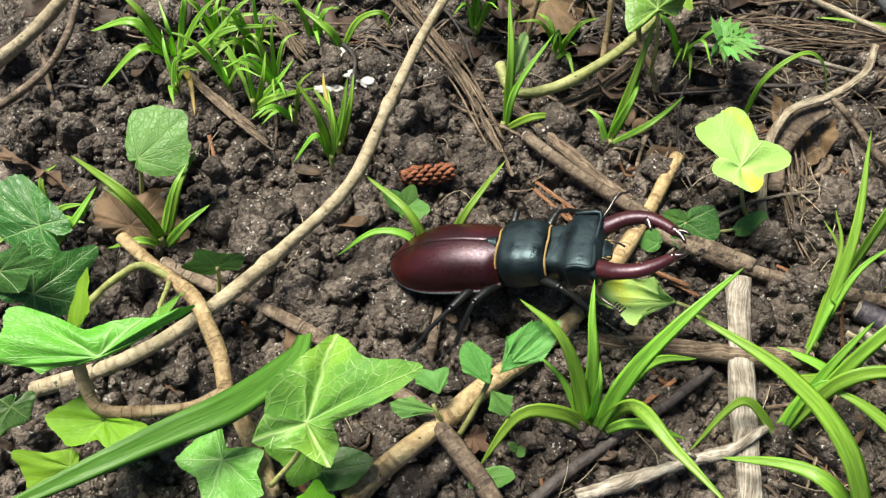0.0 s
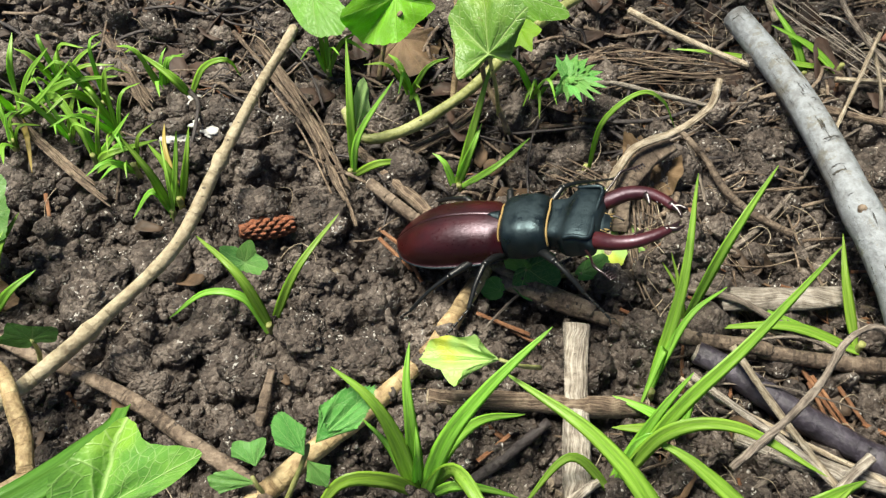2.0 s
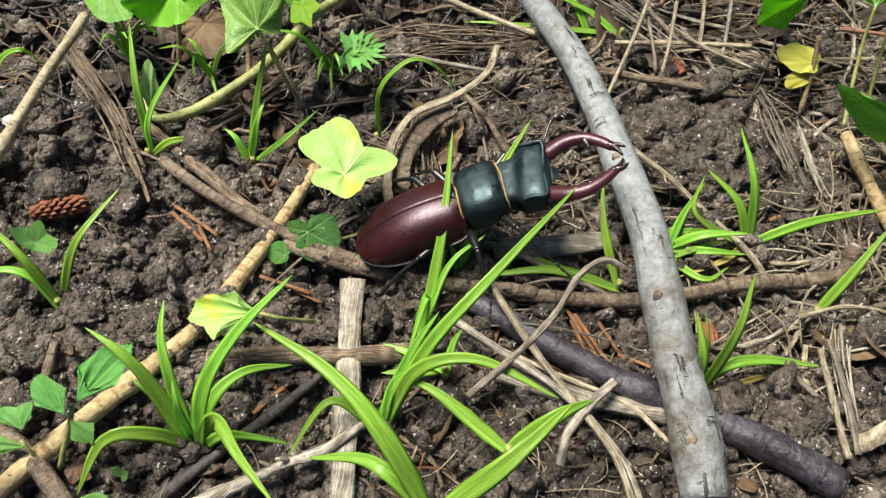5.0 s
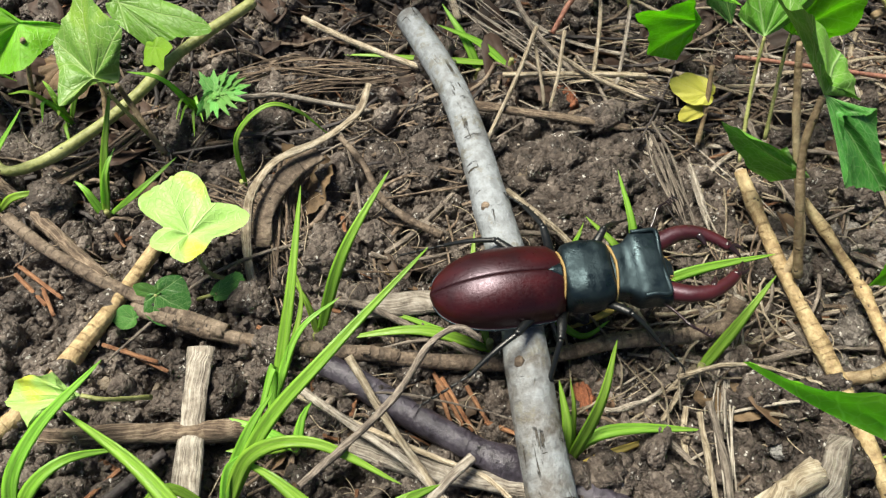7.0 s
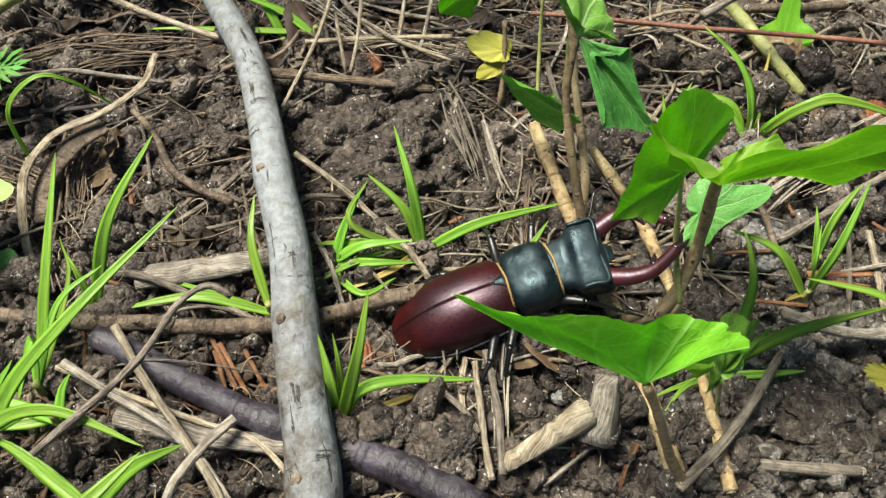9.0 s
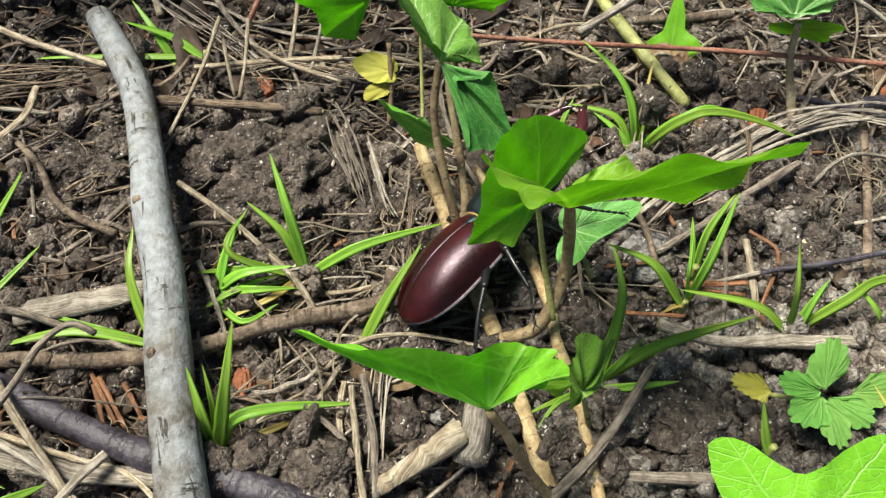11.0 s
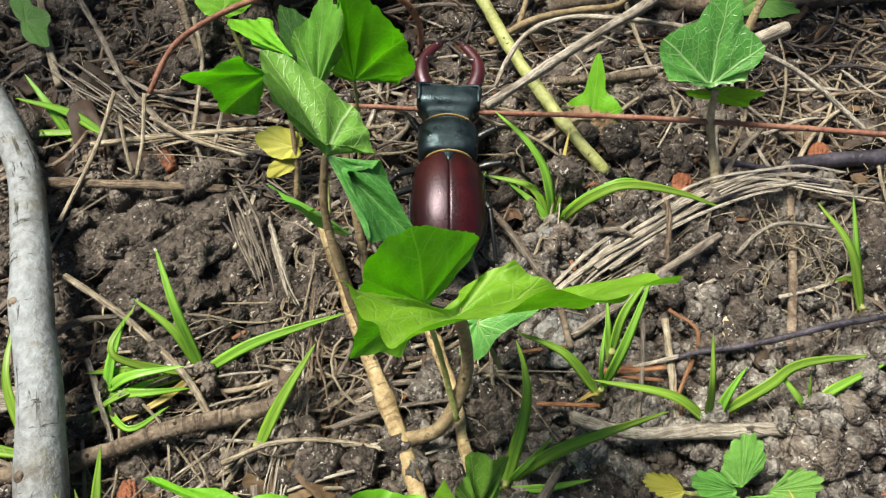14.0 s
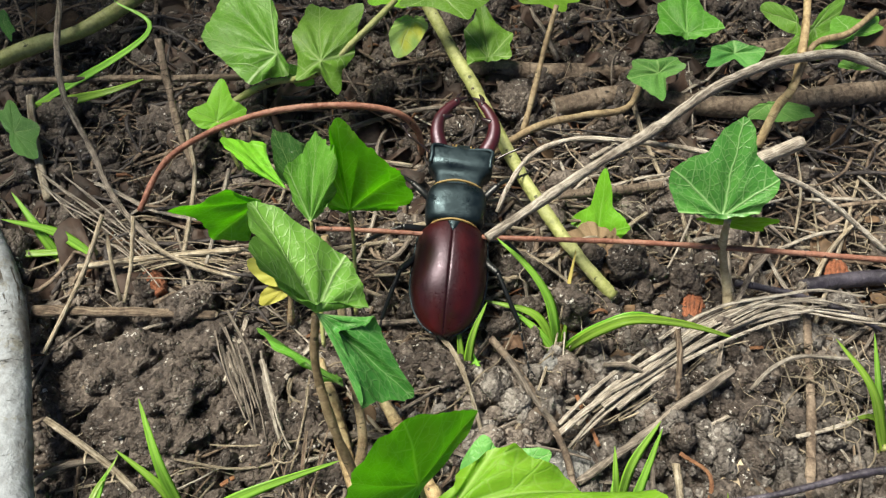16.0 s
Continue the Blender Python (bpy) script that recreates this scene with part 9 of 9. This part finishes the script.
# seconds, place in mm, heading, rise, turn of the head, roll
BEETLE_PATH = [
    (0, 13.5, 80.67, 9.79, -9.9, 21.3, -1.5, -10),
    (0.5, 19.86, 92.72, 11.22, 29.1, 23.9, -20.2, -14),
    (1, 36.55, 99.21, 9.77, 12.3, 15.0, -23.5, -14),
    (1.5, 42.08, 102.83, 10.75, 23.7, 16.8, -25.4, -14),
    (2, 51.41, 98.29, 11.81, -11.5, 22.9, -6.7, -12),
    (2.5, 66.08, 91.3, 13.18, -29.6, 24.5, 5.5, -6),
    (3, 63.05, 74.39, 6.63, -18.9, 10.8, 6.6, -10),
    (3.5, 80.17, 86.15, 6.52, -8, -10.9, -12.8, -8),
    (4, 85.24, 87, 7.32, -6.9, 0.3, -6.6, -8),
    (6.5, 125.06, 97.14, 18.99, 29.8, 26.4, -23.3, -4),
    (7, 139.96, 78.22, 16.22, -2.4, 2.6, -1.8, 0),
    (7.5, 147.9, 70.98, 13.56, -11.5, 4.2, 9, 0),
    (8, 162.22, 58.9, 9.83, -3, 0, 5, 0),
    (8.5, 175.32, 67.24, 9.2, 22.9, 9.1, -6.1, 0),
    (9, 176.88, 64.46, 5.09, 4.8, 16.6, -7.6, 0),
    (11.5, 212.6, 76.6, 12.4, 40, 11.3, 14, -36),
    (12, 218.6, 79.2, 9.2, 42, -6, 12, -22),
    (12.5, 215.88, 82.65, 8.63, 39.2, -1.4, -2.6, 0),
    (13, 221.1, 90.32, 9.54, 56.4, 1.1, 5.3, 0),
    (13.5, 222.06, 99.01, 9.05, 72.8, -4, -6, 0),
    (14, 226.53, 112.04, 10.82, 73.7, 3.4, -2.6, 0),
    (14.5, 231.73, 112.73, 9.81, 71.2, 5.9, 5.1, 0),
    (15, 228.91, 119.24, 10.94, 74, 3.6, -0.4, 0),
    (15.5, 229.41, 124.95, 11.65, 74.5, 3.3, -5.1, 0),
    (16, 233.08, 128.86, 11.08, 68.1, 8.5, -2, 0),
]


def motions():
    rows, heads = [], []
    for t, x, y, z, turn, rise, nod, roll in BEETLE_PATH:
        rows.append((t, Matrix.Translation(Vector((x, y, z)) * MM) @ pose(0, 0, 0, 0, 0, turn) @ pose(0, 0, 0, 0, -rise, 0) @ pose(0, 0, 0, roll, 0, 0)))
        heads.append((t, Matrix.Translation(Vector(HEAD_AT) * MM) @ pose(0, 0, 0, 0, 0, nod)))
    walk(beetle, rows)
    walk(head, heads)
    # the legs step in two sets of three, once in 0.9 s
    for leg, h, s, phase in legs:
        steps = []
        for k in range(65):
            t = k * 0.25
            a = 2 * math.pi * (t / 0.9 + phase)
            steps.append((t, Matrix.Translation(Vector(h) * MM) @ pose(0, 0, 0, s * max(0.0, 16 * math.sin(a)), 0, s * 17 * math.cos(a))))
        walk(leg, steps)
    # the beetle brushes past an ivy blade, which swings on its stalk
    p = pushed_blade.location.copy()
    axis = Vector((0.540, -0.566, -0.622))
    walk(pushed_blade, [(t, Matrix.Translation(p) @ Matrix.Rotation(radians(a), 4, axis)) for t, a in ((0.0, 21), (12.6, 21), (13.0, 15), (13.4, -4), (13.8, 0), (16.0, 0))])
    # the fading ivy leaf is pushed aside by the jaws and springs back
    p = yellow_ivy.location.copy()
    shifts = ((0.0, 0, 0, 0, 0), (0.95, 0, 0, 0, 0), (1.25, 2.0, -5.0, -4.0, -12), (1.5, 3.5, -8.5, -6.0, -20), (1.75, 8.0, -4.0, -13.0, -14), (2.0, 10.0, 0.5, -15.5, -8), (2.5, 5.0, 1.0, -15.5, -4), (2.75, 1.0, 0.5, -5.0, 0), (2.95, 0, 0, 0, 0), (16.0, 0, 0, 0, 0))
    walk(yellow_ivy, [(t, Matrix.Translation(p + Vector((x, y, z)) * MM) @ pose(0, 0, 0, 0, 0, a)) for t, x, y, z, a in shifts])


motions()
